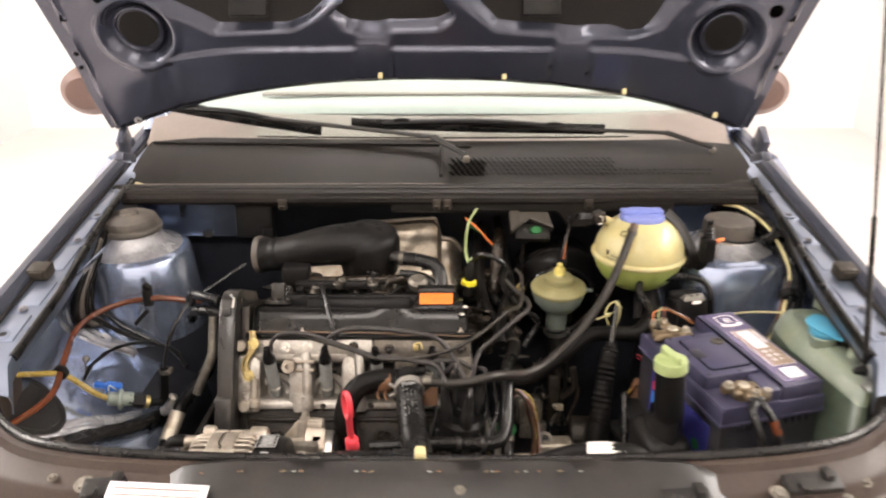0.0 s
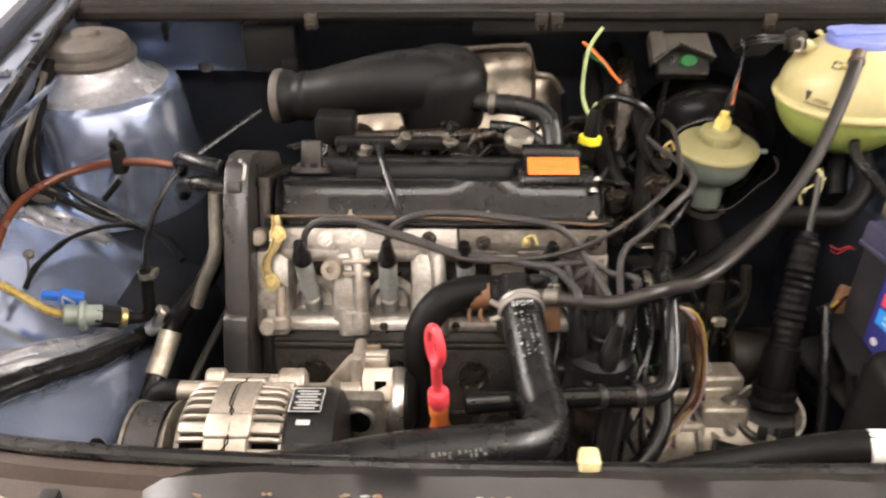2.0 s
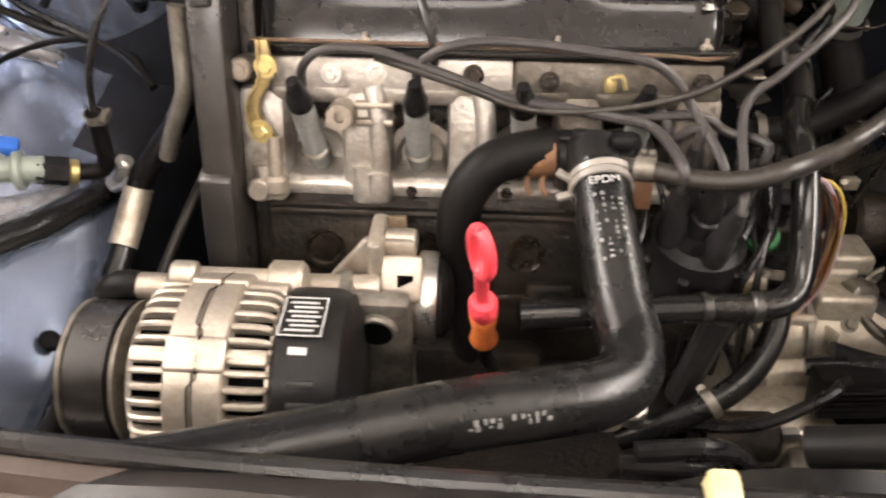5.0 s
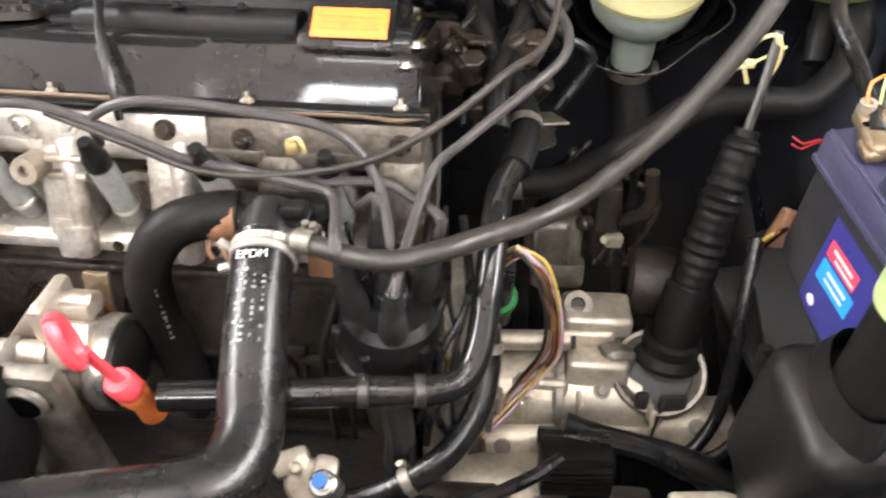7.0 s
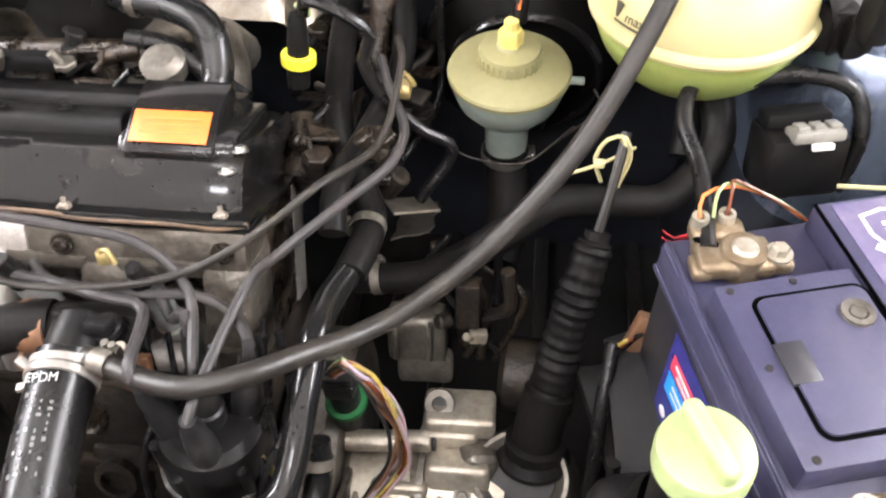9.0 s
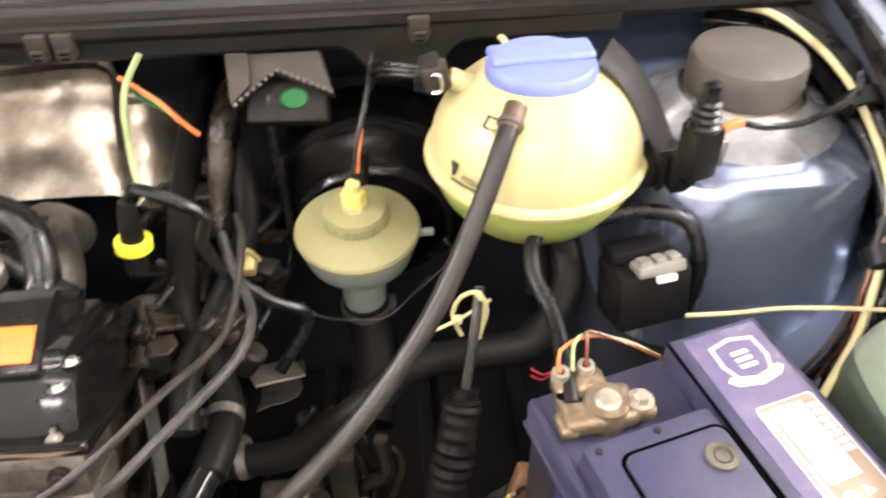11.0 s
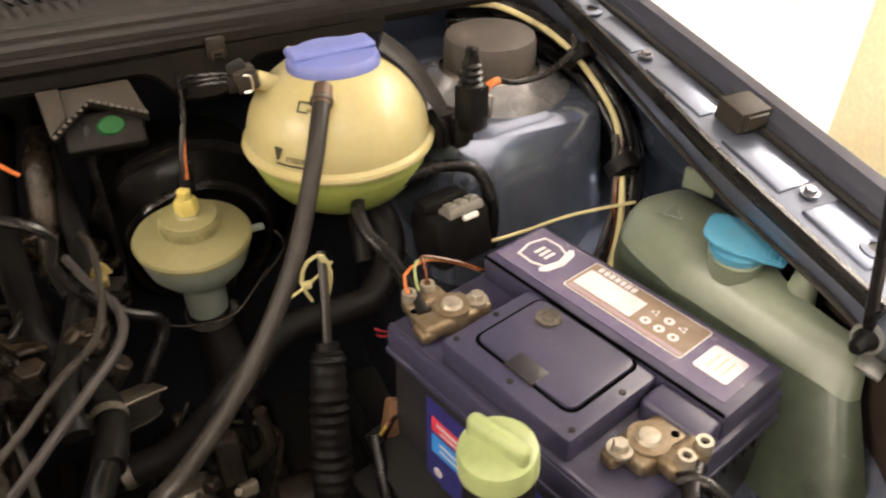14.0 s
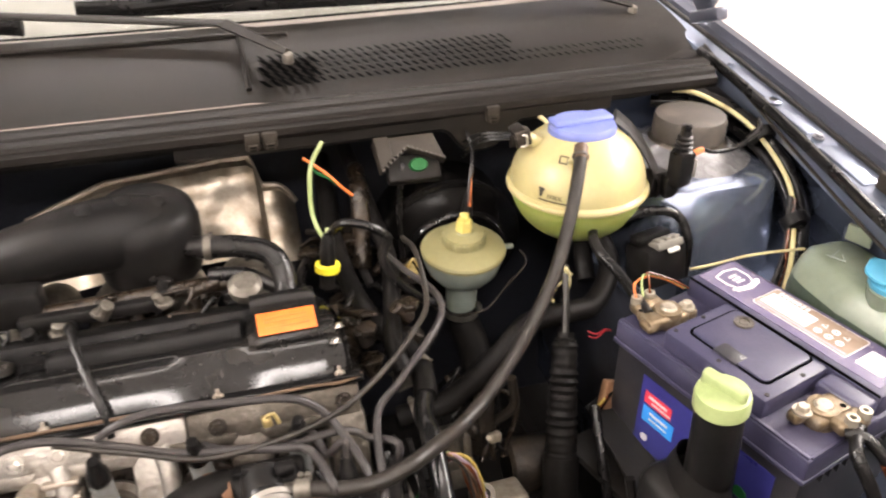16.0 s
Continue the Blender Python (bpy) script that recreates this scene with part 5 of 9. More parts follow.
# distributor
dc = V((0.028, 1.078, 0.690))
dax = V((0.06, 0.03, 0.99))
dist = thing("distributor", dc, "black ignition distributor with grey lead boots", "distributor")
part("distributor_body", lathe([(0, -0.11), (0.022, -0.11), (0.024, -0.06), (0.034, -0.045), (0.037, -0.02), (0.037, 0.0), (0, 0)], dc, dax, 32), "block", dist, "dark metal base")
part("distributor_cap", lathe([(0.040, -0.004), (0.041, 0.0), (0.040, 0.035), (0.037, 0.048), (0.030, 0.054), (0, 0.056)], dc, dax, 36), "plastic", dist, "black moulded cap")
BOOTS = []
for a in (0.55, 2.0, 3.5, 4.9):
    p = dc + basis(dax) @ V((0.025 * math.cos(a), 0.025 * math.sin(a), 0.046))
    q = (dax + (p - dc - dax * 0.046) * 6).normalized()
    BOOTS.append((p + q * 0.060, q))
    part("boot", lathe([(0.0105, -0.004), (0.0108, 0.014), (0.0102, 0.030), (0.0088, 0.033), (0.0082, 0.050), (0.0066, 0.056), (0.0055, 0.066), (0, 0.067)], p, q, 18), "boot_grey", dist, "dark rubber boot")
part("boot", lathe([(0.0125, -0.01), (0.0125, 0.018), (0.0105, 0.020), (0.0100, 0.034), (0.0078, 0.040), (0.0065, 0.052), (0, 0.053)], dc + dax * 0.052, dax, 20), "boot_grey", dist, "dark rubber boot")
BOOTS.append((dc + dax * 0.095, V(dax)))
for dx, dy in ((-0.036, -0.014), (-0.012, -0.036), (0.030, -0.026)):
    part("cap_rib", rod(dc + V((dx, dy, 0.004)), dc + V((dx, dy, 0.040)), 0.0045, 10, 0.002), "plastic", dist)
part("spring_clip", tube([dc + V((0.044, -0.012, -0.02)), dc + V((0.046, -0.014, 0.006)), dc + V((0.040, -0.012, 0.020)), dc + V((0.036, -0.010, 0.036))], 0.003, 8), "brass", dist, "brass spring clip")
part("clamp_ring", lathe([(0.0415, 0.0), (0.044, 0.001), (0.044, 0.006), (0.0415, 0.007)], dc, dax, 36), "block", dist)

def lead(pts, r=0.0038, mat="lead", label="grey ignition lead draped over the engine"):
    return solid("ignition_lead", tube([p if isinstance(p, Vector) else ep(*p) for p in pts], r, 10, 0.006), mat, label, "ignition lead", "ignition leads")


def into(i):
    """The last points of a lead that enters a boot of the distributor."""
    p, q = BOOTS[i]
    return [p + q * 0.022, p - q * 0.01]


lead([(-0.286, 0.016, 0.095), (-0.281, 0.030, 0.114), (-0.264, 0.034, 0.127), (-0.224, 0.034, 0.127), (-0.175, 0.034, 0.112), (-0.125, 0.036, 0.095), (-0.07, 0.036, 0.086), (-0.025, 0.036, 0.0825),
      (0.022, 0.036, 0.084), (0.046, 0.036, 0.072)] + into(0))
lead([(-0.195, 0.016, 0.095), (-0.190, 0.032, 0.118), (-0.165, 0.040, 0.133), (-0.130, 0.040, 0.137), (-0.07, 0.040, 0.132), (-0.012, 0.038, 0.121), (0.018, 0.038, 0.088)] + into(4))
lead([(-0.225, 0.030, 0.122), (-0.16, 0.040, 0.104), (-0.105, 0.042, 0.087), (-0.042, 0.042, 0.089), (0.02, 0.040, 0.104), (0.07, 0.034, 0.134), (0.105, 0.02, 0.162), (0.135, -0.045, 0.175), (0.142, -0.10, 0.22), (0.135, -0.13, 0.235)], 0.0029, "rubber_grey", "dark grey ignition lead running to the coil")
lead([BOOTS[3][0] - BOOTS[3][1] * 0.02, BOOTS[3][0] + V((0.002, 0.004, 0.010)), (0.056, 0.034, 0.090), (0.082, 0.03, 0.118), (0.120, 0.01, 0.148), (0.146, -0.028, 0.165), (0.149, -0.07, 0.18), (0.130, -0.115, 0.20), (0.118, -0.15, 0.215)], 0.0037)
lead([(-0.019, 0.016, 0.09), (-0.005, 0.034, 0.085), (0.004, 0.038, 0.066)] + into(1), 0.0042)
lead([(-0.105, 0.016, 0.09), (-0.085, 0.034, 0.088), (-0.04, 0.044, 0.083), (-0.012, 0.046, 0.076)] + into(2), 0.0042)

# thermostat housing and the neck of the top hose
neck = thing("water_flange", (-0.06, 1.12, 0.78), "black plastic water flange on the head", "water flange")
part("flange_body", join(rod((-0.056, 1.120, 0.795), (-0.056, 1.085, 0.790), 0.0205, 24, 0.003), rod((-0.092, 1.122, 0.782), (-0.025, 1.112, 0.780), 0.0165, 20, 0.003), box((-0.052, 1.124, 0.782), (0.07, 0.02, 0.036), 0.008, (-20, 0, 0)),
     rod((-0.036, 1.112, 0.788), (-0.036, 1.108, 0.806), 0.0125, 20, 0.003)), "plastic", neck)
part("sensor", join(rod((-0.028, 1.102, 0.785), (-0.020, 1.095, 0.795), 0.007, 6, 0.001), rod((-0.022, 1.098, 0.79), (-0.019, 1.094, 0.806), 0.0042, 12, 0.001)), "alu_clean", neck, "dull metal bleed screw")
part("plug_socket", join(box((-0.036, 1.106, 0.811), (0.018, 0.014, 0.010), 0.003, (-20, 0, 0)), box((-0.066, 1.115, 0.806), (0.014, 0.012, 0.012), 0.003, (-20, 0, 0))), "plastic", neck, "black sensor plug")
part("gasket", box((-0.02, 1.098, 0.768), (0.022, 0.008, 0.03), 0.002, (-20, 0, 0)), "rust", neck, "rust-brown gasket edge")
part("hose_collar", lathe([(0.0180, -0.011), (0.0192, -0.010), (0.0192, 0.010), (0.0180, 0.011)], (-0.096, 1.1205, 0.783), (1, 0.1, 0), 28), "rust", neck, "rusty spring collar")
part("collar_ear", join(*[tube([(-0.104 + 0.012 * k, 1.106, 0.775), (-0.106 + 0.012 * k, 1.098, 0.770), (-0.102 + 0.012 * k, 1.094, 0.764)], 0.0022, 8) for k in range(2)]), "rust", neck)
part("coil_plug", join(box((-0.045, 1.151, 0.828), (0.009, 0.008, 0.012), 0.002, (-20, 0, 10)), tube([(-0.045, 1.15, 0.834), (-0.038, 1.148, 0.838), (-0.034, 1.145, 0.828)], 0.002, 8)), "brass", neck, "brass sensor with a short lead")

# hoses at the front
hose("top_radiator_hose", [(-0.054, 1.088, 0.798), (-0.050, 1.04, 0.788), (-0.043, 0.982, 0.773), (-0.038, 0.952, 0.769), (-0.044, 0.926, 0.771), (-0.066, 0.908, 0.779), (-0.105, 0.894, 0.788), (-0.15, 0.879, 0.797), (-0.25, 0.842, 0.812), (-0.35, 0.808, 0.822), (-0.37, 0.80, 0.80)],
     0.0215, "rubber", "thick black rubber top radiator hose", n=20)
for k in range(2):
    part("spring_clamp", lathe([(0.0218, -0.003), (0.0236, -0.0026), (0.0236, 0.0026), (0.0218, 0.003)], (-0.0530, 1.080 - 0.0085 * k, 0.7965 - 0.0016 * k), (0.1, -1, -0.2 + 0.12 * k), 32), "spring", bpy.data.objects["top_radiator_hose"], "pale spring band clamp")
part("clamp_ear", join(box((-0.079, 1.078, 0.800), (0.014, 0.006, 0.004), 0.001, (0, 20, -20)), box((-0.078, 1.068, 0.790), (0.014, 0.006, 0.004), 0.001, (0, -10, 15))), "spring", bpy.data.objects["top_radiator_hose"])


def hose_print(parent, a, b, r, facing, cols, n, size, gap=0.35):
    """Rows of short pale print marks laid on a straight stretch of hose."""
    a, b = V(a), V(b)
    d = (b - a).normalized()
    f = (V(facing) - d * d.dot(V(facing))).normalized()
    side = d.cross(f)
    marks = []
    for c in cols:
        nrm = f * math.cos(c) + side * math.sin(c)
        x = d.cross(nrm)
        for i in range(n):
            if random.random() < gap:
                continue
            p = a.lerp(b, (i + random.uniform(0.3, 0.7)) / n) + nrm * (r + 0.0002)
            m = Matrix(((x.x, d.x, nrm.x, p.x), (x.y, d.y, nrm.y, p.y), (x.z, d.z, nrm.z, p.z), (0, 0, 0, 1)))
            marks.append(box((0, 0, 0), (size * random.choice((0.5, 1.0, 1.3)), (b - a).length / n * random.choice((0.4, 0.6)), 0.0004), 0, m=m))
    part("printed_mark", join(*marks), "hose_print", parent, "faint pale print", 0)


random.seed(21)
top_hose = bpy.data.objects["top_radiator_hose"]
he, hf = (V((-0.0455, 1.006, 0.779)) - V((-0.0515, 1.058, 0.792))).normalized(), V((-0.05, -0.45, 1))
hf = (hf - he * he.dot(hf)).normalized()
hs = (-he).cross(hf)
hp = V((-0.0525, 1.066, 0.794)) + hf * 0.0219
text_part("EPDM", 0.0088, Matrix(((hs.x, -he.x, hf.x, hp.x), (hs.y, -he.y, hf.y, hp.y), (hs.z, -he.z, hf.z, hp.z), (0, 0, 0, 1))), "print", top_hose)
hose_print(top_hose, (-0.0515, 1.058, 0.792), (-0.0455, 1.006, 0.779), 0.0216, (-0.05, -0.45, 1), (-0.42, -0.14, 0.14, 0.40), 12, 0.0022)
hose_print(top_hose, (-0.100, 0.896, 0.787), (-0.150, 0.879, 0.797), 0.0216, (0, -0.75, 0.7), (-0.1, 0.06), 12, 0.0026)
hose("bypass_hose", [(-0.085, 1.122, 0.785), (-0.105, 1.118, 0.786), (-0.135, 1.108, 0.780), (-0.155, 1.094, 0.755), (-0.158, 1.083, 0.72), (-0.152, 1.074, 0.66), (-0.145, 1.06, 0.55)], 0.0175, "rubber_matt", "black bypass hose bending down the block", n=16)
hose_print(bpy.data.objects["bypass_hose"], (-0.156, 1.090, 0.745), (-0.153, 1.077, 0.68), 0.0176, (0.1, -0.8, 0.35), (-0.45,), 12, 0.0026)
hose("coolant_pipe", [(-0.11, 0.985, 0.752), (-0.03, 0.995, 0.750), (0.03, 1.006, 0.743), (0.065, 1.012, 0.738), (0.088, 1.022, 0.738), (0.098, 1.042, 0.748), (0.102, 1.08, 0.772), (0.104, 1.12, 0.790), (0.106, 1.155, 0.788), (0.116, 1.19, 0.785)],
     0.0105, "cover", "glossy black steel coolant pipe across the engine", n=16)
for p in ((0.022, 1.005, 0.744), (0.060, 1.011, 0.739)):
    part("weld_band", lathe([(0.0107, -0.004), (0.0118, -0.003), (0.0118, 0.003), (0.0107, 0.004)], p, (1, 0.15, -0.1), 20), "timing", bpy.data.objects["coolant_pipe"], "grey weld band")
hose("pipe_bracket", [(0.04, 1.012, 0.73), (0.04, 1.02, 0.66), (0.035, 1.02, 0.60)], 0.012, "soot", "black pipe bracket below the coolant pipe", "bracket", n=10)
hose("heater_hose", [(0.116, 1.185, 0.785), (0.122, 1.215, 0.785), (0.122, 1.245, 0.785), (0.108, 1.275, 0.795), (0.088, 1.31, 0.80), (0.075, 1.37, 0.81), (0.07, 1.44, 0.83), (0.075, 1.52, 0.86), (0.08, 1.60, 0.87)], 0.0125, "rubber_matt", "black heater hose running to the bulkhead",
     clamps=(((0.122, 1.232, 0.786), (0, 1, 0), 0.0135),), n=14)
hose("heater_hose", [(0.10, 1.21, 0.80), (0.098, 1.25, 0.815), (0.112, 1.31, 0.815), (0.128, 1.40, 0.825), (0.120, 1.48, 0.86), (0.115, 1.60, 0.885)], 0.0105, "rubber_matt", "slim black heater hose beside its twin", n=12)
hose("water_hose", [(0.102, 1.085, 0.715), (0.104, 1.065, 0.69), (0.098, 1.035, 0.67), (0.075, 1.005, 0.650), (0.035, 0.985, 0.630), (-0.02, 0.975, 0.60)], 0.0105, "rubber", "black water hose with small bright clips", clamps=(((0.103, 1.075, 0.702), (0, 0.8, 0.9), 0.0115), ((0.050, 0.990, 0.637), (0.85, 0.4, 0.4), 0.0115)), n=12)
hose("expansion_hose", [(-0.040, 1.085, 0.805), (-0.018, 1.077, 0.809), (0.011, 1.066, 0.812), (0.042, 1.060, 0.818), (0.076, 1.070, 0.822), (0.106, 1.097, 0.809), (0.138, 1.130, 0.792), (0.175, 1.160, 0.795), (0.225, 1.195, 0.825), (0.275, 1.235, 0.875), (0.310, 1.278, 0.925), (0.332, 1.312, 0.962), (0.341, 1.330, 0.972)],
     0.0074, "rubber_grey", "long grey-black expansion hose bridging the bay", clamps=(((-0.020, 1.078, 0.809), (1, -0.3, 0.1), 0.0085), ((-0.026, 1.080, 0.808), (1, -0.3, 0.1), 0.0085)), n=16)
part("hose_end", tube([(0.3345, 1.3165, 0.9645), (0.338, 1.324, 0.969), (0.3415, 1.3315, 0.9728)], 0.0081, 16), "gasket_brown", bpy.data.objects["expansion_hose"], "brown rubber end sleeve")
part("end_clip", lathe([(0.0086, -0.002), (0.0094, -0.0015), (0.0094, 0.0015), (0.0086, 0.002)], (0.336, 1.320, 0.9668), (0.45, 1, 0.6), 20), "strut_rubber", bpy.data.objects["expansion_hose"])
hose("lower_coolant_hose", [(0.10, 1.25, 0.70), (0.16, 1.25, 0.71), (0.22, 1.255, 0.755), (0.265, 1.27, 0.785), (0.315, 1.277, 0.785), (0.355, 1.285, 0.785), (0.39, 1.32, 0.81), (0.388, 1.36, 0.84)], 0.0135, "rubber_matt", "thick matt black coolant hose below the tank", clamps=(((0.12, 1.25, 0.703), (1, 0, 0.15), 0.0145),), n=16)

# dipstick
dip = thing("dipstick", (-0.133, 0.997, 0.66), "red looped dipstick in an orange funnel", "dipstick")
LU, LC = V((-0.49, 0.87, 0.0)), V((-0.1375, 0.972, 0.834))
part("loop", tube([LC + LU * 0.0115 * math.sin(2 * math.pi * k / 14) - V((0, 0.1, -1)) * 0.021 * math.cos(2 * math.pi * k / 14) for k in range(15)], 0.0044, 10), "red", dip, "red plastic loop")
part("stem", tube([(-0.137, 0.978, 0.816), (-0.137, 0.983, 0.79), (-0.136, 0.988, 0.765)], 0.0050, 10, flat=0.7), "red", dip)
part("stem_collar", lathe([(0, 0), (0.0095, 0), (0.0105, 0.004), (0.0105, 0.018), (0.0085, 0.021), (0, 0.021)], (-0.1352, 0.9905, 0.746), (-0.02, -0.2, 1), 20), "red", dip)
part("funnel", lathe([(0.0095, 0), (0.0105, -0.002), (0.0095, -0.012), (0.0085, -0.026), (0.0100, -0.036), (0.0112, -0.043), (0.009, -0.044), (0, -0.04)], (-0.1352, 0.9905, 0.746), (-0.02, -0.2, 1), 20), "orange_plastic", dip, "orange plastic funnel")
part("tube", tube([(-0.134, 0.998, 0.706), (-0.132, 1.01, 0.66), (-0.125, 1.04, 0.60)], 0.006, 10), "soot", dip)

# alternator
ac, ar = V((-0.370, 0.945, 0.721)), 0.0695
alt = thing("alternator", (-0.31, 0.945, 0.65), "silver alternator with slotted housing and black rear cover", "alternator")
XA = V((1, 0, 0))
front = part("housing", lathe([(0.02, 0.0), (0.040, 0.001), (0.054, 0.004), (ar - 0.011, 0.008), (ar - 0.0085, 0.011), (ar - 0.0085, 0.0335), (ar, 0.0345), (ar + 0.002, 0.036), (ar + 0.002, 0.053), (ar - 0.001, 0.0535), (0.05, 0.0535)], ac, XA, 72), "alu_clean", alt, "cast aluminium front half")
part("housing", lathe([(0.05, 0.0545), (ar - 0.001, 0.0545), (ar + 0.002, 0.055), (ar + 0.002, 0.0715), (ar, 0.073), (ar - 0.0085, 0.074), (ar - 0.0085, 0.098), (ar - 0.010, 0.102), (0.05, 0.104), (0.02, 0.104)], ac, XA, 72), "alu_clean", alt, "cast aluminium rear half")
# Black rings between the fins are painted as the slots' shade.
for x0, x1 in ((0.0112, 0.0332), (0.0743, 0.0978)):
    part("slot_shadow", lathe([(ar - 0.0084, x0), (ar - 0.0078, x0 + 0.0004), (ar - 0.0078, x1 - 0.0004), (ar - 0.0084, x1)], ac, XA, 48), "vent_dark", alt, "black ring for the shade in the cooling slots")
BOSSES = (21, 81, 141, 201, 261, 321)


def joint_row(a):
    """The joint steps sideways by each bolt boss and climbs over it."""
    near = min(abs((a - b + 180) % 360 - 180) for b in BOSSES)
    x = 0.0515 + 0.0050 * min(1.0, max(0.0, (17 - near) / 4.5))
    r = (ar + 0.0037) / math.cos(radians(near)) if near < 9.3 else ar + 0.0021
    return [ac + V((x + o, -math.sin(radians(a)) * r, math.cos(radians(a)) * r)) for o in (-0.0008, 0.0008)]


part("joint", sheet([joint_row(a) for a in range(0, 361)], 0.0006), "vent_dark", alt, "dark stepped joint line", smooth=0)
RIB = {0: [(0.006, -0.013), (0.0085, -0.0065), (0.013, -0.0022), (0.019, -0.0005), (0.0355, -0.0002), (0.0355, -0.013)], 1: [(0.1025, -0.013), (0.1005, -0.0065), (0.097, -0.0022), (0.091, -0.0005), (0.0725, -0.0002), (0.0725, -0.013)]}
for end in (0, 1):
    fin = None
    for k in range(40):
        m = Matrix.Translation(ac) @ pose(0, 0, 0, 9.0 * k + 3.0, 0, 0)
        if fin is None:
            fin = part("fin", prism([(x, ar + h) for x, h in RIB[end]], 0.0046, Matrix.Translation((0, -0.0023, 0)) @ Matrix(((1, 0, 0, 0), (0, 0, 1, 0), (0, 1, 0, 0), (0, 0, 0, 1))), 0.0013, 1), "alu_clean", alt)
            fin.matrix_basis = Matrix.Translation(-WORLD_AT[alt]) @ m
        else:
            part_like(fin, m)
for a in BOSSES:
    q = Matrix.Translation(ac) @ pose(0, 0, 0, a, 0, 0)
    part("bolt_boss", box((0.054, 0, ar - 0.0018), (0.040, 0.024, 0.011), 0.0032, m=q, segments=3), "alu_clean", alt, "cast bolt boss")
    for x in (0.024, 0.086):
        part("boss_foot", box((x, 0, ar - 0.0052), (0.028, 0.011, 0.009), 0.003, m=q), "alu_clean", alt)
part("rear_cover", lathe([(ar - 0.009, 0.100), (ar - 0.004, 0.103), (ar - 0.004, 0.134), (ar - 0.008, 0.144), (0.045, 0.150), (0, 0.150)], ac, XA, 56), "plastic", alt, "black plastic rear cover")
RC = Matrix.Translation(ac) @ pose(0, 0, 0, -6, 0, 0)
part("rating_label", box((0.118, 0, ar - 0.0034), (0.029, 0.034, 0.0010), 0.0002, m=RC), "plastic_dusty", alt, "black label with a pale border")
for dx, dy, w, h in ((0, 0.0165, 0.029, 0.001), (0, -0.0165, 0.029, 0.001), (-0.014, 0, 0.001, 0.034), (0.014, 0, 0.001, 0.034)):
    part("label_bar", box((0.118 + dx, dy, ar - 0.0026), (w, h, 0.0006), 0, m=RC), "print", alt)
for i in range(7):
    part("label_bar", box((0.118 + (0.002 if i % 2 else -0.001), -0.012 + 0.004 * i, ar - 0.0026), (0.019, 0.0016, 0.0006), 0, m=RC), "print", alt)
part("label_bar", box((0.118, 0.0, ar - 0.0032), (0.012, 0.005, 0.0008), 0, m=Matrix.Translation(ac) @ pose(0, 0, 0, 16, 0, 0)), "print", alt, "short line of pale print")
part("vent_slot", box((0.122, 0, ar - 0.005), (0.018, 0.004, 0.004), 0.001, m=Matrix.Translation(ac) @ pose(0, 0, 0, 34, 0, 0)), "soot", alt)
part("vent_slot", box((0.122, 0, ar - 0.005), (0.018, 0.004, 0.004), 0.001, m=Matrix.Translation(ac) @ pose(0, 0, 0, 46, 0, 0)), "soot", alt)
part("pulley", lathe([(0, -0.004), (0.047, -0.007), (0.0525, -0.009), (0.0525, -0.0115), (0.046, -0.0135), (0.046, -0.044), (0.0525, -0.046), (0.0525, -0.049), (0.018, -0.050), (0, -0.046)], ac + V((0, 0.004, -0.006)), XA, 48), "alu_grimy", alt, "grooved steel pulley")
part("mount_lug", rod(ac + V((0.014, 0.050, 0.050)), ac + V((0.032, 0.050, 0.050)), 0.011, 18, 0.002), "alu_clean", alt, "mounting lug")
part("mount_lug", join(rod(ac + V((0.080, 0.058, 0.036)), ac + V((0.106, 0.058, 0.036)), 0.0165, 22, 0.003), rod(ac + V((0.020, 0.056, 0.040)), ac + V((0.085, 0.056, 0.040)), 0.009, 14, 0.002)), "alu_clean", alt, "mounting lug")
part("stub", rod(ac + V((-0.022, 0.055, 0.030)), ac + V((0.006, 0.055, 0.030)), 0.010, 18, 0.001), "alu_clean", alt, "silver stub")
part("elbow", tube([ac + V((-0.018, 0.055, 0.030)), ac + V((-0.032, 0.055, 0.030)), ac + V((-0.044, 0.053, 0.022)), ac + V((-0.047, 0.05, 0.002)), ac + V((-0.047, 0.05, -0.05))], 0.011, 12), "rubber_matt", alt, "black elbow")
belt = []
for i in range(28):
    a = radians(-20 + 205 * i / 27)
    belt.append([V((ac.x - x, ac.y + 0.004 - math.cos(a) * 0.0515, ac.z - 0.006 + math.sin(a) * 0.0515)) for x in (0.016, 0.044)])
belt = [[V((r[0].x, belt[0][0].y - 0.006, belt[0][0].z - 0.25)), V((r[1].x, belt[0][0].y - 0.006, belt[0][0].z - 0.25))] for r in belt[:1]] + belt + [[V((r[0].x, r[0].y + 0.02, r[0].z - 0.25)), V((r[1].x, r[1].y + 0.02, r[1].z - 0.25))] for r in belt[-1:]]
solid("drive_belt", sheet(belt, 0.004), "timing", "dusty black drive belt on the alternator pulley", "belt")

# bracket with the vane pump beside the alternator
pc = V((-0.222, 1.040, 0.698))
pump = thing("power_steering_pump", (-0.21, 1.03, 0.62), "cast aluminium pump with a bracket", "pump")
part("pump_body", lathe([(0, 0.006), (0.028, 0.006), (0.0325, 0.009), (0.033, 0.019), (0.0315, 0.020), (0.0315, 0.0215), (0.033, 0.0225), (0.0335, 0.031), (0.032, 0.0325), (0.032, 0.035), (0, 0.035)], pc, XA, 44), "alu_clean", pump, "cast aluminium pump body")
part("pump_ring", lathe([(0.030, 0.0345), (0.0365, 0.035), (0.0375, 0.0365), (0.0375, 0.0475), (0.0362, 0.050), (0.030, 0.050)], pc, XA, 44), "steel", pump, "bright turned ring")
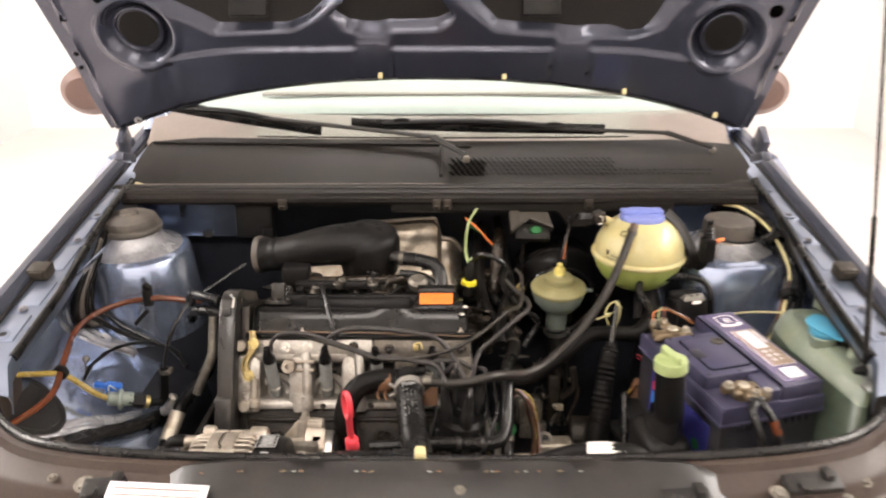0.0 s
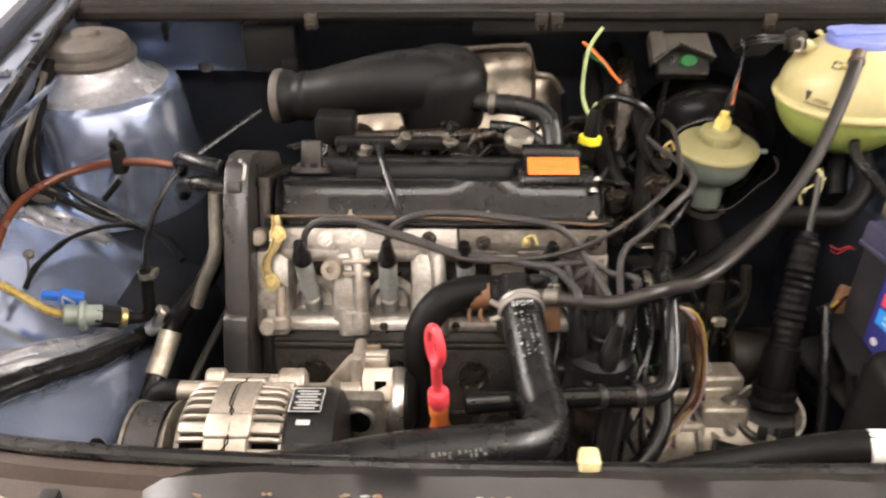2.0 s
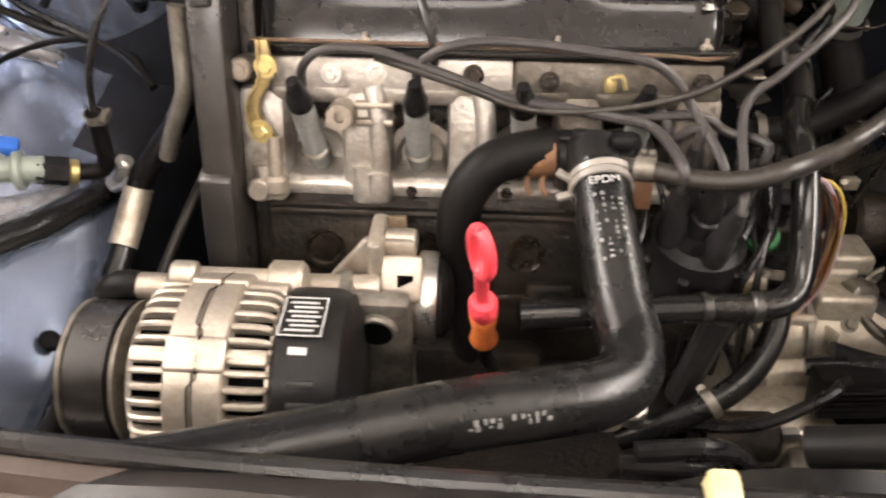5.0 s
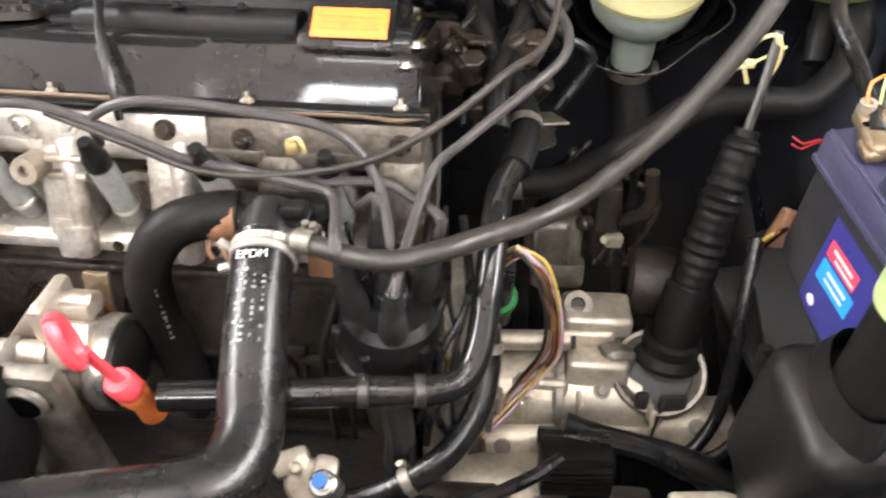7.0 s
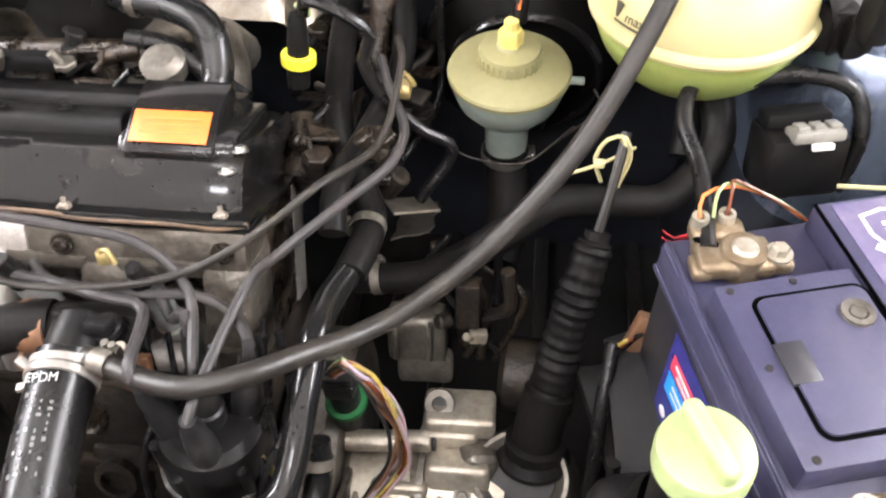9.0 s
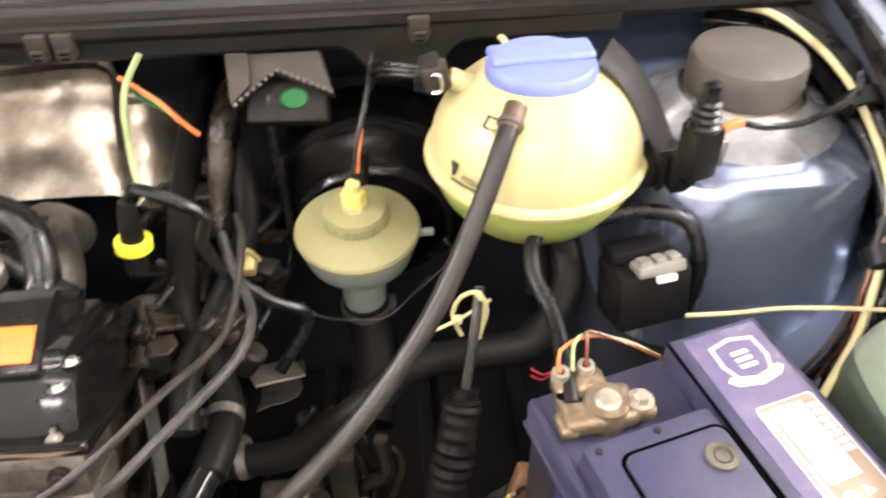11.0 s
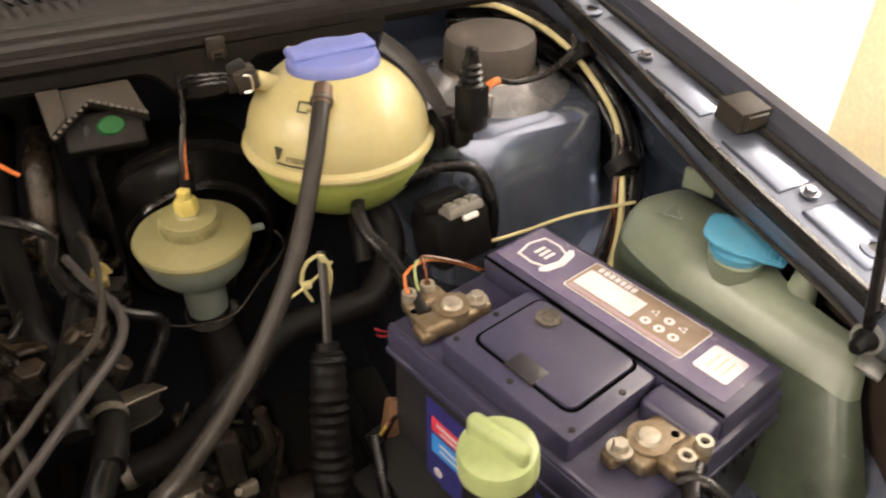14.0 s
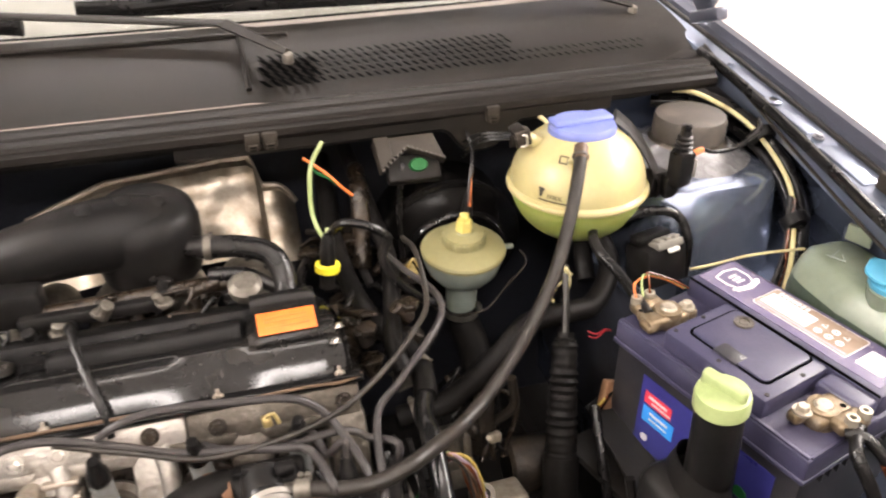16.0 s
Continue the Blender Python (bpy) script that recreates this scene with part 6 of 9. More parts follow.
part("rear_disc", lathe([(0, 0), (0.033, 0), (0.032, 0.004), (0.026, 0.009), (0.016, 0.012), (0, 0.012)], pc + V((0.050, 0, 0)), XA, 40), "plastic", pump, "black rear face")
part("pump_head", box((0, 0, 0), (0.032, 0.036, 0.034), 0.004, m=Matrix.Translation((-0.198, 1.0360, 0.7255)) @ pose(0, 0, 0, 40, 0, 0)), "alu_clean", pump, "cast block on top of the pump")
part("pump_window", prism([(-0.006, 0.003), (0.006, 0.003), (0.006, -0.001), (-0.004, -0.006), (-0.006, -0.006)], 0.0012, Matrix.Translation((-0.195, 1.0245, 0.7388)) @ pose(0, 0, 0, 40, 0, 0), 0), "vent_dark", pump, "small dark window")
part("pump_bracket", join(box((-0.219, 1.050, 0.715), (0.012, 0.046, 0.086), 0.004, (-12, 0, 0)), box((-0.206, 1.062, 0.738), (0.034, 0.026, 0.016), 0.004, (-20, 0, 0))), "alu_clean", pump, "pale cast bracket")
part("bracket_web", prism([(0, 0), (0.034, 0.042), (0.042, 0.042), (0.042, 0.0)], 0.010, Matrix.Translation((-0.262, 1.046, 0.712)) @ pose(0, 0, 0, 75, 0, 0), 0.003), "alu_clean", pump)
part("pivot_bush", rod((-0.276, 1.022, 0.727), (-0.214, 1.024, 0.727), 0.0112, 20, 0.002), "alu_clean", pump, "round cast pivot tube")
part("bracket_boss", rod((-0.214, 1.062, 0.742), (-0.190, 1.062, 0.742), 0.008, 14, 0.001), "alu_clean", pump)
part("support_plate", join(box((-0.236, 0.997, 0.668), (0.012, 0.05, 0.15), 0.004, (-10, 0, 8)), box((-0.213, 0.991, 0.675), (0.050, 0.016, 0.155), 0.005, (-4, 0, 0)), rod((-0.2125, 0.986, 0.7315), (-0.2125, 0.979, 0.7320), 0.0158, 24, 0.002)), "alu_grimy", pump, "grey support plate")
part("bracket_hole", lathe([(0, 0), (0.0118, 0), (0.0122, 0.0008), (0, 0.0008)], (-0.2125, 0.9790, 0.7320), (0, -1, 0.08), 24), "vent_dark", pump, "dark round hole")
solid("wire_bracket", join(box((-0.213, 1.095, 0.700), (0.022, 0.006, 0.05), 0.002, (-25, 0, 0)), rod((-0.213, 1.088, 0.712), (-0.213, 1.083, 0.714), 0.005, 8), rod((-0.213, 1.092, 0.694), (-0.213, 1.086, 0.696), 0.005, 8)), "terminal", "rusty yellow terminal bracket on the block", "bracket")
for k in range(2):
    solid("wire", tube([(-0.205, 1.088, 0.70 + 0.006 * k), (-0.185, 1.075, 0.698 + 0.004 * k), (-0.165, 1.07, 0.685 + 0.004 * k)], 0.0018, 6), "orange_hose", "thin brown wire by the pump", "wire", "loose wires")

# intake elbow and heat shield
elbow = thing("intake_elbow", (-0.15, 1.40, 0.86), "black plastic intake elbow with an open mouth", "intake elbow")


def er(s, total):
    k = s / total
    if k < 0.05:
        return 0.034
    if k < 0.18:
        return 0.031 + 0.0012 * math.sin(k * 220)
    return 0.031 + 0.010 * min(1, max(0, (k - 0.25) / 0.5))


part("elbow_body", tube([(-0.345, 1.398, 0.890), (-0.31, 1.393, 0.893), (-0.26, 1.385, 0.905), (-0.20, 1.385, 0.915), (-0.145, 1.388, 0.913), (-0.115, 1.392, 0.900)], 0.035, 28, 0.005, er), "plastic", elbow, "smooth black plastic pipe")
for p in ((-0.1907, 1.3758, 0.9530), (-0.1541, 1.3832, 0.9545), (-0.1210, 1.3862, 0.9478)):
    part("lug", lathe([(0.010, -0.004), (0.0092, 0.0005), (0.006, 0.0025), (0, 0.003)], p, (0, -0.25, 1), 16), "plastic", elbow, "small moulded lug")
part("elbow_dome", lathe([(0.050, -0.05), (0.054, -0.02), (0.054, 0.012), (0.050, 0.026), (0.040, 0.035), (0.022, 0.040), (0, 0.042)], (-0.140, 1.398, 0.908), (0, -0.15, 1), 40, (1.08, 1.0)), "plastic", elbow, "domed end of the pipe")
part("mouth_rim", lathe([(0.027, 0.006), (0.029, -0.006), (0.0345, -0.008), (0.036, -0.003), (0.0345, 0.003)], (-0.345, 1.398, 0.890), (1, -0.12, 0.06), 36), "strut_rubber", elbow, "brown worn rim")
part("mouth_inside", lathe([(0.029, -0.007), (0.028, 0.004), (0.0, 0.006)], (-0.3475, 1.398, 0.890), (1, -0.12, 0.06), 32), "soot", elbow, "dark inside of the mouth")
for dx, dy in ((-0.02, 0.0), (0.012, 0.014), (-0.045, 0.012)):
    part("dome_mark", lathe([(0, 0), (0.006, 0), (0.006, 0.0012), (0, 0.0016)], (-0.140 + dx, 1.385 + dy, 0.9495 - abs(dx) * 0.06), (0, -0.15, 1), 14, (1.6, 0.6)), "plastic_dusty", elbow)
part("throttle_body", join(rod((-0.14, 1.40, 0.82), (-0.14, 1.40, 0.865), 0.042, 28, 0.004), box((-0.16, 1.37, 0.83), (0.09, 0.05, 0.03), 0.006)), "alu_grimy", elbow, "grimy aluminium throttle body")
part("inlet_manifold", join(*[tube([(x, 1.31, 0.80), (x, 1.36, 0.825), (x * 0.8 - 0.03, 1.42, 0.82), (x * 0.8 - 0.03, 1.46, 0.78)], 0.022, 14) for x in (-0.28, -0.19, -0.10, -0.02)]), "alu_grimy", elbow, "grimy inlet runners")
part("fuel_rail", join(rod((-0.25, 1.335, 0.862), (-0.03, 1.335, 0.868), 0.009, 14, 0.002), *[rod((x, 1.335, 0.866), (x, 1.325, 0.835), 0.008, 12, 0.002) for x in (-0.23, -0.16, -0.10, -0.05)], rod((-0.105, 1.325, 0.866), (-0.070, 1.332, 0.872), 0.007, 14, 0.003)), "grease", elbow, "stained fuel rail and injectors")
part("pressure_regulator", join(lathe([(0, 0), (0.016, 0), (0.018, 0.006), (0.018, 0.014), (0.012, 0.020), (0, 0.021)], (-0.045, 1.315, 0.862), (0, -0.3, 1), 24)), "alu_grimy", elbow, "stained round regulator")
part("black_cover", join(box((-0.20, 1.33, 0.860), (0.14, 0.030, 0.016), 0.005, (-10, 0, 0)), box((-0.27, 1.345, 0.872), (0.05, 0.035, 0.04), 0.006)), "plastic", elbow, "black injector cover")
random.seed(31)
for k in range(26):
    c = V((random.uniform(-0.29, -0.01), random.uniform(1.305, 1.352), random.uniform(0.832, 0.866)))
    if k % 2:
        part("injector_bit", join(rod(c, c + V((random.uniform(-0.01, 0.01), random.uniform(-0.006, 0.006), 0.018)), random.uniform(0.004, 0.008), 10, 0.001), rod(c + V((0, 0, 0.004)), c + V((0, 0, 0.009)), 0.0095, 6, 0.001)), random.choice(("alu_grimy", "grease", "plastic", "alu_grimy")), elbow, "small fitting on the fuel rail")
    else:
        part("injector_wire", tube([c, c + V((random.uniform(-0.02, 0.02), 0.008, 0.014)), c + V((random.uniform(-0.05, 0.05), 0.012, 0.008))], 0.0026, 8), random.choice(("rubber", "plastic", "grease")), elbow, "thin black lead")
hose("breather_hose", [(-0.105, 1.372, 0.896), (-0.076, 1.361, 0.897), (-0.045, 1.352, 0.898), (-0.015, 1.338, 0.893), (-0.004, 1.322, 0.876), (-0.004, 1.305, 0.858), (-0.008, 1.285, 0.852)], 0.0125, "rubber", "black breather hose with a clip", clamps=(((-0.076, 1.361, 0.897), (1, -0.2, 0), 0.0135), ((-0.006, 1.293, 0.853), (0, -1, -0.5), 0.0135)), n=16)
hose("vacuum_hose", [(-0.08, 1.335, 0.878), (-0.045, 1.33, 0.876), (-0.012, 1.315, 0.862), (0.02, 1.30, 0.85)], 0.008, "rubber", "thin black vacuum hose beside the breather", n=12)
def shield_top(x):
    """The upper edge: rising to a corner, then down a step to a lobe."""
    if x < -0.045:
        return 0.894 - 0.02 * (-0.045 - x) / 0.23 - 0.03 * max(0.0, (-0.2 - x) / 0.1)
    if x < -0.014:
        return 0.893
    k = min(1.0, (x + 0.014) / 0.011)
    return 0.893 - 0.044 * (k * k * (3 - 2 * k)) - 0.030 * max(0.0, (x - 0.010) / 0.03) ** 2


shield_rows = []
for j in range(13):
    row = []
    for i in range(41):
        x = mixv(-0.30, 0.040, i / 40)
        t = j / 12 * 0.62
        top_z = shield_top(x)
        y = mixv(1.588, 1.46, t) + 0.012 * max(0.0, (x - 0.012) / 0.02) ** 2
        z = mixv(top_z, 0.72, t)
        p = V((x, y, z))
        emb = 0.006 * max(0.0, math.sin(t * math.pi * 1.4 - 0.5)) * math.exp(-((x + 0.04) / 0.04) ** 2)
        rim = 0.010 * math.exp(-((t - 0.06) / 0.045) ** 2)
        row.append(p + V((0, -0.006, 0.003)) * noise.noise(p * 26) + V((0, -1, 0.4)) * (emb + rim - 0.0045 * abs(noise.noise(p * 48)) - 0.002 * abs(noise.noise(p * 95))))
    shield_rows.append(row)
sh = solid("heat_shield", sheet(shield_rows, 0.0015), "shield", "stained embossed aluminium heat shield", "heat shield")
part("rolled_edge", tube([(x, 1.585, shield_top(x)) for x in [mixv(-0.30, 0.040, i / 30) for i in range(31)]], 0.0042, 8), "alu_clean", sh, "bright rolled edge")

# gearbox end
gb = thing("gearbox", (0.2, 1.15, 0.40), "grimy aluminium gearbox with ribs and bolts", "gearbox")
part("bell_housing", rod((0.05, 1.165, 0.53), (0.10, 1.165, 0.53), 0.125, 48, 0.01), "alu_grimy", gb, "dark-stained bell housing")
for i in range(3):
    part("housing_rib", box((0.075 + 0.016 * i, 1.09, 0.628 - 0.012 * i), (0.007, 0.09, 0.022), 0.003, (-28, 0, 0)), "alu_grimy", gb)
part("gear_casing", join(rod((0.10, 1.125, 0.550), (0.168, 1.130, 0.552), 0.050, 40, 0.008), rod((0.166, 1.130, 0.552), (0.262, 1.130, 0.550), 0.046, 36, 0.006)), "alu_gear", gb, "cast gear casing")
part("casing_joint", lathe([(0.044, -0.003), (0.052, -0.003), (0.052, 0.003), (0.044, 0.003)], (0.168, 1.13, 0.552), (1, 0, 0), 40), "alu_grimy", gb, "joint between the castings")
part("lower_casing", rod((0.185, 1.098, 0.545), (0.325, 1.108, 0.548), 0.026, 32, 0.004), "alu_gear", gb, "pale lower casting")
part("lower_casing", rod((0.10, 1.078, 0.540), (0.180, 1.086, 0.542), 0.028, 32, 0.004), "alu_gear", gb, "pale lower casting")
part("casing_plate", join(box((0.198, 1.172, 0.618), (0.062, 0.044, 0.022), 0.006, (-14, 0, 2), 3), box((0.190, 1.150, 0.604), (0.05, 0.016, 0.036), 0.005, (-10, 0, 2), 3)), "alu_gear", gb, "flat cast plate")
part("drilled_lug", lathe([(0.0055, 0.004), (0.0065, 0.008), (0.0125, 0.008), (0.0135, 0.004), (0.0135, -0.012), (0.0055, -0.012)], (0.180, 1.174, 0.628), (0, -0.55, 0.84), 24), "alu_grimy", gb, "drilled lug")
part("lug_hole", lathe([(0, 0.003), (0.0056, 0.003), (0.0056, 0.0)], (0.180, 1.174, 0.628), (0, -0.55, 0.84), 18), "soot", gb)
part("shift_shaft", rod((0.10, 1.140, 0.612), (0.176, 1.146, 0.612), 0.0095, 18, 0.002), "alu_gear", gb, "pale shaft housing")
part("shaft_end", rod((0.1755, 1.146, 0.612), (0.180, 1.146, 0.612), 0.0088, 16, 0.001), "soot", gb, "dark bore end")
part("side_block", join(box((0.200, 1.128, 0.598), (0.055, 0.03, 0.03), 0.006, (-18, 0, 0), 3), box((0.150, 1.112, 0.590), (0.05, 0.02, 0.018), 0.005, (-25, 0, 0), 3)), "alu_gear", gb, "cast side block")
for x in (0.115, 0.135, 0.185, 0.245):
    part("casing_rib", box((x, 1.098, 0.588), (0.005, 0.05, 0.016), 0.002, (-35, 0, 0)), "alu_gear", gb)
for p in ((0.135, 1.108, 0.600), (0.205, 1.108, 0.592), (0.29, 1.09, 0.572), (0.215, 1.078, 0.562), (0.12, 1.06, 0.565)):
    part("bolt", hexbolt(p, (0, -0.5, 0.8), 0.005, 0.005), "alu_grimy", gb, "grimy flange bolt")
part("rear_block", join(box((0.155, 1.23, 0.655), (0.052, 0.03, 0.05), 0.006, (-12, 0, 2), 3), box((0.162, 1.218, 0.62), (0.05, 0.02, 0.03), 0.005, (-12, 0, 2)), box((0.138, 1.212, 0.665), (0.004, 0.01, 0.04), 0.001, (-12, 0, 2)), box((0.168, 1.212, 0.665), (0.004, 0.01, 0.04), 0.001, (-12, 0, 2))), "alu_grimy", gb, "grey ribbed block at the back")
part("rear_block", rod((0.23, 1.23, 0.60), (0.30, 1.225, 0.60), 0.035, 24, 0.005), "block", gb, "dark drum behind the casing")
# round mouth under the gaiter
HX = V((-0.10, -0.42, 0.90))
part("selector_housing", join(lathe([(0.028, 0.024), (0.0370, 0.0335), (0.0405, 0.0340), (0.0420, 0.0300), (0.0420, 0.016), (0.0445, 0.000), (0.050, -0.025), (0.050, -0.05), (0, -0.05)], (0.256, 1.136, 0.578), HX, 28, (1.0, 0.94)), box((0.212, 1.142, 0.590), (0.034, 0.05, 0.05), 0.012, (-20, 15, 12), 3)), "alu_grimy", gb, "six-sided cast selector housing", smooth=20)
for dx, w in ((0.006, 0.024), (-0.020, 0.012)):
    part("housing_window", box((0.258 + dx, 1.0955 + 0.05 * abs(dx), 0.600), (w, 0.006, 0.018), 0.003, (-22, 0, 4)), "soot", gb, "dark window in the housing")
# Disc coloured dark to stand for the shade inside the mouth.
part("mouth_shade", lathe([(0, 0.0245), (0.029, 0.0250), (0.030, 0.0275)], (0.256, 1.136, 0.578), HX, 28), "soot", gb, "floor of the mouth, shade put into its colour")
part("breather_rod", tube([(0.256, 1.094, 0.606), (0.252, 1.085, 0.58), (0.250, 1.075, 0.545)], 0.0014, 6), "block", gb)
part("speed_sensor", lathe([(0.012, 0), (0.0165, 0), (0.0175, 0.004), (0.0165, 0.008), (0.012, 0.009)], (0.108, 1.145, 0.668), (0, -0.25, 1), 24), "green", gb, "green sensor collar")
part("sensor_cap", join(rod((0.108, 1.145, 0.64), (0.108, 1.142, 0.70), 0.0125, 18, 0.003), box((0.108, 1.138, 0.708), (0.024, 0.02, 0.022), 0.004), *[box((0.108, 1.136, 0.716 + 0.006 * i), (0.026, 0.018, 0.003), 0.001) for i in range(3)]), "plastic", gb, "black sensor plug")

boot_pts = [(0.263, 1.144, 0.604), (0.266, 1.156, 0.64), (0.274, 1.178, 0.68), (0.285, 1.208, 0.735), (0.299, 1.243, 0.785)]


def br(s, total):
    k = s / total
    if k < 0.10:
        return 0.026
    if k < 0.34:
        return 0.0205
    if k > 0.96:
        return 0.010
    return 0.0196 - 0.0055 * k + (0.0011 + 0.0007 * math.sin(s * 130)) * math.sin(s * 2 * math.pi / 0.0096 + 0.9 * math.sin(s * 90))


gaiter = solid("cable_gaiter", tube(boot_pts, 0.022, 24, 0.0022, br), "rubber_matt", "black corrugated rubber gaiter on the gearbox", "gaiter")
part("cable", tube([(0.299, 1.243, 0.785), (0.307, 1.265, 0.815), (0.314, 1.29, 0.845)], 0.004, 8), "rubber_grey", gaiter, "grey control cable")
part("base_ring", lathe([(0.024, -0.004), (0.031, -0.004), (0.032, 0.001), (0.028, 0.005), (0.022, 0.010)], (0.263, 1.144, 0.606), (0.02, 0.3, 0.9), 30), "rubber_matt", gaiter)

hose("gearbox_cable", [(0.318, 1.19, 0.715), (0.312, 1.15, 0.675), (0.309, 1.115, 0.625), (0.302, 1.090, 0.590), (0.285, 1.070, 0.570), (0.262, 1.055, 0.565)], 0.0060, "rubber", "black cable curving down beside the gaiter", "cable", n=12)
# loose wires between the head and the gearbox
random.seed(41)
for k in range(9):
    x0 = random.uniform(-0.02, 0.10)
    solid("engine_wire", tube([(x0, 1.125 + random.uniform(-0.01, 0.01), random.uniform(0.77, 0.81)), (x0 + random.uniform(-0.015, 0.015), 1.09, 0.745), (x0 + random.uniform(-0.02, 0.02), 1.055, random.uniform(0.68, 0.71)), (x0 + random.uniform(-0.03, 0.03), 1.03, 0.62)], random.uniform(0.0016, 0.0034), 8), "rubber", "thin black wire beside the distributor", "wire", "engine wires")
for k in range(7):
    x0 = random.uniform(0.13, 0.24)
    solid("rear_wire", tube([(x0, 1.30, random.uniform(0.66, 0.70)), (x0 + random.uniform(-0.03, 0.03), 1.27, random.uniform(0.68, 0.74)), (x0 + random.uniform(-0.05, 0.05), 1.25, random.uniform(0.66, 0.70)), (x0 + random.uniform(-0.04, 0.06), 1.23, 0.62)], random.uniform(0.002, 0.0045), 8), random.choice(("rubber", "grease")), "oily wire behind the gearbox", "wire", "rear wires")
for k in range(2):
    solid("red_wire", tube([(0.362, 1.30 + 0.004 * k, 0.722 + 0.005 * k), (0.372, 1.298, 0.718 + 0.006 * k), (0.384, 1.30, 0.725 + 0.003 * k), (0.395, 1.302, 0.722)], 0.0011, 6), "red", "thin red wire behind the battery", "wire", "battery wires")
solid("tray_bracket", sheet([[V((x + o, y, z)) for x, y, z in ((0.312, 1.20, 0.705), (0.345, 1.212, 0.712), (0.372, 1.215, 0.715))] for o in (0,)] + [[V((x, y, z)) for x, y, z in ((0.318, 1.14, 0.690), (0.350, 1.15, 0.695), (0.372, 1.15, 0.70))], [V((x, y, z)) for x, y, z in ((0.325, 1.085, 0.668), (0.352, 1.095, 0.674), (0.370, 1.10, 0.68))], [V((x, y, z)) for x, y, z in ((0.322, 1.06, 0.60), (0.350, 1.07, 0.60), (0.370, 1.08, 0.60))]], 0.003), "plastic", "dusty brown bracket beside the battery tray", "bracket")
solid("linkage_clip", join(box((0.209, 1.222, 0.665), (0.016, 0.010, 0.012), 0.002, (-15, 10, 10)), rod((0.203, 1.218, 0.668), (0.199, 1.214, 0.674), 0.004, 8, 0.001)), "alu_gear", "small pale clip on the gear linkage", "clip")
# sump-side clutter below the pipe
plate = solid("mount_plate", prism([(-0.045, -0.022), (0.03, -0.026), (0.045, -0.010), (0.042, 0.020), (0.0, 0.026), (-0.040, 0.018)], 0.012, Matrix.Translation((0.287, 0.985, 0.612)) @ pose(0, 0, 0, 14, 0, -6), 0.003), "alu_gear", "pale cast mount plate beside the gearbox", "bracket")
part("bolt", hexbolt((0.275, 0.982, 0.6235), (0, -0.25, 1), 0.006, 0.005), "alu_grimy", plate)
part("plate_hole", lathe([(0, 0.001), (0.006, 0.001), (0.0065, 0)], (0.305, 0.988, 0.6255), (0, -0.25, 1), 18), "vent_dark", plate, "dark drilled hole")
solid("engine_mount", join(rod((0.19, 0.93, 0.56), (0.19, 0.925, 0.615), 0.048, 28, 0.010), lathe([(0.0, 0), (0.02, 0), (0.024, 0.006), (0.02, 0.016), (0, 0.017)], (0.19, 0.925, 0.615), (0, 0, 1), 24), box((0.19, 0.95, 0.54), (0.12, 0.10, 0.05), 0.012)), "alu_grimy", "dusty round engine mount by the radiator", "engine mount")
starter = thing("starter_motor", (0.08, 1.0, 0.50), "grimy starter motor under the distributor", "starter motor")
part("motor_body", rod((0.07, 1.02, 0.545), (0.17, 1.03, 0.54), 0.036, 28, 0.006), "alu_gear", starter, "stained cast nose")
part("solenoid", rod((0.05, 0.995, 0.575), (0.12, 1.0, 0.57), 0.022, 20, 0.004), "block", starter, "dark solenoid")
part("terminal", join(rod((0.125, 1.0, 0.575), (0.14, 1.0, 0.578), 0.006, 6, 0.001), rod((0.14, 1.0, 0.578), (0.15, 1.0, 0.58), 0.0035, 8)), "steel", starter, "steel terminal stud")
part("casting_lug", box((0.16, 1.01, 0.56), (0.035, 0.03, 0.03), 0.006, (-20, 0, 10)), "alu_gear", starter, "pale cast lug")
solid("fan_motor", join(lathe([(0, 0.03), (0.045, 0.028), (0.065, 0.015), (0.072, -0.01), (0.072, -0.05), (0, -0.05)], (0.02, 0.895, 0.615), (0.1, 0.55, 0.85), 40)), "rubber_matt", "dusty dark fan motor behind the radiator", "fan motor")
solid("black_relay_box", box((0.180, 1.030, 0.602), (0.060, 0.03, 0.040), 0.004, (-25, 0, 4)), "plastic", "black ribbed plug box over the gearbox", "plug box")
solid("oil_filter_flange", join(rod((-0.035, 1.0, 0.60), (-0.03, 0.985, 0.63), 0.018, 20, 0.003), box((-0.045, 1.0, 0.63), (0.03, 0.022, 0.02), 0.006, (20, 0, 25)), rod((-0.055, 1.0, 0.63), (-0.06, 0.995, 0.66), 0.005, 14, 0.002), rod((-0.04, 0.995, 0.63), (-0.035, 0.985, 0.655), 0.005, 14, 0.002), box((-0.02, 1.0, 0.62), (0.02, 0.02, 0.035), 0.006, (10, 15, 0))), "alu_gear", "bright cast oil flange", "flange")
solid("oil_pressure_switch", join(rod((-0.012, 0.985, 0.62), (-0.014, 0.978, 0.648), 0.011, 18, 0.002), rod((-0.014, 0.978, 0.648), (-0.014, 0.976, 0.656), 0.006, 14, 0.001)), "steel", "round steel pressure switch", "switch")
solid("switch_cap", rod((-0.014, 0.976, 0.656), (-0.014, 0.975, 0.660), 0.006, 14, 0.001), "blue_plastic", "small blue switch cap", "cap")
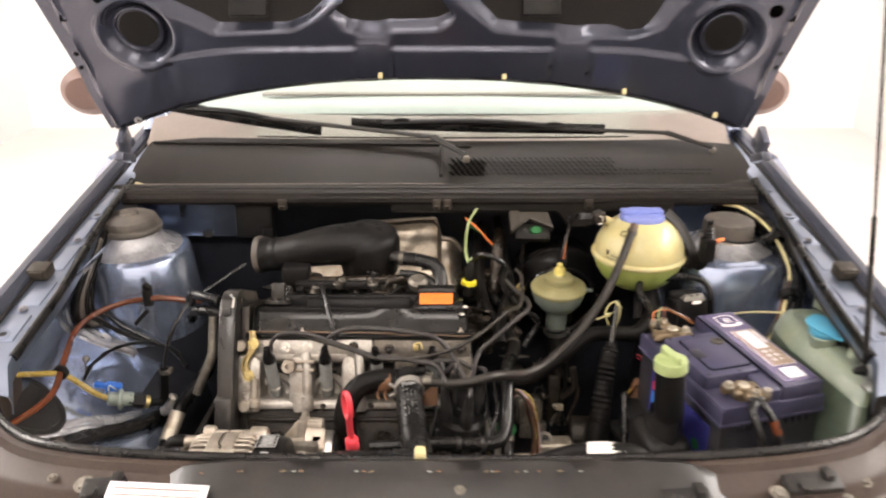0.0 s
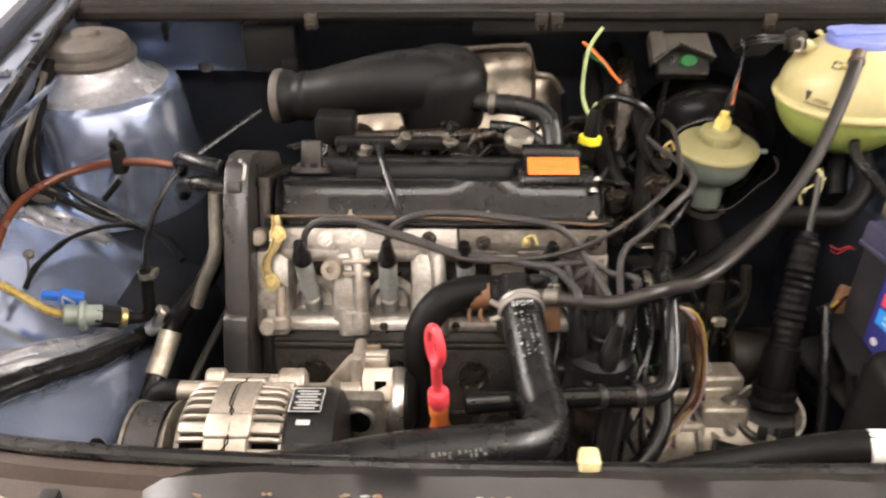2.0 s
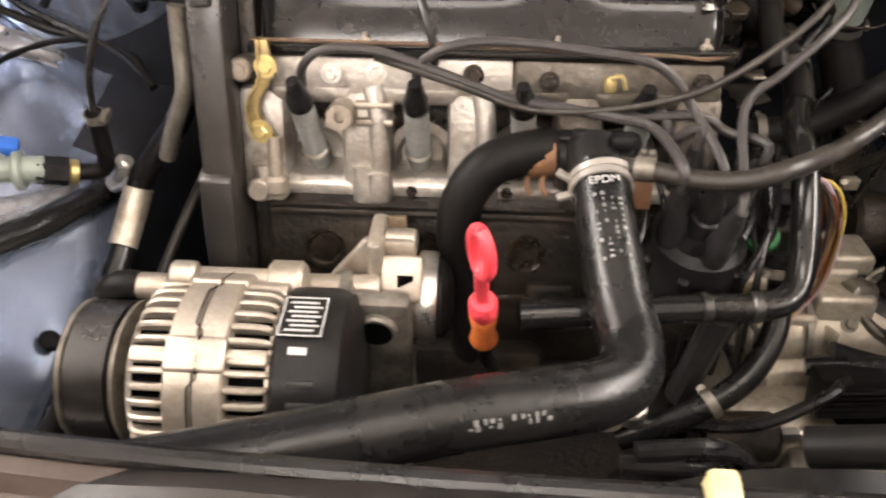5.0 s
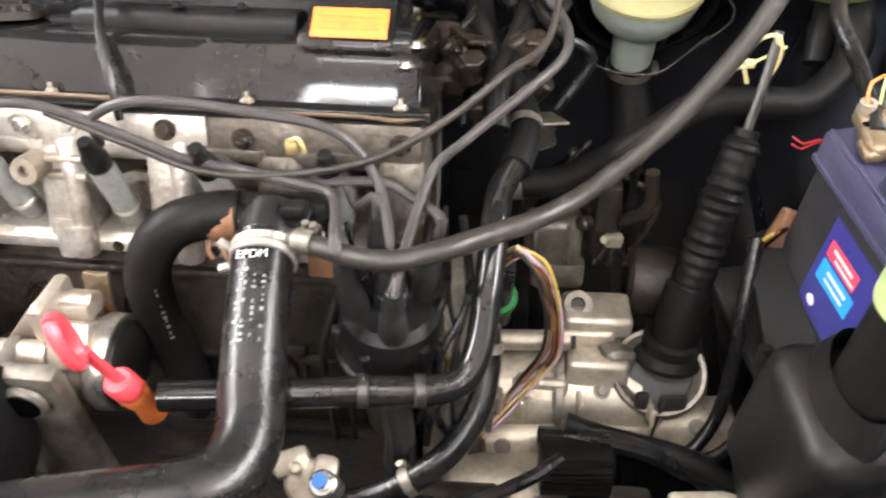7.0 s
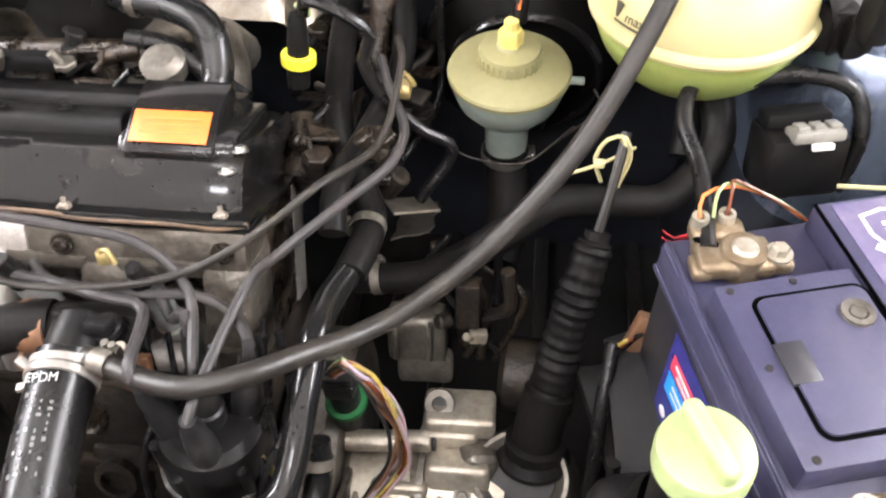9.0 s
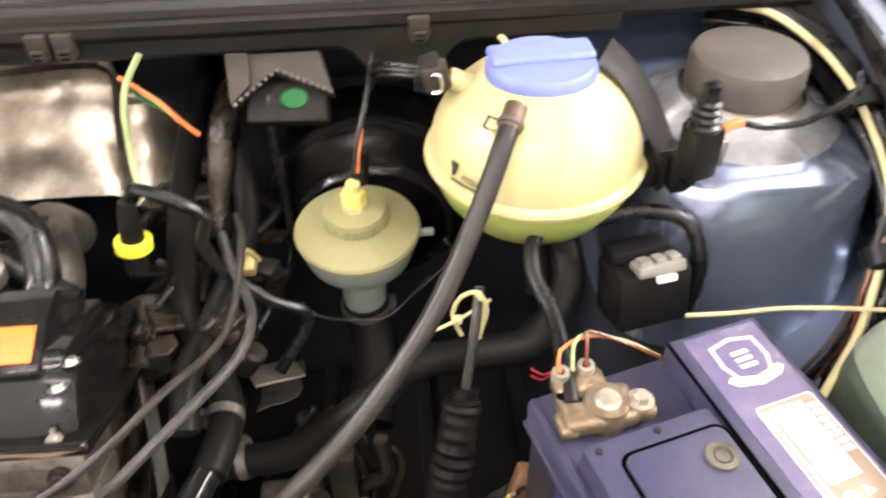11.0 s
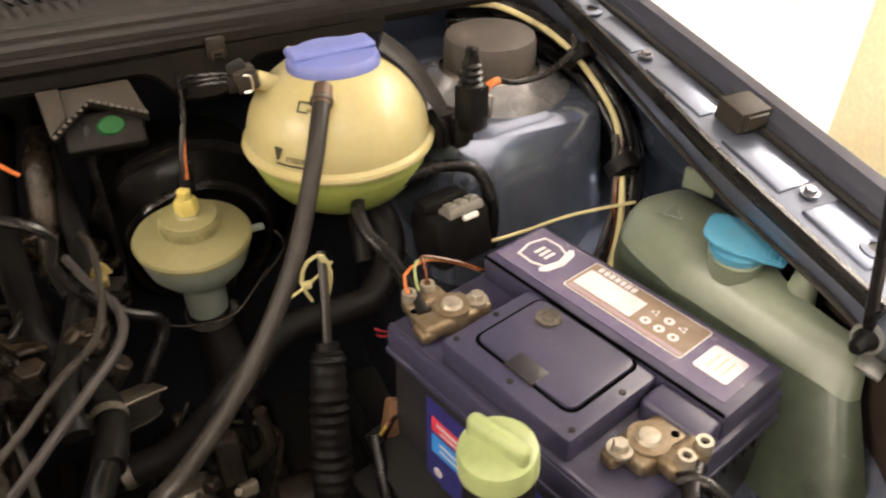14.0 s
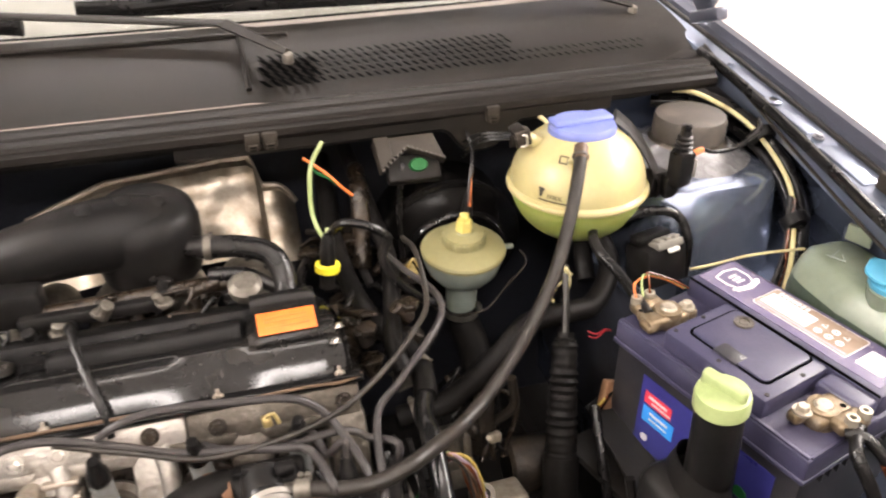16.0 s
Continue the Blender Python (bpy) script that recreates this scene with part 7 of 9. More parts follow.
CABLES = (((0.03, 0.99, 0.60), (0.09, 0.985, 0.615), (0.14, 1.0, 0.635), (0.165, 1.02, 0.635)), ((0.12, 0.96, 0.565), (0.16, 0.955, 0.60), (0.20, 0.965, 0.63), (0.23, 1.0, 0.63)), ((0.15, 1.055, 0.60), (0.20, 1.05, 0.612), (0.25, 1.045, 0.600), (0.30, 1.03, 0.58)),
          ((0.318, 1.10, 0.69), (0.322, 1.08, 0.63), (0.305, 1.06, 0.59), (0.26, 1.045, 0.575)), ((-0.02, 0.93, 0.665), (0.03, 0.935, 0.665), (0.06, 0.945, 0.64), (0.085, 0.95, 0.60)), ((-0.03, 0.925, 0.655), (0.02, 0.925, 0.655), (0.05, 0.935, 0.63), (0.07, 0.945, 0.59)))
for k, pts in enumerate(CABLES):
    hose("cable_sleeve", list(pts), (0.0055, 0.0048, 0.009, 0.0055, 0.008, 0.007)[k], "rubber", "black cable sleeve low in front of the gearbox", "cable", n=10)
plug = thing("mount_plug", (0.215, 0.95, 0.64), "dusty black connector above the engine mount", "connector")
part("plug_body", join(box((0.215, 0.955, 0.655), (0.040, 0.026, 0.045), 0.004, (-20, 10, 5)), box((0.208, 0.965, 0.685), (0.026, 0.02, 0.02), 0.003, (-20, 10, 5))), "plastic_dusty", plug)
part("lock_tab", box((0.200, 0.955, 0.680), (0.010, 0.006, 0.006), 0.001, (-20, 10, 5)), "orange_plastic", plug, "small orange tab")
hose("ribbed_conduit", [(0.170, 1.062, 0.612), (0.21, 1.055, 0.606), (0.26, 1.048, 0.598), (0.31, 1.03, 0.588), (0.36, 1.0, 0.575)], 0.011, "plastic", "ribbed black conduit across the gearbox", "conduit", n=14, radius=lambda q, total: 0.0105 + 0.0011 * math.sin(q * 1500))
for k in range(6):
    part("lamella", box((0.180, 1.0125 + 0.001 * k, 0.590 + 0.006 * k), (0.056, 0.006, 0.0022), 0.0006, (-25, 0, 4)), "plastic", bpy.data.objects["black_relay_box"])
solid("earth_bracket", join(box((0.345, 1.20, 0.715), (0.03, 0.012, 0.035), 0.003, (-20, 20, 0)), rod((0.35, 1.19, 0.72), (0.35, 1.182, 0.722), 0.006, 8)), "rust", "small rusty bracket near the battery tray", "bracket")
for k in range(3):
    solid("wire", tube([(0.318 + 0.004 * k, 1.19, 0.705), (0.325 + 0.004 * k, 1.185, 0.725 + 0.003 * k), (0.338, 1.19, 0.728)], 0.0018, 6), ("tan", "orange_hose", "rubber")[k], "thin looped wire at the rusty bracket", "wire", "bracket wires")
hose("pipe_loop", [(0.205, 1.255, 0.63), (0.215, 1.24, 0.67), (0.235, 1.23, 0.70), (0.232, 1.235, 0.74)], 0.006, "block", "oily thin pipe behind the gearbox", "pipe", n=10)
solid("gear_linkage", join(rod((0.20, 1.25, 0.62), (0.20, 1.24, 0.70), 0.012, 14, 0.003), box((0.20, 1.235, 0.695), (0.022, 0.018, 0.05), 0.004, (-10, 0, 0)), rod((0.185, 1.22, 0.69), (0.175, 1.212, 0.694), 0.007, 12, 0.002)), "block", "oily dark gear linkage", "linkage")
random.seed(3)
for k in range(11):
    o = V((random.uniform(-0.006, 0.006), random.uniform(-0.005, 0.005), random.uniform(-0.006, 0.006)))
    j = lambda s: V((random.uniform(-s, s), random.uniform(-s, s), random.uniform(-s, s)))
    solid("loom_wire", tube([V((0.110, 1.122, 0.748)) + o * 0.5, V((0.122, 1.120, 0.764)) + o * 0.6, V((0.136, 1.119, 0.752)) + o + j(0.003), V((0.148, 1.118, 0.724)) + o * 1.2 + j(0.004), V((0.157, 1.117, 0.684)) + o * 1.2 + j(0.004), V((0.156, 1.112, 0.645)) + o * 1.3 + j(0.004), V((0.141, 1.104, 0.614)) + o + j(0.003), V((0.120, 1.085, 0.592)) + o * 0.9, V((0.10, 1.06, 0.585)) + o * 0.6], 0.0017, 6),
          ("orange_hose", "rust", "label_pink", "tan", "green_cap", "orange_hose", "rust", "boot_grey", "gasket_brown", "rust", "label_pink")[k], "thin coloured wire of the sensor loom", "wire", "sensor loom wires")

# ---------------------------------------------------------------- battery
BM = Matrix.Translation((0.4515, 1.1025, 0.0)) @ pose(0, 0, 0, 0, 0, 15.3)


def bbox(u0, u1, w0, w1, z0, z1, bevel=0.003, segments=2):
    return box(((u0 + u1) / 2, (w0 + w1) / 2, (z0 + z1) / 2), (u1 - u0, w1 - w0, z1 - z0), bevel, m=BM, segments=segments)


def bp(u, w, z):
    return BM @ V((u, w, z))


bat = thing("battery", bp(0, 0, 0.64), "violet-topped black car battery with a worn label", "battery")
part("case", join(bbox(-0.084, 0.084, -0.118, 0.118, 0.645, 0.812, 0.004), bbox(-0.087, 0.087, -0.121, 0.121, 0.645, 0.665, 0.003)), "battery_case", bat, "black plastic case")
part("lid", join(bbox(-0.0875, 0.0875, -0.121, 0.121, 0.800, 0.829, 0.003), bbox(-0.089, 0.089, -0.1225, 0.1225, 0.800, 0.806, 0.002)), "battery_top", bat, "dusty violet lid")
part("lid_block", bbox(0.012, 0.084, -0.117, 0.117, 0.826, 0.852, 0.004), "battery_top", bat)
part("lid_block", bbox(-0.080, 0.0125, -0.063, 0.063, 0.826, 0.8505, 0.004), "battery_top", bat)


def rounded(u0, u1, w0, w1, r, n=5):
    """A rectangle with round corners, as (u, w) points."""
    return [(cu + r * math.cos(a), cw + r * math.sin(a)) for cu, cw, q in ((u1 - r, w1 - r, 0), (u0 + r, w1 - r, 1), (u0 + r, w0 + r, 2), (u1 - r, w0 + r, 3)) for a in [math.pi / 2 * (q + k / n) for k in range(n + 1)]]


part("lid_panel_groove", prism(rounded(-0.0632, 0.0112, -0.0492, 0.0492, 0.009), 0.0009, BM @ Matrix.Translation((0, 0, 0.8500)), 0), "vent_dark", bat, "dark groove round the raised panel", smooth=0)
part("lid_panel", prism(rounded(-0.0605, 0.0085, -0.0465, 0.0465, 0.0075), 0.0030, BM @ Matrix.Translation((0, 0, 0.8497)), 0.0009), "battery_top", bat, "raised panel with round corners")
part("lid_block", bbox(-0.014, 0.0125, -0.1165, -0.0665, 0.826, 0.8495, 0.005, 3), "battery_top", bat, "short raised block beside the terminal")
part("strip_groove", bbox(0.0118, 0.0134, -0.115, 0.115, 0.8505, 0.8528, 0), "vent_dark", bat)
part("lid_rim", join(bbox(-0.086, -0.0825, -0.119, 0.119, 0.8285, 0.8315, 0.001), bbox(-0.0825, 0.012, -0.1205, -0.1175, 0.8285, 0.8315, 0.001)), "battery_top", bat, "low rim of the lid")
part("charge_eye", lathe([(0, 0.0022), (0.0045, 0.0022), (0.005, 0.0012), (0.0062, 0.0028), (0.010, 0.0026), (0.0105, 0)], bp(-0.005, 0.026, 0.852), (0, 0, 1), 28), "alu_grimy", bat, "grey inspection eye")
part("handle_pocket", bbox(-0.064, -0.046, -0.014, 0.014, 0.8502, 0.8534, 0.001), "battery_case", bat, "dark grip notch")
for u, w in ((-0.071, 0.056), (-0.03, 0.057), (-0.071, -0.057), (-0.02, -0.057), (-0.071, 0.0)):
    part("hole", lathe([(0, 0.0006), (0.0024, 0.0006), (0.0026, 0)], bp(u, w, 0.8505), (0, 0, 1), 12), "soot", bat)
part("front_rib", join(*[bbox(-0.06 + 0.012 * i, -0.058 + 0.012 * i, -0.1225, -0.118, 0.79, 0.80, 0.0005) for i in range(11)]), "battery_case", bat)
# labels on the lid
part("lid_label", bbox(0.022, 0.078, -0.108, 0.112, 0.8519, 0.8526, 0), "label_violet", bat, "worn violet label strip")
part("label_frame", prism(rounded(0.0335, 0.0755, -0.064, 0.048, 0.003), 0.0005, BM @ Matrix.Translation((0, 0, 0.8526)), 0), "label_white", bat, "thin white frame of the label", smooth=0)
part("label_ground", prism(rounded(0.0345, 0.0745, -0.063, 0.047, 0.0025), 0.0007, BM @ Matrix.Translation((0, 0, 0.8526)), 0), "label_brown", bat, "brown printed ground", smooth=0)
part("label_field", bbox(0.0415, 0.0645, -0.012, 0.044, 0.8530, 0.8536, 0), "label_white", bat, "white printed field")
part("label_field", bbox(0.0355, 0.0395, -0.062, 0.044, 0.8530, 0.8536, 0), "label_pink", bat, "faded coloured strip")
for i in range(7):
    part("label_bar", bbox(0.0665, 0.0725, 0.036 - 0.0055 * i, 0.040 - 0.0055 * i, 0.8530, 0.8536, 0), "label_white", bat)
for i in range(6):
    c = bp(0.048 + 0.0125 * (i % 2), -0.0225 - 0.0125 * (i // 2), 0.8532)
    part("symbol", lathe([(0, 0.0005), (0.0042, 0.0005), (0.0043, 0)], c, (0, 0, 1), 3 if i in (1, 5) else 14), "label_white", bat)
    part("symbol_mark", lathe([(0, 0.0008), (0.0016, 0.0008), (0.0017, 0)], c, (0, 0, 1), 8), "label_brown", bat)
part("label_field", prism(rounded(0.036, 0.066, -0.100, -0.072, 0.003), 0.0008, BM @ Matrix.Translation((0, 0, 0.8526)), 0), "label_white", bat, "small white sticker", smooth=0)
for i in range(3):
    part("label_bar", bbox(0.042, 0.060, -0.093 + 0.006 * i, -0.0920 + 0.006 * i, 0.8533, 0.8537, 0), "cream", bat)
SHIELD = [(0.034, 0.083), (0.040, 0.068), (0.052, 0.064), (0.064, 0.068), (0.070, 0.083), (0.069, 0.100), (0.052, 0.104), (0.035, 0.100)]
part("emblem", prism(SHIELD, 0.0005, BM @ Matrix.Translation((0, 0, 0.8526)), 0), "label_white", bat, "plain white shield emblem", smooth=0)
part("emblem_ground", prism([(0.052 + (u - 0.052) * 0.86, 0.084 + (w - 0.084) * 0.86) for u, w in SHIELD], 0.0007, BM @ Matrix.Translation((0, 0, 0.8526)), 0), "label_violet", bat, smooth=0)
for i in range(3):
    part("emblem_bar", bbox(0.046, 0.058, 0.0885 - 0.0055 * i, 0.0915 - 0.0055 * i, 0.8532, 0.8537, 0), "label_white", bat)
part("emblem_ribbon", prism([(0.031, 0.071), (0.036, 0.066), (0.052, 0.0625), (0.068, 0.066), (0.073, 0.071), (0.070, 0.074), (0.052, 0.0695), (0.034, 0.074)], 0.0009, BM @ Matrix.Translation((0, 0, 0.8526)), 0), "label_white", bat, "plain white ribbon", smooth=0)
# label on the flank
part("side_label", bbox(-0.0848, -0.0842, -0.095, 0.075, 0.69, 0.785, 0), "label_navy", bat, "navy blue side label")
part("label_stripe", bbox(-0.0853, -0.0847, 0.030, 0.068, 0.752, 0.768, 0), "label_red", bat, "red stripe")
part("label_stripe", bbox(-0.0853, -0.0847, 0.024, 0.068, 0.727, 0.748, 0), "label_blue", bat, "blue stripe")
part("label_stripe", bbox(-0.0853, -0.0847, -0.09, -0.03, 0.69, 0.715, 0), "label_red", bat, "red stripe")
for w, z, h in ((0.05, 0.761, 0.003), (0.045, 0.755, 0.002), (0.046, 0.740, 0.003), (0.046, 0.733, 0.002)):
    part("label_bar", bbox(-0.0858, -0.0852, w - 0.014, w + 0.012, z, z + h, 0), "label_white", bat)
part("label_dot", lathe([(0, 0.0005), (0.005, 0.0005), (0.0052, 0)], bp(-0.0853, 0.060, 0.705), BM.to_3x3() @ V((-1, 0, 0)), 16), "label_white", bat)
part("label_dot", lathe([(0, 0.0005), (0.009, 0.0005), (0.0092, 0)], bp(-0.0853, -0.065, 0.735), BM.to_3x3() @ V((-1, 0, 0)), 20), "green", bat)
solid("battery_tray", join(box((0.45, 1.10, 0.637), (0.24, 0.30, 0.012), 0.004, (0, 0, 15.3)), rod((0.45, 1.10, 0.25), (0.45, 1.10, 0.635), 0.05)), "soot", "black steel battery tray", "tray")


def clamp_terminal(u, w, turn, name):
    c = bp(u, w, 0.829)
    m = Matrix.Translation(c) @ pose(0, 0, 0, 0, 0, 15.3 + turn)
    t = thing("battery_terminal", c, name, "battery terminal", "battery terminals")
    part("clamp_body", join(box((-0.006, 0, 0.010), (0.050, 0.030, 0.014), 0.005, m=m, segments=3), box((-0.012, 0.020, 0.012), (0.036, 0.020, 0.014), 0.005, m=m, segments=3), lathe([(0.009, 0), (0.0155, 0), (0.016, 0.012), (0.0145, 0.019), (0.009, 0.0195)], c, (0, 0, 1), 24),
                             box((0.022, -0.006, 0.010), (0.018, 0.014, 0.012), 0.004, m=m, segments=3), box((-0.028, -0.006, 0.008), (0.014, 0.020, 0.010), 0.004, (0, 0, 12), m=m, segments=3)), "terminal", t)
    part("post", lathe([(0, 0.0225), (0.0070, 0.022), (0.009, 0.0195), (0.009, 0), (0, 0)], c, (0, 0, 1), 20), "alu_gear", t, "grey lead post")
    part("clamp_bolt", hexbolt(m @ V((0.021, -0.004, 0.016)), (0, 0, 1), 0.0058, 0.008), "alu_gear", t)
    for dx, dy in ((-0.024, 0.024), (-0.006, 0.026)):
        part("terminal_screw", lathe([(0.0026, 0.004), (0.003, 0.008), (0.0058, 0.008), (0.0064, 0.0), (0, 0)], m @ V((dx, dy, 0.017)), (0, 0, 1), 16), "alu_gear", t, "dull screw")
        part("screw_hole", lathe([(0, 0.0045), (0.0027, 0.0045), (0.0027, 0.003)], m @ V((dx, dy, 0.017)), (0, 0, 1), 12), "vent_dark", t)
    for dx, dy in ((-0.018, 0.006), (-0.028, 0.010)):
        part("screw_hole", lathe([(0, 0.0004), (0.0026, 0.0004), (0.003, 0)], m @ V((dx, dy, 0.0172)), (0, 0, 1), 12), "vent_dark", t)
    return m


tm = clamp_terminal(-0.046, 0.090, -8, "oxidised brass terminal at the rear of the battery")
fm = clamp_terminal(-0.036, -0.092, 172, "oxidised brass terminal with a heavy cable")
hose("battery_cable", [tm @ V((-0.022, 0.004, 0.014)), (0.362, 1.245, 0.850), (0.352, 1.285, 0.862), (0.362, 1.318, 0.872), (0.40, 1.325, 0.872), (0.44, 1.330, 0.875), (0.478, 1.325, 0.866), (0.49, 1.31, 0.835), (0.485, 1.30, 0.79)], 0.0062, "rubber", "black battery cable curving round the relay", "cable", n=12)
for k, (mat, dz) in enumerate((("orange_plastic", 0.0), ("green_cap", 0.003), ("orange_hose", 0.005))):
    solid("wire", tube([tm @ V((-0.024 + 0.009 * k, 0.025, 0.022)), tm @ V((-0.022 + 0.009 * k, 0.034, 0.034 + dz)), tm @ V((0.0, 0.042, 0.034 + dz)), tm @ V((0.028, 0.042 - 0.004 * k, 0.022 + dz)), tm @ V((0.052, 0.038 - 0.004 * k, 0.006 + dz))], 0.0013, 8), mat, "short coloured wire at the battery terminal", "wire", "terminal wires")
hose("battery_cable", [fm @ V((-0.014, 0.030, 0.012)), (0.438, 0.955, 0.838), (0.446, 0.925, 0.80), (0.446, 0.905, 0.74), (0.440, 0.90, 0.66)], 0.0062, "rubber", "thick black earth cable from the battery", "cable", n=12)
hose("battery_cable", [fm @ V((0.004, 0.030, 0.012)), (0.455, 0.962, 0.842), (0.472, 0.935, 0.81), (0.470, 0.92, 0.75), (0.46, 0.91, 0.68)], 0.0055, "rubber", "second black earth cable from the battery", "cable", n=12)
part("sleeve", tube([(0.466, 0.945, 0.826), (0.472, 0.935, 0.81)], 0.0062, 10), "orange_hose", bpy.data.objects["battery_cable.002"])

# ---------------------------------------------------------------- coolant tank
tc, tr = V((0.368, 1.385, 0.903)), 0.083
tank = thing("coolant_tank", (0.368, 1.385, 0.82), "yellowed spherical coolant tank half full of green fluid", "coolant tank")
up = [(tr * math.cos(a), tr * math.sin(a) * 0.90) for a in [radians(-6 + 5.2 * i) for i in range(15)]]
part("upper_shell", lathe([(0.079, -0.012)] + up + [(0.028, 0.068), (0.028, 0.072), (0, 0.072)], tc, (0, 0, 1), 48), "tank_upper", tank, "yellowed translucent upper half")
part("seam", lathe([(tr - 0.002, -0.009), (tr + 0.004, -0.007), (tr + 0.0050, -0.004), (tr + 0.004, -0.001), (tr - 0.002, 0.003)], tc, (0, 0, 1), 48), "tank_upper", tank, "moulded seam")
low = [(tr * math.cos(a), tr * math.sin(a) * 0.91) for a in [radians(-90 + 6 * i) for i in range(14)]]
part("lower_shell", lathe([(0, -tr * 0.91)] + low[1:] + [(0.080, -0.009)], tc, (0, 0, 1), 48), "tank_lower", tank, "translucent lower half showing green coolant")
part("cap", join(lathe([(0.032, 0.058), (0.037, 0.059), (0.0385, 0.062), (0.0380, 0.071), (0.035, 0.075), (0.012, 0.076), (0, 0.076)], tc, (0, 0, 1), 40, (1.08, 1.0)),
     box(tc + V((0, 0.006, 0.0765)), (0.078, 0.026, 0.008), 0.004, (0, 0, 4), 3)), "blue_cap", tank, "faded blue screw cap with a grip bar")
part("inlet_stub", join(rod((0.341, 1.328, 0.968), (0.346, 1.345, 0.945), 0.008, 16, 0.001), box((0.331, 1.327, 0.958), (0.013, 0.004, 0.006), 0.001, (25, 0, -20))), "tank_upper", tank)
part("sender_stub", rod((0.300, 1.391, 0.963), (0.330, 1.389, 0.95), 0.0085, 16, 0.001), "tank_upper", tank)


def on_tank(az, el, lift=0.0008):
    """A frame on the tank's skin: azimuth from the front, elevation."""
    a, e = radians(az), radians(el)
    n = V((math.sin(a) * math.cos(e), -math.cos(a) * math.cos(e), math.sin(e)))
    y = (V((0, 0, 1)) - n * n.z).normalized()
    x = y.cross(n)
    r = tr + lift
    return Matrix((( x.x, y.x, n.x, tc.x + n.x * r), (x.y, y.y, n.y, tc.y + n.y * r), (x.z, y.z, n.z, tc.z + n.z * r * 0.90), (0, 0, 0, 1)))


part("mark", join(*[box((dx, dy, 0), (w, h, 0.0006), 0, m=on_tank(-43.6, 43, 0.0004)) for dx, dy, w, h in ((0, 0.0042, 0.010, 0.0016), (0, -0.0042, 0.010, 0.0016), (-0.0045, 0, 0.0016, 0.0085), (0.0045, 0, 0.0014, 0.006))]), "ink", tank, "small dark square mark")
text_part("max", 0.0105, on_tank(-44, 10, 0.0012), "ink", tank)
part("mark", prism([(-0.004, 0.005), (0.004, 0.005), (0.001, -0.006), (-0.001, -0.006)], 0.0006, on_tank(-56, 12, 0.0008), 0), "ink", tank, "dark arrow mark")
part("mark", join(*[box((0, 0, 0), (0.004, 0.0014, 0.0008), 0, m=on_tank(-56 + 2.6 * i, 5, 0.0008)) for i in range(9)]), "ink", tank)
part("strap", tube([(0.418, 1.40, 0.975), (0.440, 1.388, 0.955), (0.457, 1.372, 0.925), (0.468, 1.360, 0.898), (0.466, 1.356, 0.880)], 0.021, 10, flat=0.16), "plastic_dusty", tank, "flat dark strap")
part("bracket", join(box((0.462, 1.362, 0.896), (0.03, 0.02, 0.034), 0.003, (0, 10, 20)), box((0.442, 1.375, 0.888), (0.03, 0.012, 0.014), 0.003)), "plastic", tank)
part("sender_plug", join(box((0.289, 1.391, 0.968), (0.016, 0.022, 0.024), 0.003, (0, -20, 0)), box((0.281, 1.381, 0.966), (0.012, 0.004, 0.014), 0.001)), "plastic_dusty", tank, "dusty plug")
part("plug_clip", tube([(0.285, 1.378, 0.974), (0.293, 1.376, 0.974), (0.294, 1.376, 0.961), (0.287, 1.377, 0.960)], 0.0015, 6), "steel", tank, "wire clip")
for k in range(3):
    solid("wire", tube([(0.283, 1.391, 0.972 - 0.004 * k), (0.262, 1.402, 0.970 - 0.004 * k), (0.248, 1.42, 0.962 - 0.006 * k), (0.240, 1.45, 0.94 - 0.01 * k)], 0.0017, 6), "rubber", "thin dark wire from the tank plug", "wire", "sender wires")
solid("wire", tube([(0.226, 1.383, 0.893), (0.229, 1.390, 0.912), (0.236, 1.402, 0.932), (0.241, 1.42, 0.948), (0.244, 1.45, 0.955)], 0.0022, 8), "rubber", "dark wire rising from the reservoir sender", "wire", "sender wires")
for k, mat in enumerate(("orange_hose", "orange_plastic")):
    solid("wire", tube([(0.2255 + 0.002 * k, 1.3815, 0.888), (0.2275 + 0.002 * k, 1.3865, 0.905), (0.2325 + 0.001 * k, 1.3955, 0.922)], 0.0012, 6), mat, "short orange wire at the reservoir sender", "wire", "sender wires")
part("tank_plug_body", box((0.2905, 1.384, 0.969), (0.020, 0.016, 0.020), 0.003, (0, -12, 0)), "plug_grey", tank, "dusty grey plug")
solid("tank_pipe", tube([(0.376, 1.37, 0.83), (0.375, 1.36, 0.80), (0.372, 1.34, 0.78)], 0.012, 12), "rubber_matt", "black stub hose under the coolant tank", "hose")

# ---------------------------------------------------------------- fluid reservoir
rc = V((0.222, 1.388, 0.826))
RAX = V((0.0, -0.06, 1))
res = thing("fluid_reservoir", (0.222, 1.38, 0.75), "yellowed fluid reservoir with a ribbed cap", "reservoir")
part("top_dish", lathe([(0.050, -0.006), (0.0525, -0.004), (0.0535, 0.0), (0.052, 0.003), (0.040, 0.008), (0.027, 0.011), (0, 0.012)], rc, RAX, 48), "reservoir_top", res, "yellowed dished top")
part("cap", lathe([(0.026, 0.009), (0.0265, 0.020), (0.025, 0.024), (0.012, 0.026), (0.0105, 0.028), (0, 0.028)], rc, RAX, 40), "reservoir_top", res, "ribbed screw cap")
rib = None
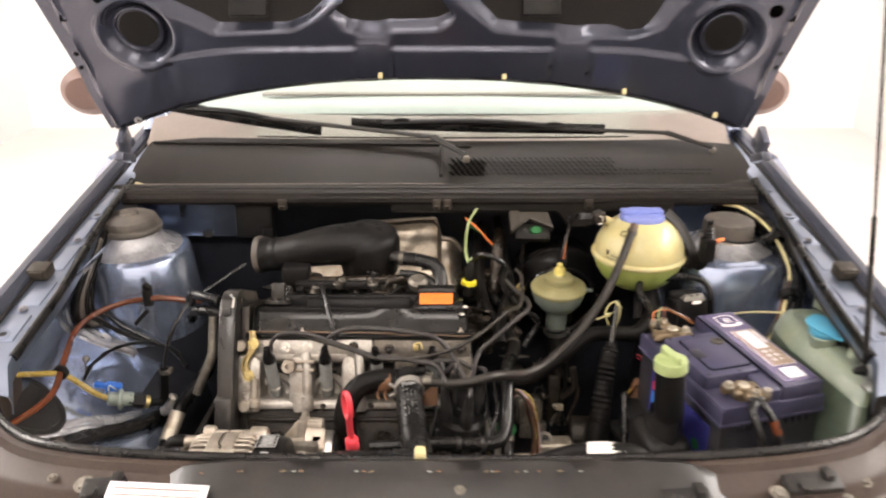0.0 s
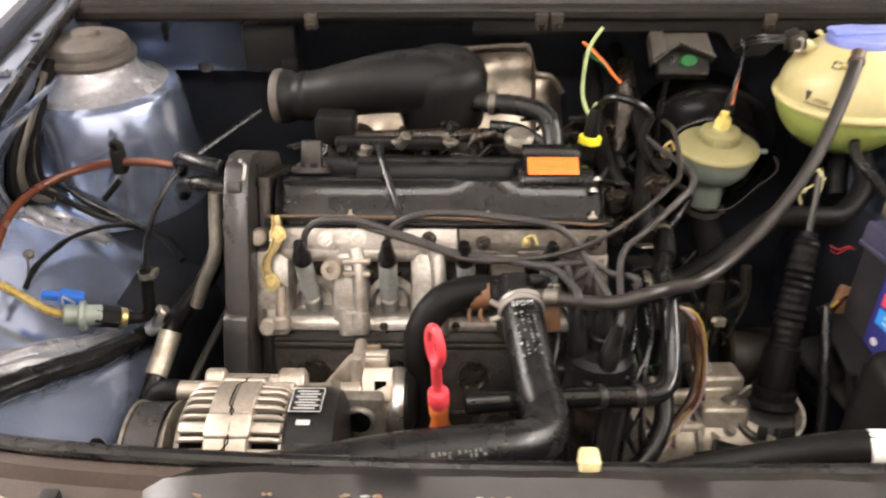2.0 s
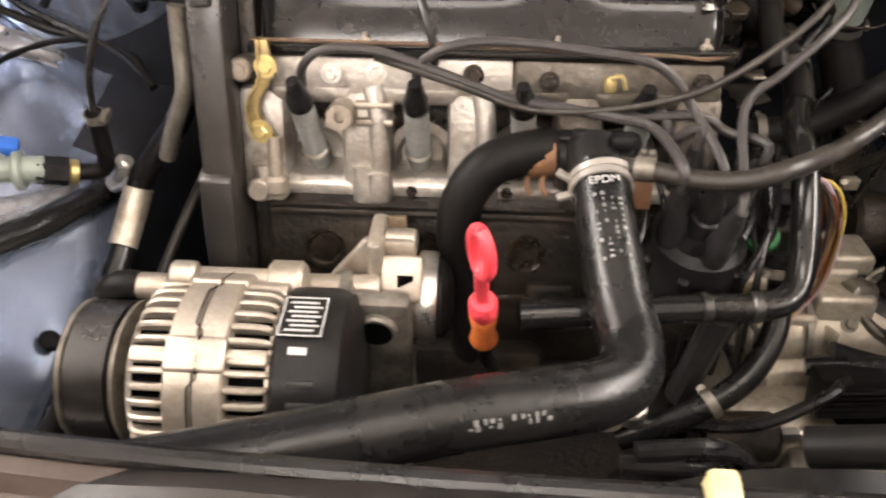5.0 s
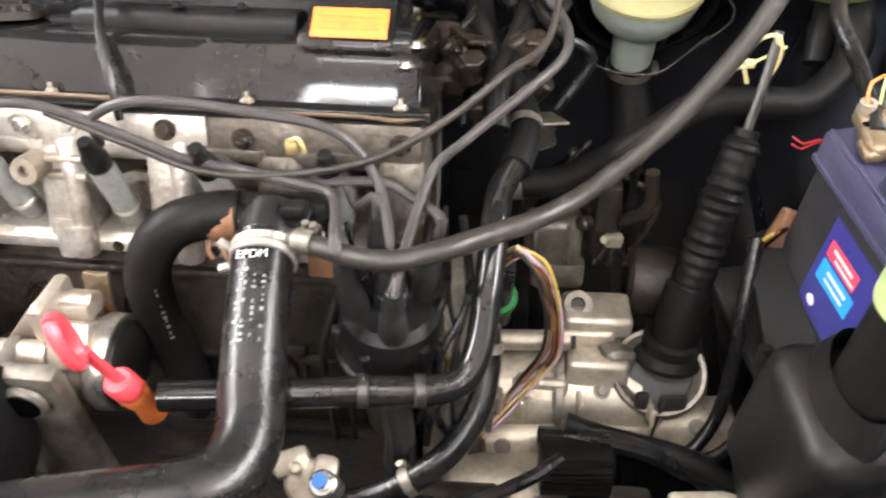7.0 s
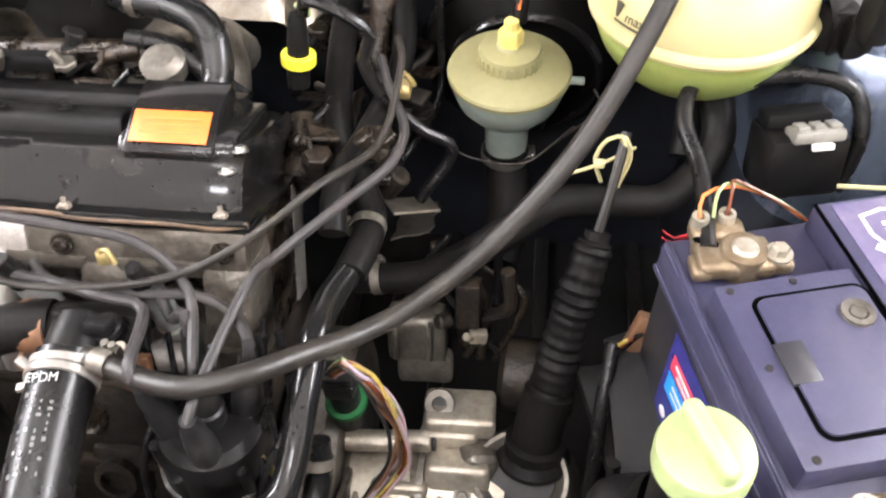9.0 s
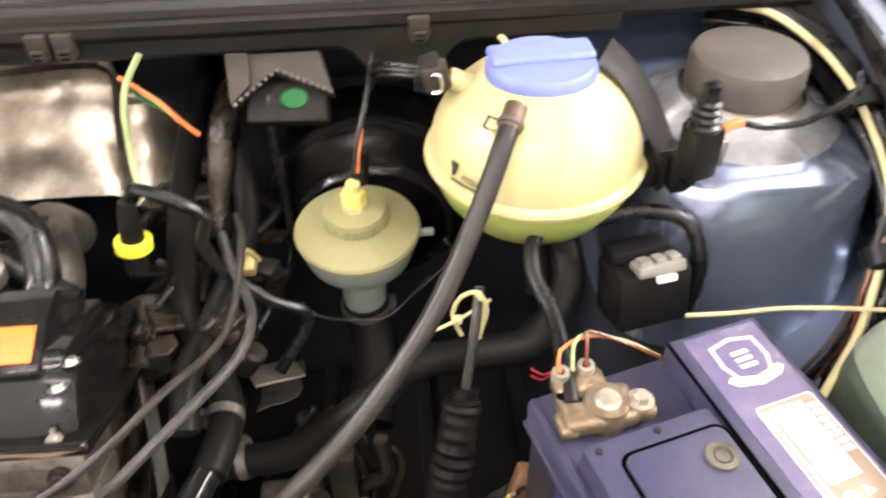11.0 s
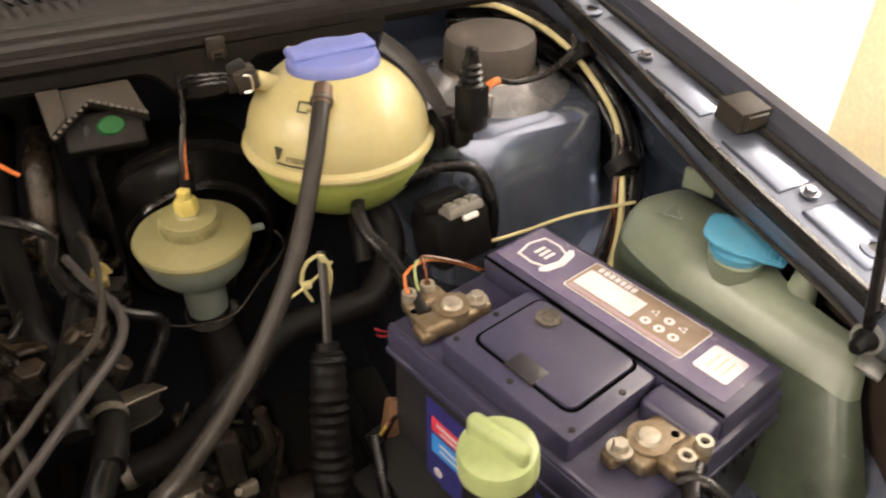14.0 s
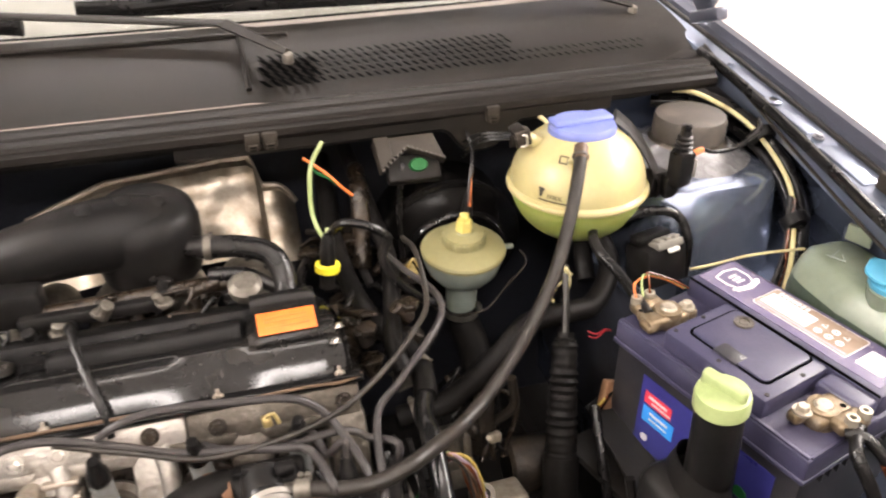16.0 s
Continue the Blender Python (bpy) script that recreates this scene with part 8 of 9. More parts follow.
for k in range(30):
    a = 2 * math.pi * k / 30
    m = Matrix.Translation(rc) @ basis(RAX).to_4x4() @ pose(0, 0, 0, 0, 0, math.degrees(a)) @ Matrix.Translation((0.0268, 0, 0.0155))
    if rib is None:
        rib = part("cap_rib", box((0, 0, 0), (0.0016, 0.0024, 0.010), 0.0004, segments=1), "reservoir_top", res)
        rib.matrix_basis = Matrix.Translation(-WORLD_AT[res]) @ m
    else:
        part_like(rib, m)
part("sender", join(lathe([(0.0105, 0.026), (0.0108, 0.038), (0.009, 0.042), (0, 0.043)], rc, RAX, 6), lathe([(0.0065, 0.040), (0.006, 0.050), (0, 0.051)], rc, RAX, 8)), "reservoir_yellow", res, "yellow level sender")
part("sender_boot", lathe([(0.007, 0.045), (0.0065, 0.060), (0.004, 0.072), (0, 0.073)], rc, (0.12, 0.12, 1), 14), "plastic", res, "black sender boot")
part("bowl", lathe([(0.050, -0.006), (0.050, -0.012), (0.045, -0.028), (0.034, -0.042), (0.026, -0.047), (0.0205, -0.050), (0.0195, -0.094), (0.016, -0.096), (0, -0.096)], rc, RAX, 44), "reservoir_body", res, "grey-green bowl and spout")
part("tab", box((0.279, 1.382, 0.822), (0.014, 0.006, 0.005), 0.001), "reservoir_body", res)
part("clamp", clamp_ring((0.222, 1.393, 0.728), (0, 0, 1), 0.022), "steel", res)
solid("wire_bail", join(tube([(0.17, 1.355, 0.775), (0.182, 1.35, 0.762), (0.205, 1.352, 0.752), (0.24, 1.352, 0.752), (0.262, 1.356, 0.770), (0.28, 1.36, 0.79)], 0.0012, 8), tube([(0.262, 1.356, 0.77), (0.30, 1.37, 0.80), (0.295, 1.38, 0.815)], 0.0012, 8)), "block", "bent wire bail below the reservoir", "wire clip")
solid("reservoir_hose", tube([(0.222, 1.394, 0.736), (0.224, 1.39, 0.71), (0.228, 1.35, 0.69), (0.22, 1.30, 0.67)], 0.0215, 16), "rubber_matt", "black hose under the reservoir", "hose")
# servo behind the reservoir
servo = thing("brake_servo", (0.235, 1.50, 0.66), "black brake servo drum behind the reservoir", "brake servo")
part("drum", lathe([(0, 0.0), (0.045, -0.002), (0.08, 0.010), (0.098, 0.03), (0.098, 0.05), (0.096, 0.10), (0, 0.10)], (0.235, 1.455, 0.765), (0, 1, 0.12), 56), "servo_black", servo, "black pressed drum")
part("drum_ridge", lathe([(0.066, 0.007), (0.069, 0.002), (0.072, 0.001), (0.075, 0.004), (0.077, 0.012)], (0.235, 1.455, 0.765), (0, 1, 0.12), 56), "cover", servo, "glossy pressed ridge")
part("drum_rim", lathe([(0.097, 0.032), (0.103, 0.034), (0.1045, 0.038), (0.103, 0.044), (0.097, 0.046)], (0.235, 1.455, 0.765), (0, 1, 0.12), 56), "cover", servo, "glossy rolled rim")
part("clamp_plate", sheet([[V((0.118 + 0.012 * i + 0.003 * (k % 2), 1.385 - 0.016 * k + 0.004 * i, 0.650 + 0.006 * k + 0.002 * ((i + k) % 2))) for i in range(4)] for k in range(5)], 0.002), "alu_grimy", servo, "rough grey bracket plate")
part("master_cylinder", rod((0.235, 1.418, 0.742), (0.235, 1.47, 0.757), 0.024, 24, 0.004), "block", servo, "dark master cylinder")

# ---------------------------------------------------------------- washer bottle
wrows = []
for z, x0, x1, y0, y1, e in ((0.50, 0.545, 0.615, 0.92, 1.16, 5), (0.62, 0.548, 0.625, 0.90, 1.19, 6), (0.74, 0.550, 0.632, 0.92, 1.215, 6), (0.79, 0.555, 0.640, 0.950, 1.222, 6), (0.835, 0.563, 0.648, 0.985, 1.224, 6), (0.852, 0.570, 0.648, 0.993, 1.223, 6), (0.862, 0.576, 0.646, 1.000, 1.220, 6), (0.866, 0.584, 0.640, 1.010, 1.213, 6)):
    ring = []
    for k in range(72):
        a = 2 * math.pi * (k + 0.5) / 72
        ca, sa = math.cos(a), math.sin(a)
        q = 1.0 / ((abs(ca) ** e + abs(sa) ** e) ** (1 / e))
        p = V(((x0 + x1) / 2 + ca * q * (x1 - x0) / 2, (y0 + y1) / 2 + sa * q * (y1 - y0) / 2, z))
        p.z -= 0.10 * max(0, (1.12 - p.y)) * (1 if z > 0.78 else 0.4)
        if z > 0.76:
            f = min(1.0, max(0.0, (1.15 - p.y) / 0.09))
            g = min(1.0, max(0.0, (1.05 - p.y) / 0.07))
            p.x = min(p.x, 0.648 - 0.036 * f * f * (3 - 2 * f) - 0.018 * g * g)
        lean = min(1.0, max(0.0, (1.13 - p.y) / 0.12)) * max(0.0, z - 0.70) * 0.26
        p.x = p.x + lean * max(0.0, (x1 - p.x) / (x1 - x0))
        p += V((0.004, 0.0, 0.002)) * noise.noise(p * 14)
        ring.append(p)
    wrows.append(ring)
wb = thing("washer_bottle", (0.60, 1.07, 0.48), "milky green washer bottle with a cyan cap", "washer bottle")
bmw = sheet(wrows[4:], 0, True)
bmw.faces.new([bmw.verts[len(bmw.verts) - 72 + k] for k in range(72)] if bmw.verts.ensure_lookup_table() is None else [])
bottle = part("bottle", bmw, "washer_tank", wb, "milky green moulded bottle", smooth=50)
# The lower rings take a darker green than the top.
part("bottle_lower", sheet(wrows[:5], 0, True), "washer_low", wb, "darker lower half", smooth=50)
part("neck", lathe([(0.020, 0), (0.021, 0.014), (0.022, 0.016), (0.022, 0.020), (0.018, 0.022), (0, 0.02)], (0.600, 1.110, 0.858), (-0.1, -0.1, 1), 32), "washer_tank", wb)
part("cap_ring", lathe([(0.0215, 0), (0.0228, 0.003), (0.0228, 0.009), (0.018, 0.011), (0, 0.011)], (0.600, 1.110, 0.877), (-0.1, -0.1, 1), 32), "cyan", wb, "cyan neck ring")
part("cap_lid", prism([(-0.031, -0.010), (-0.028, -0.019), (-0.015, -0.026), (0.005, -0.027), (0.030, -0.022), (0.050, -0.016), (0.053, 0.0), (0.050, 0.016), (0.030, 0.022), (0.005, 0.027), (-0.015, 0.026), (-0.028, 0.019), (-0.031, 0.010)], 0.004,
     Matrix.Translation((0.597, 1.112, 0.889)) @ pose(0, 0, 0, 4, 10, -54) @ Matrix.Scale(0.80, 4), 0.0015), "cyan", wb, "cyan hinged lid")
part("lid_ripple", join(*[box((0.030 + 0.005 * i, 0, 0.0045), (0.0022, 0.030, 0.0016), 0.0006, m=Matrix.Translation((0.597, 1.112, 0.889)) @ pose(0, 0, 0, 4, 10, -54) @ Matrix.Scale(0.80, 4)) for i in range(4)]), "cyan", wb)
part("filler_spout", lathe([(0.019, 0), (0.0135, 0.045), (0.0085, 0.076), (0.0055, 0.081), (0, 0.082)], (0.627, 1.066, 0.802), (0.05, 0.0, 1), 18), "washer_tank", wb, "pale moulded nub")
part("rear_fin", box((0.632, 1.195, 0.884), (0.004, 0.03, 0.02), 0.001, (0, 0, 20)), "washer_tank", wb, "thin moulded fin")
part("bottle_mark", join(box((0.588, 1.18, 0.8775), (0.022, 0.002, 0.001), 0, (0, 0, 30)), box((0.583, 1.172, 0.8775), (0.002, 0.020, 0.001), 0, (0, 0, 30)), box((0.592, 1.170, 0.8775), (0.014, 0.002, 0.001), 0, (0, 0, 60))), "reservoir_body", wb, "moulded symbol")

# ---------------------------------------------------------------- filler bottle with the pale green cap
gc = V((0.333, 1.010, 0.870))
fill = thing("filler_bottle", (0.345, 1.01, 0.66), "black filler bottle with a pale green cap", "filler bottle")
part("bottle", join(lathe([(0.0218, -0.002), (0.0222, -0.05), (0.0228, -0.075), (0.0225, -0.10), (0, -0.10)], gc, (-0.06, 0.0, 1), 32), lathe([(0.026, 0), (0.034, -0.03), (0.045, -0.07), (0.05, -0.16), (0, -0.16)], gc + V((0.0, 0.004, -0.075)), (0.0, 0.0, 1), 32, (0.75, 1.3)), box((0.33, 1.012, 0.70), (0.07, 0.10, 0.14), 0.02, (0, 0, 10), 3)), "plastic", fill, "black plastic bottle")
part("cap", join(lathe([(0.022, 0), (0.0243, 0.002), (0.0243, 0.014), (0.0232, 0.018), (0.016, 0.021), (0, 0.022)], gc, (-0.06, 0.0, 1), 36), box(gc + V((-0.001, 0, 0.024)), (0.011, 0.043, 0.018), 0.005, (0, -3, 24), 3)), "green_cap", fill, "pale green cap with a grip bar")

# ---------------------------------------------------------------- relay, sensor and plugs near the tank
rel = thing("relay_box", (0.447, 1.31, 0.79), "black relay box with a pale fuse holder", "relay box")
part("box", join(box((0.447, 1.308, 0.815), (0.062, 0.045, 0.052), 0.006, (-12, 0, 12)), box((0.44, 1.318, 0.846), (0.05, 0.020, 0.012), 0.003, (-12, 0, 12))), "plastic", rel)
part("fuse_cover", join(box((0.452, 1.300, 0.8445), (0.040, 0.020, 0.010), 0.003, (-20, 0, 12)), *[box((0.440 + 0.012 * i, 1.299 + 0.0025 * i, 0.8505), (0.009, 0.012, 0.004), 0.001, (-20, 0, 12)) for i in range(3)]), "fuse_clear", rel, "clear grey fuse holder")
part("fuse_tab", box((0.456, 1.288, 0.842), (0.016, 0.005, 0.005), 0.001, (-20, 0, 12)), "white", rel, "white tab")
sen = thing("pressure_sensor", (0.478, 1.335, 0.93), "black ribbed bellows sensor on a bracket", "sensor")
part("bellows", lathe([(0.0115, 0), (0.012, 0.004), (0.009, 0.006), (0.0112, 0.010), (0.0085, 0.012), (0.0105, 0.016), (0.008, 0.018), (0.0095, 0.022), (0.007, 0.024), (0.006, 0.032), (0.0065, 0.036), (0, 0.038)], (0.477, 1.334, 0.945), (0, 0, 1), 24), "rubber", sen, "ribbed rubber bellows")
part("switch_body", join(box((0.479, 1.336, 0.925), (0.024, 0.022, 0.044), 0.003, (0, 0, 15)), box((0.474, 1.345, 0.898), (0.02, 0.016, 0.03), 0.003)), "plastic", sen)
part("contact", box((0.494, 1.334, 0.925), (0.004, 0.012, 0.022), 0.001), "steel", sen)
solid("wire", tube([(0.492, 1.336, 0.940), (0.505, 1.340, 0.944), (0.53, 1.345, 0.935), (0.565, 1.35, 0.935), (0.60, 1.36, 0.948), (0.612, 1.38, 0.955)], 0.0028, 8), "rubber", "black wire from the sensor to the wing", "wire", "sensor wires")
solid("wire_splice", tube([(0.492, 1.336, 0.940), (0.500, 1.338, 0.943), (0.508, 1.341, 0.943)], 0.0038, 8), "orange_plastic", "orange crimp on the sensor wire", "crimp")
solid("cable_conduit", tube([(0.560, 1.50, 0.955), (0.582, 1.485, 0.955), (0.602, 1.460, 0.948), (0.614, 1.42, 0.941), (0.620, 1.375, 0.928), (0.625, 1.315, 0.893), (0.606, 1.268, 0.855), (0.585, 1.235, 0.825), (0.55, 1.20, 0.80)], 0.0032, 10), "cream", "cream plastic tube along the wing", "tube")
for k in range(3):
    o = V((0.010 * (k % 2), 0.004 * k, -0.010 * k))
    solid("wiring_harness", tube([V(q) + o for q in ((0.545, 1.52, 0.950), (0.595, 1.49, 0.950), (0.622, 1.44, 0.940), (0.632, 1.375, 0.924), (0.638, 1.315, 0.885), (0.622, 1.272, 0.845), (0.595, 1.24, 0.80), (0.57, 1.21, 0.75))], 0.0085, 12, wobble=0.3), "rubber", "glossy black taped harness along the wing", "harness", "wing harnesses")
for y, z in ((1.378, 0.930), (1.275, 0.862)):
    solid("harness_clip", join(lathe([(0.013, -0.008), (0.0165, -0.007), (0.0165, 0.007), (0.013, 0.008)], (0.622 - (1.378 - y) * 0.1, y, z), (0, 1, 0.6), 20), box((0.604, y - 0.004, z), (0.014, 0.012, 0.008), 0.002)), "plastic", "black clip round the harness", "clip", "harness clips")
random.seed(8)
for k in range(7):
    q = lambda s: random.uniform(-s, s)
    solid("wire", tube([(0.612 + q(0.006), 1.29, 0.885 + q(0.006)), (0.60 + q(0.008), 1.262, 0.845 + q(0.006)), (0.585 + q(0.01), 1.245, 0.81), (0.56 + q(0.015), 1.235, 0.775)], 0.0020, 6), ("rubber_grey", "rubber", "rubber_grey", "rubber", "rubber", "rubber_grey", "orange_hose")[k], "thin wire fanning out of the harness", "wire", "harness wires")
solid("tan_tube", tube([(0.465, 1.262, 0.828), (0.50, 1.255, 0.835), (0.53, 1.25, 0.842), (0.565, 1.243, 0.846), (0.60, 1.236, 0.848)], 0.0017, 8), "cream", "short tan tube behind the battery", "tube")
hose("wing_cable", [(0.640, 1.56, 0.992), (0.632, 1.44, 0.964), (0.622, 1.34, 0.944), (0.612, 1.24, 0.926), (0.606, 1.14, 0.906), (0.608, 1.04, 0.890), (0.615, 0.985, 0.872)], 0.0022, "rubber_grey", "thin black release cable along the wing", "cable", n=8)
ecu = thing("control_plug", (0.165, 1.46, 0.90), "dusty grey control plug with a green insert", "plug")
EC = Matrix.Translation((0.1660, 1.446, 0.9455)) @ pose(0, 0, 0, 44, 0, -3)
HOOD = ((-0.0386, 0.014), (0.036, 0.016), (0.047, -0.020), (0.0, 0.0), (-0.034, -0.028))
part("shell", prism(HOOD, -0.020, EC, 0.0025), "plug_grey", ecu, "dusty tan-grey hood")
part("shell_fold", prism([(-0.0386, 0.014), (-0.020, 0.0145), (-0.018, -0.012), (-0.034, -0.028)], 0.004, EC, 0.0015), "plug_grey", ecu, "raised fold of the hood")
part("back_wall", box((0.008, -0.022, -0.020), (0.066, 0.034, 0.018), 0.004, m=EC), "plastic_dusty", ecu, "dark underside")
part("insert", lathe([(0, 0.006), (0.0090, 0.006), (0.0108, 0.003), (0.0108, 0), (0, 0)], EC @ V((0.014, -0.020, -0.014)), EC.to_3x3() @ V((0.1, -0.1, 1)), 24, (1.15, 0.85)), "green", ecu, "green insert")
for a, b, n in ((HOOD[3], HOOD[2], 9), (HOOD[3], HOOD[4], 7)):
    turn = math.degrees(math.atan2(b[1] - a[1], b[0] - a[0]))
    for i in range(n):
        k = (i + 0.5) / n
        part("ridge", box((0, 0.0012, 0), (0.0034, 0.0032, 0.0030), 0.0006, m=EC @ Matrix.Translation((mixv(a[0], b[0], k), mixv(a[1], b[1], k), 0.0004)) @ pose(0, 0, 0, 0, 0, turn)), "strut_rubber", ecu)
hose("control_cable", [(0.160, 1.446, 0.925), (0.158, 1.438, 0.918), (0.156, 1.442, 0.885), (0.156, 1.448, 0.844), (0.157, 1.44, 0.783), (0.153, 1.42, 0.755), (0.131, 1.38, 0.735), (0.108, 1.34, 0.723)], 0.0036, "rubber", "dark cable hanging from the plug", "cable", n=10)
yp = thing("yellow_plug", (0.048, 1.357, 0.83), "black sensor plug with a yellow collar", "plug")
part("collar", lathe([(0.012, 0), (0.0145, 0.001), (0.0145, 0.009), (0.012, 0.010), (0.009, 0.010)], (0.048, 1.357, 0.845), (0.1, 0.1, 1), 24), "yellow", yp, "yellow collar")
part("plug_body", lathe([(0, -0.02), (0.009, -0.02), (0.009, 0.02), (0.0075, 0.04), (0.006, 0.045), (0, 0.046)], (0.048, 1.357, 0.845), (0.1, 0.1, 1), 18), "plastic", yp)
solid("wire", tube([(0.066, 1.445, 0.966), (0.052, 1.44, 0.945), (0.046, 1.432, 0.925), (0.044, 1.42, 0.885), (0.051, 1.395, 0.868), (0.053, 1.365, 0.895)], 0.0027, 8), "green_cap", "pale green wire hanging by the bulkhead", "wire", "loose coloured wires")
solid("wire", tube([(0.043, 1.45, 0.945), (0.056, 1.449, 0.934), (0.070, 1.447, 0.921), (0.083, 1.444, 0.906), (0.097, 1.442, 0.892)], 0.0021, 8), "orange_plastic", "loose orange wire by the bulkhead", "wire", "loose coloured wires")
solid("wire", tube([(0.050, 1.45, 0.938), (0.056, 1.448, 0.926), (0.070, 1.446, 0.918), (0.084, 1.444, 0.905)], 0.0019, 8), "green", "loose green wire by the bulkhead", "wire", "loose coloured wires")
solid("cable_tie", join(tube([(0.300, 1.283, 0.800), (0.293, 1.285, 0.822), (0.300, 1.284, 0.842), (0.313, 1.283, 0.845), (0.319, 1.283, 0.825), (0.314, 1.284, 0.798)], 0.0018, 8), tube([(0.276, 1.275, 0.815), (0.297, 1.279, 0.822), (0.322, 1.285, 0.835)], 0.0014, 8), tube([(0.309, 1.282, 0.848), (0.316, 1.282, 0.830), (0.313, 1.280, 0.800), (0.318, 1.279, 0.785)], 0.0018, 8), box((0.296, 1.279, 0.822), (0.008, 0.006, 0.006), 0.001)), "cream", "yellowed cable tie round the control cable", "cable tie")
solid("exhaust_bracket", box((0.137, 1.342, 0.70), (0.045, 0.042, 0.003), 0.001, (-25, 10, 20)), "alu_gear", "pale metal tab low in the bay", "bracket")
solid("coil_bracket", join(box((0.14, 1.33, 0.845), (0.012, 0.02, 0.008), 0.002), tube([(0.135, 1.33, 0.85), (0.142, 1.328, 0.862), (0.149, 1.328, 0.85)], 0.002, 6)), "brass", "small brass wire clip", "clip")
solid("lambda_pipe", tube([(0.10, 1.42, 0.80), (0.105, 1.44, 0.84), (0.11, 1.47, 0.88), (0.115, 1.52, 0.89)], 0.011, 14, wobble=0.4), "grease", "crumpled foil sleeve on a pipe", "pipe")
clutter = thing("water_outlet", (0.05, 1.32, 0.76), "oily dark water outlet at the end of the head", "water outlet")
part("outlet_body", rod((0.05, 1.29, 0.77), (0.05, 1.35, 0.79), 0.020, 18, 0.003), "grease", clutter)
part("outlet_flange", box((0.022, 1.265, 0.79), (0.03, 0.04, 0.05), 0.006, (-20, 0, 0)), "grease", clutter)
part("bracket", join(box((0.072, 1.31, 0.815), (0.022, 0.05, 0.004), 0.001, (-20, 15, 20)), box((0.064, 1.30, 0.80), (0.004, 0.04, 0.03), 0.001, (-20, 0, 20))), "grease", clutter, "stained bracket")
random.seed(17)
for k in range(40):
    c = V((random.uniform(0.025, 0.15), random.uniform(1.28, 1.48), random.uniform(0.72, 0.815)))
    if k % 3 == 0:
        part("fitting", join(rod(c, c + V((random.uniform(-0.02, 0.02), 0.0, 0.022)), random.uniform(0.006, 0.011), 12, 0.002), rod(c + V((0, 0, 0.016)), c + V((0, 0, 0.024)), 0.012, 6, 0.001)), random.choice(("block", "grease")), clutter, "oily fitting")
    elif k % 3 == 1:
        part("pipe", tube([c, c + V((random.uniform(-0.03, 0.03), 0.03, 0.012)), c + V((random.uniform(-0.04, 0.04), 0.07, random.uniform(-0.02, 0.03)))], random.uniform(0.004, 0.0075), 10), random.choice(("block", "rubber", "soot")), clutter, "greasy pipe")
    else:
        part("tab", box(c, (random.uniform(0.015, 0.035), random.uniform(0.01, 0.03), 0.004), 0.001, (random.uniform(-50, 0), random.uniform(-20, 20), random.uniform(0, 90))), random.choice(("block", "grease")), clutter, "stained metal tab")
solid("hose_elbow", tube([(0.054, 1.368, 0.885), (0.068, 1.345, 0.912), (0.095, 1.335, 0.909), (0.116, 1.335, 0.890), (0.108, 1.335, 0.868), (0.120, 1.332, 0.838), (0.150, 1.330, 0.805), (0.178, 1.33, 0.782), (0.150, 1.31, 0.74)], 0.0052, 10), "rubber", "thin black hose looping beside the reservoir", "hose")

# ---------------------------------------------------------------- left side of the bay
hose("fuel_hose", [(-0.44, 1.31, 0.835), (-0.472, 1.304, 0.839), (-0.492, 1.303, 0.843), (-0.533, 1.303, 0.843), (-0.582, 1.303, 0.834), (-0.622, 1.272, 0.827), (-0.629, 1.205, 0.828), (-0.617, 1.13, 0.816), (-0.603, 1.062, 0.805), (-0.604, 1.014, 0.806), (-0.618, 0.949, 0.814), (-0.64, 0.87, 0.82)], 0.0054, "orange_hose", "rust-orange fuel hose looping over the inner wing", n=12)
solid("hose_tie", lathe([(0.007, -0.006), (0.012, -0.005), (0.013, 0.0), (0.012, 0.005), (0.007, 0.006)], (-0.612, 1.104, 0.809), (0.15, 1, 0.15), 16), "rubber_matt", "black rubber tie where two hoses cross", "tie")
hose("yellow_fuel_pipe", [(-0.70, 1.00, 0.868), (-0.657, 1.04, 0.843), (-0.634, 1.074, 0.824), (-0.611, 1.103, 0.806), (-0.589, 1.107, 0.788), (-0.563, 1.106, 0.767), (-0.548, 1.112, 0.755)], 0.0045, "tan", "yellowed fuel pipe with a plug", "pipe", n=10)
vc = thing("purge_valve", (-0.528, 1.117, 0.74), "white and blue plug valve on the fuel pipe", "valve")
part("valve_body", rod((-0.549, 1.112, 0.755), (-0.512, 1.125, 0.745), 0.0115, 18, 0.002), "reservoir_body", vc, "pale grey body")
part("valve_flange", rod((-0.534, 1.117, 0.750), (-0.527, 1.119, 0.749), 0.0175, 20, 0.002), "reservoir_body", vc, "pale round flange")
part("valve_nut", rod((-0.520, 1.122, 0.747), (-0.498, 1.132, 0.736), 0.0125, 6, 0.001), "plastic", vc)
part("valve_ring", rod((-0.498, 1.132, 0.736), (-0.492, 1.135, 0.733), 0.011, 16, 0.001), "brass", vc, "brass ring")
part("blue_plug", box((-0.543, 1.128, 0.766), (0.026, 0.016, 0.014), 0.003, (0, 20, 15)), "blue_plastic", vc, "bright blue plug")
part("blue_tab", box((-0.562, 1.122, 0.774), (0.018, 0.010, 0.008), 0.002, (0, 20, 15)), "blue_plastic", vc)
part("clip", tube([(-0.545, 1.112, 0.770), (-0.540, 1.108, 0.782), (-0.530, 1.110, 0.772)], 0.0014, 6), "steel", vc)
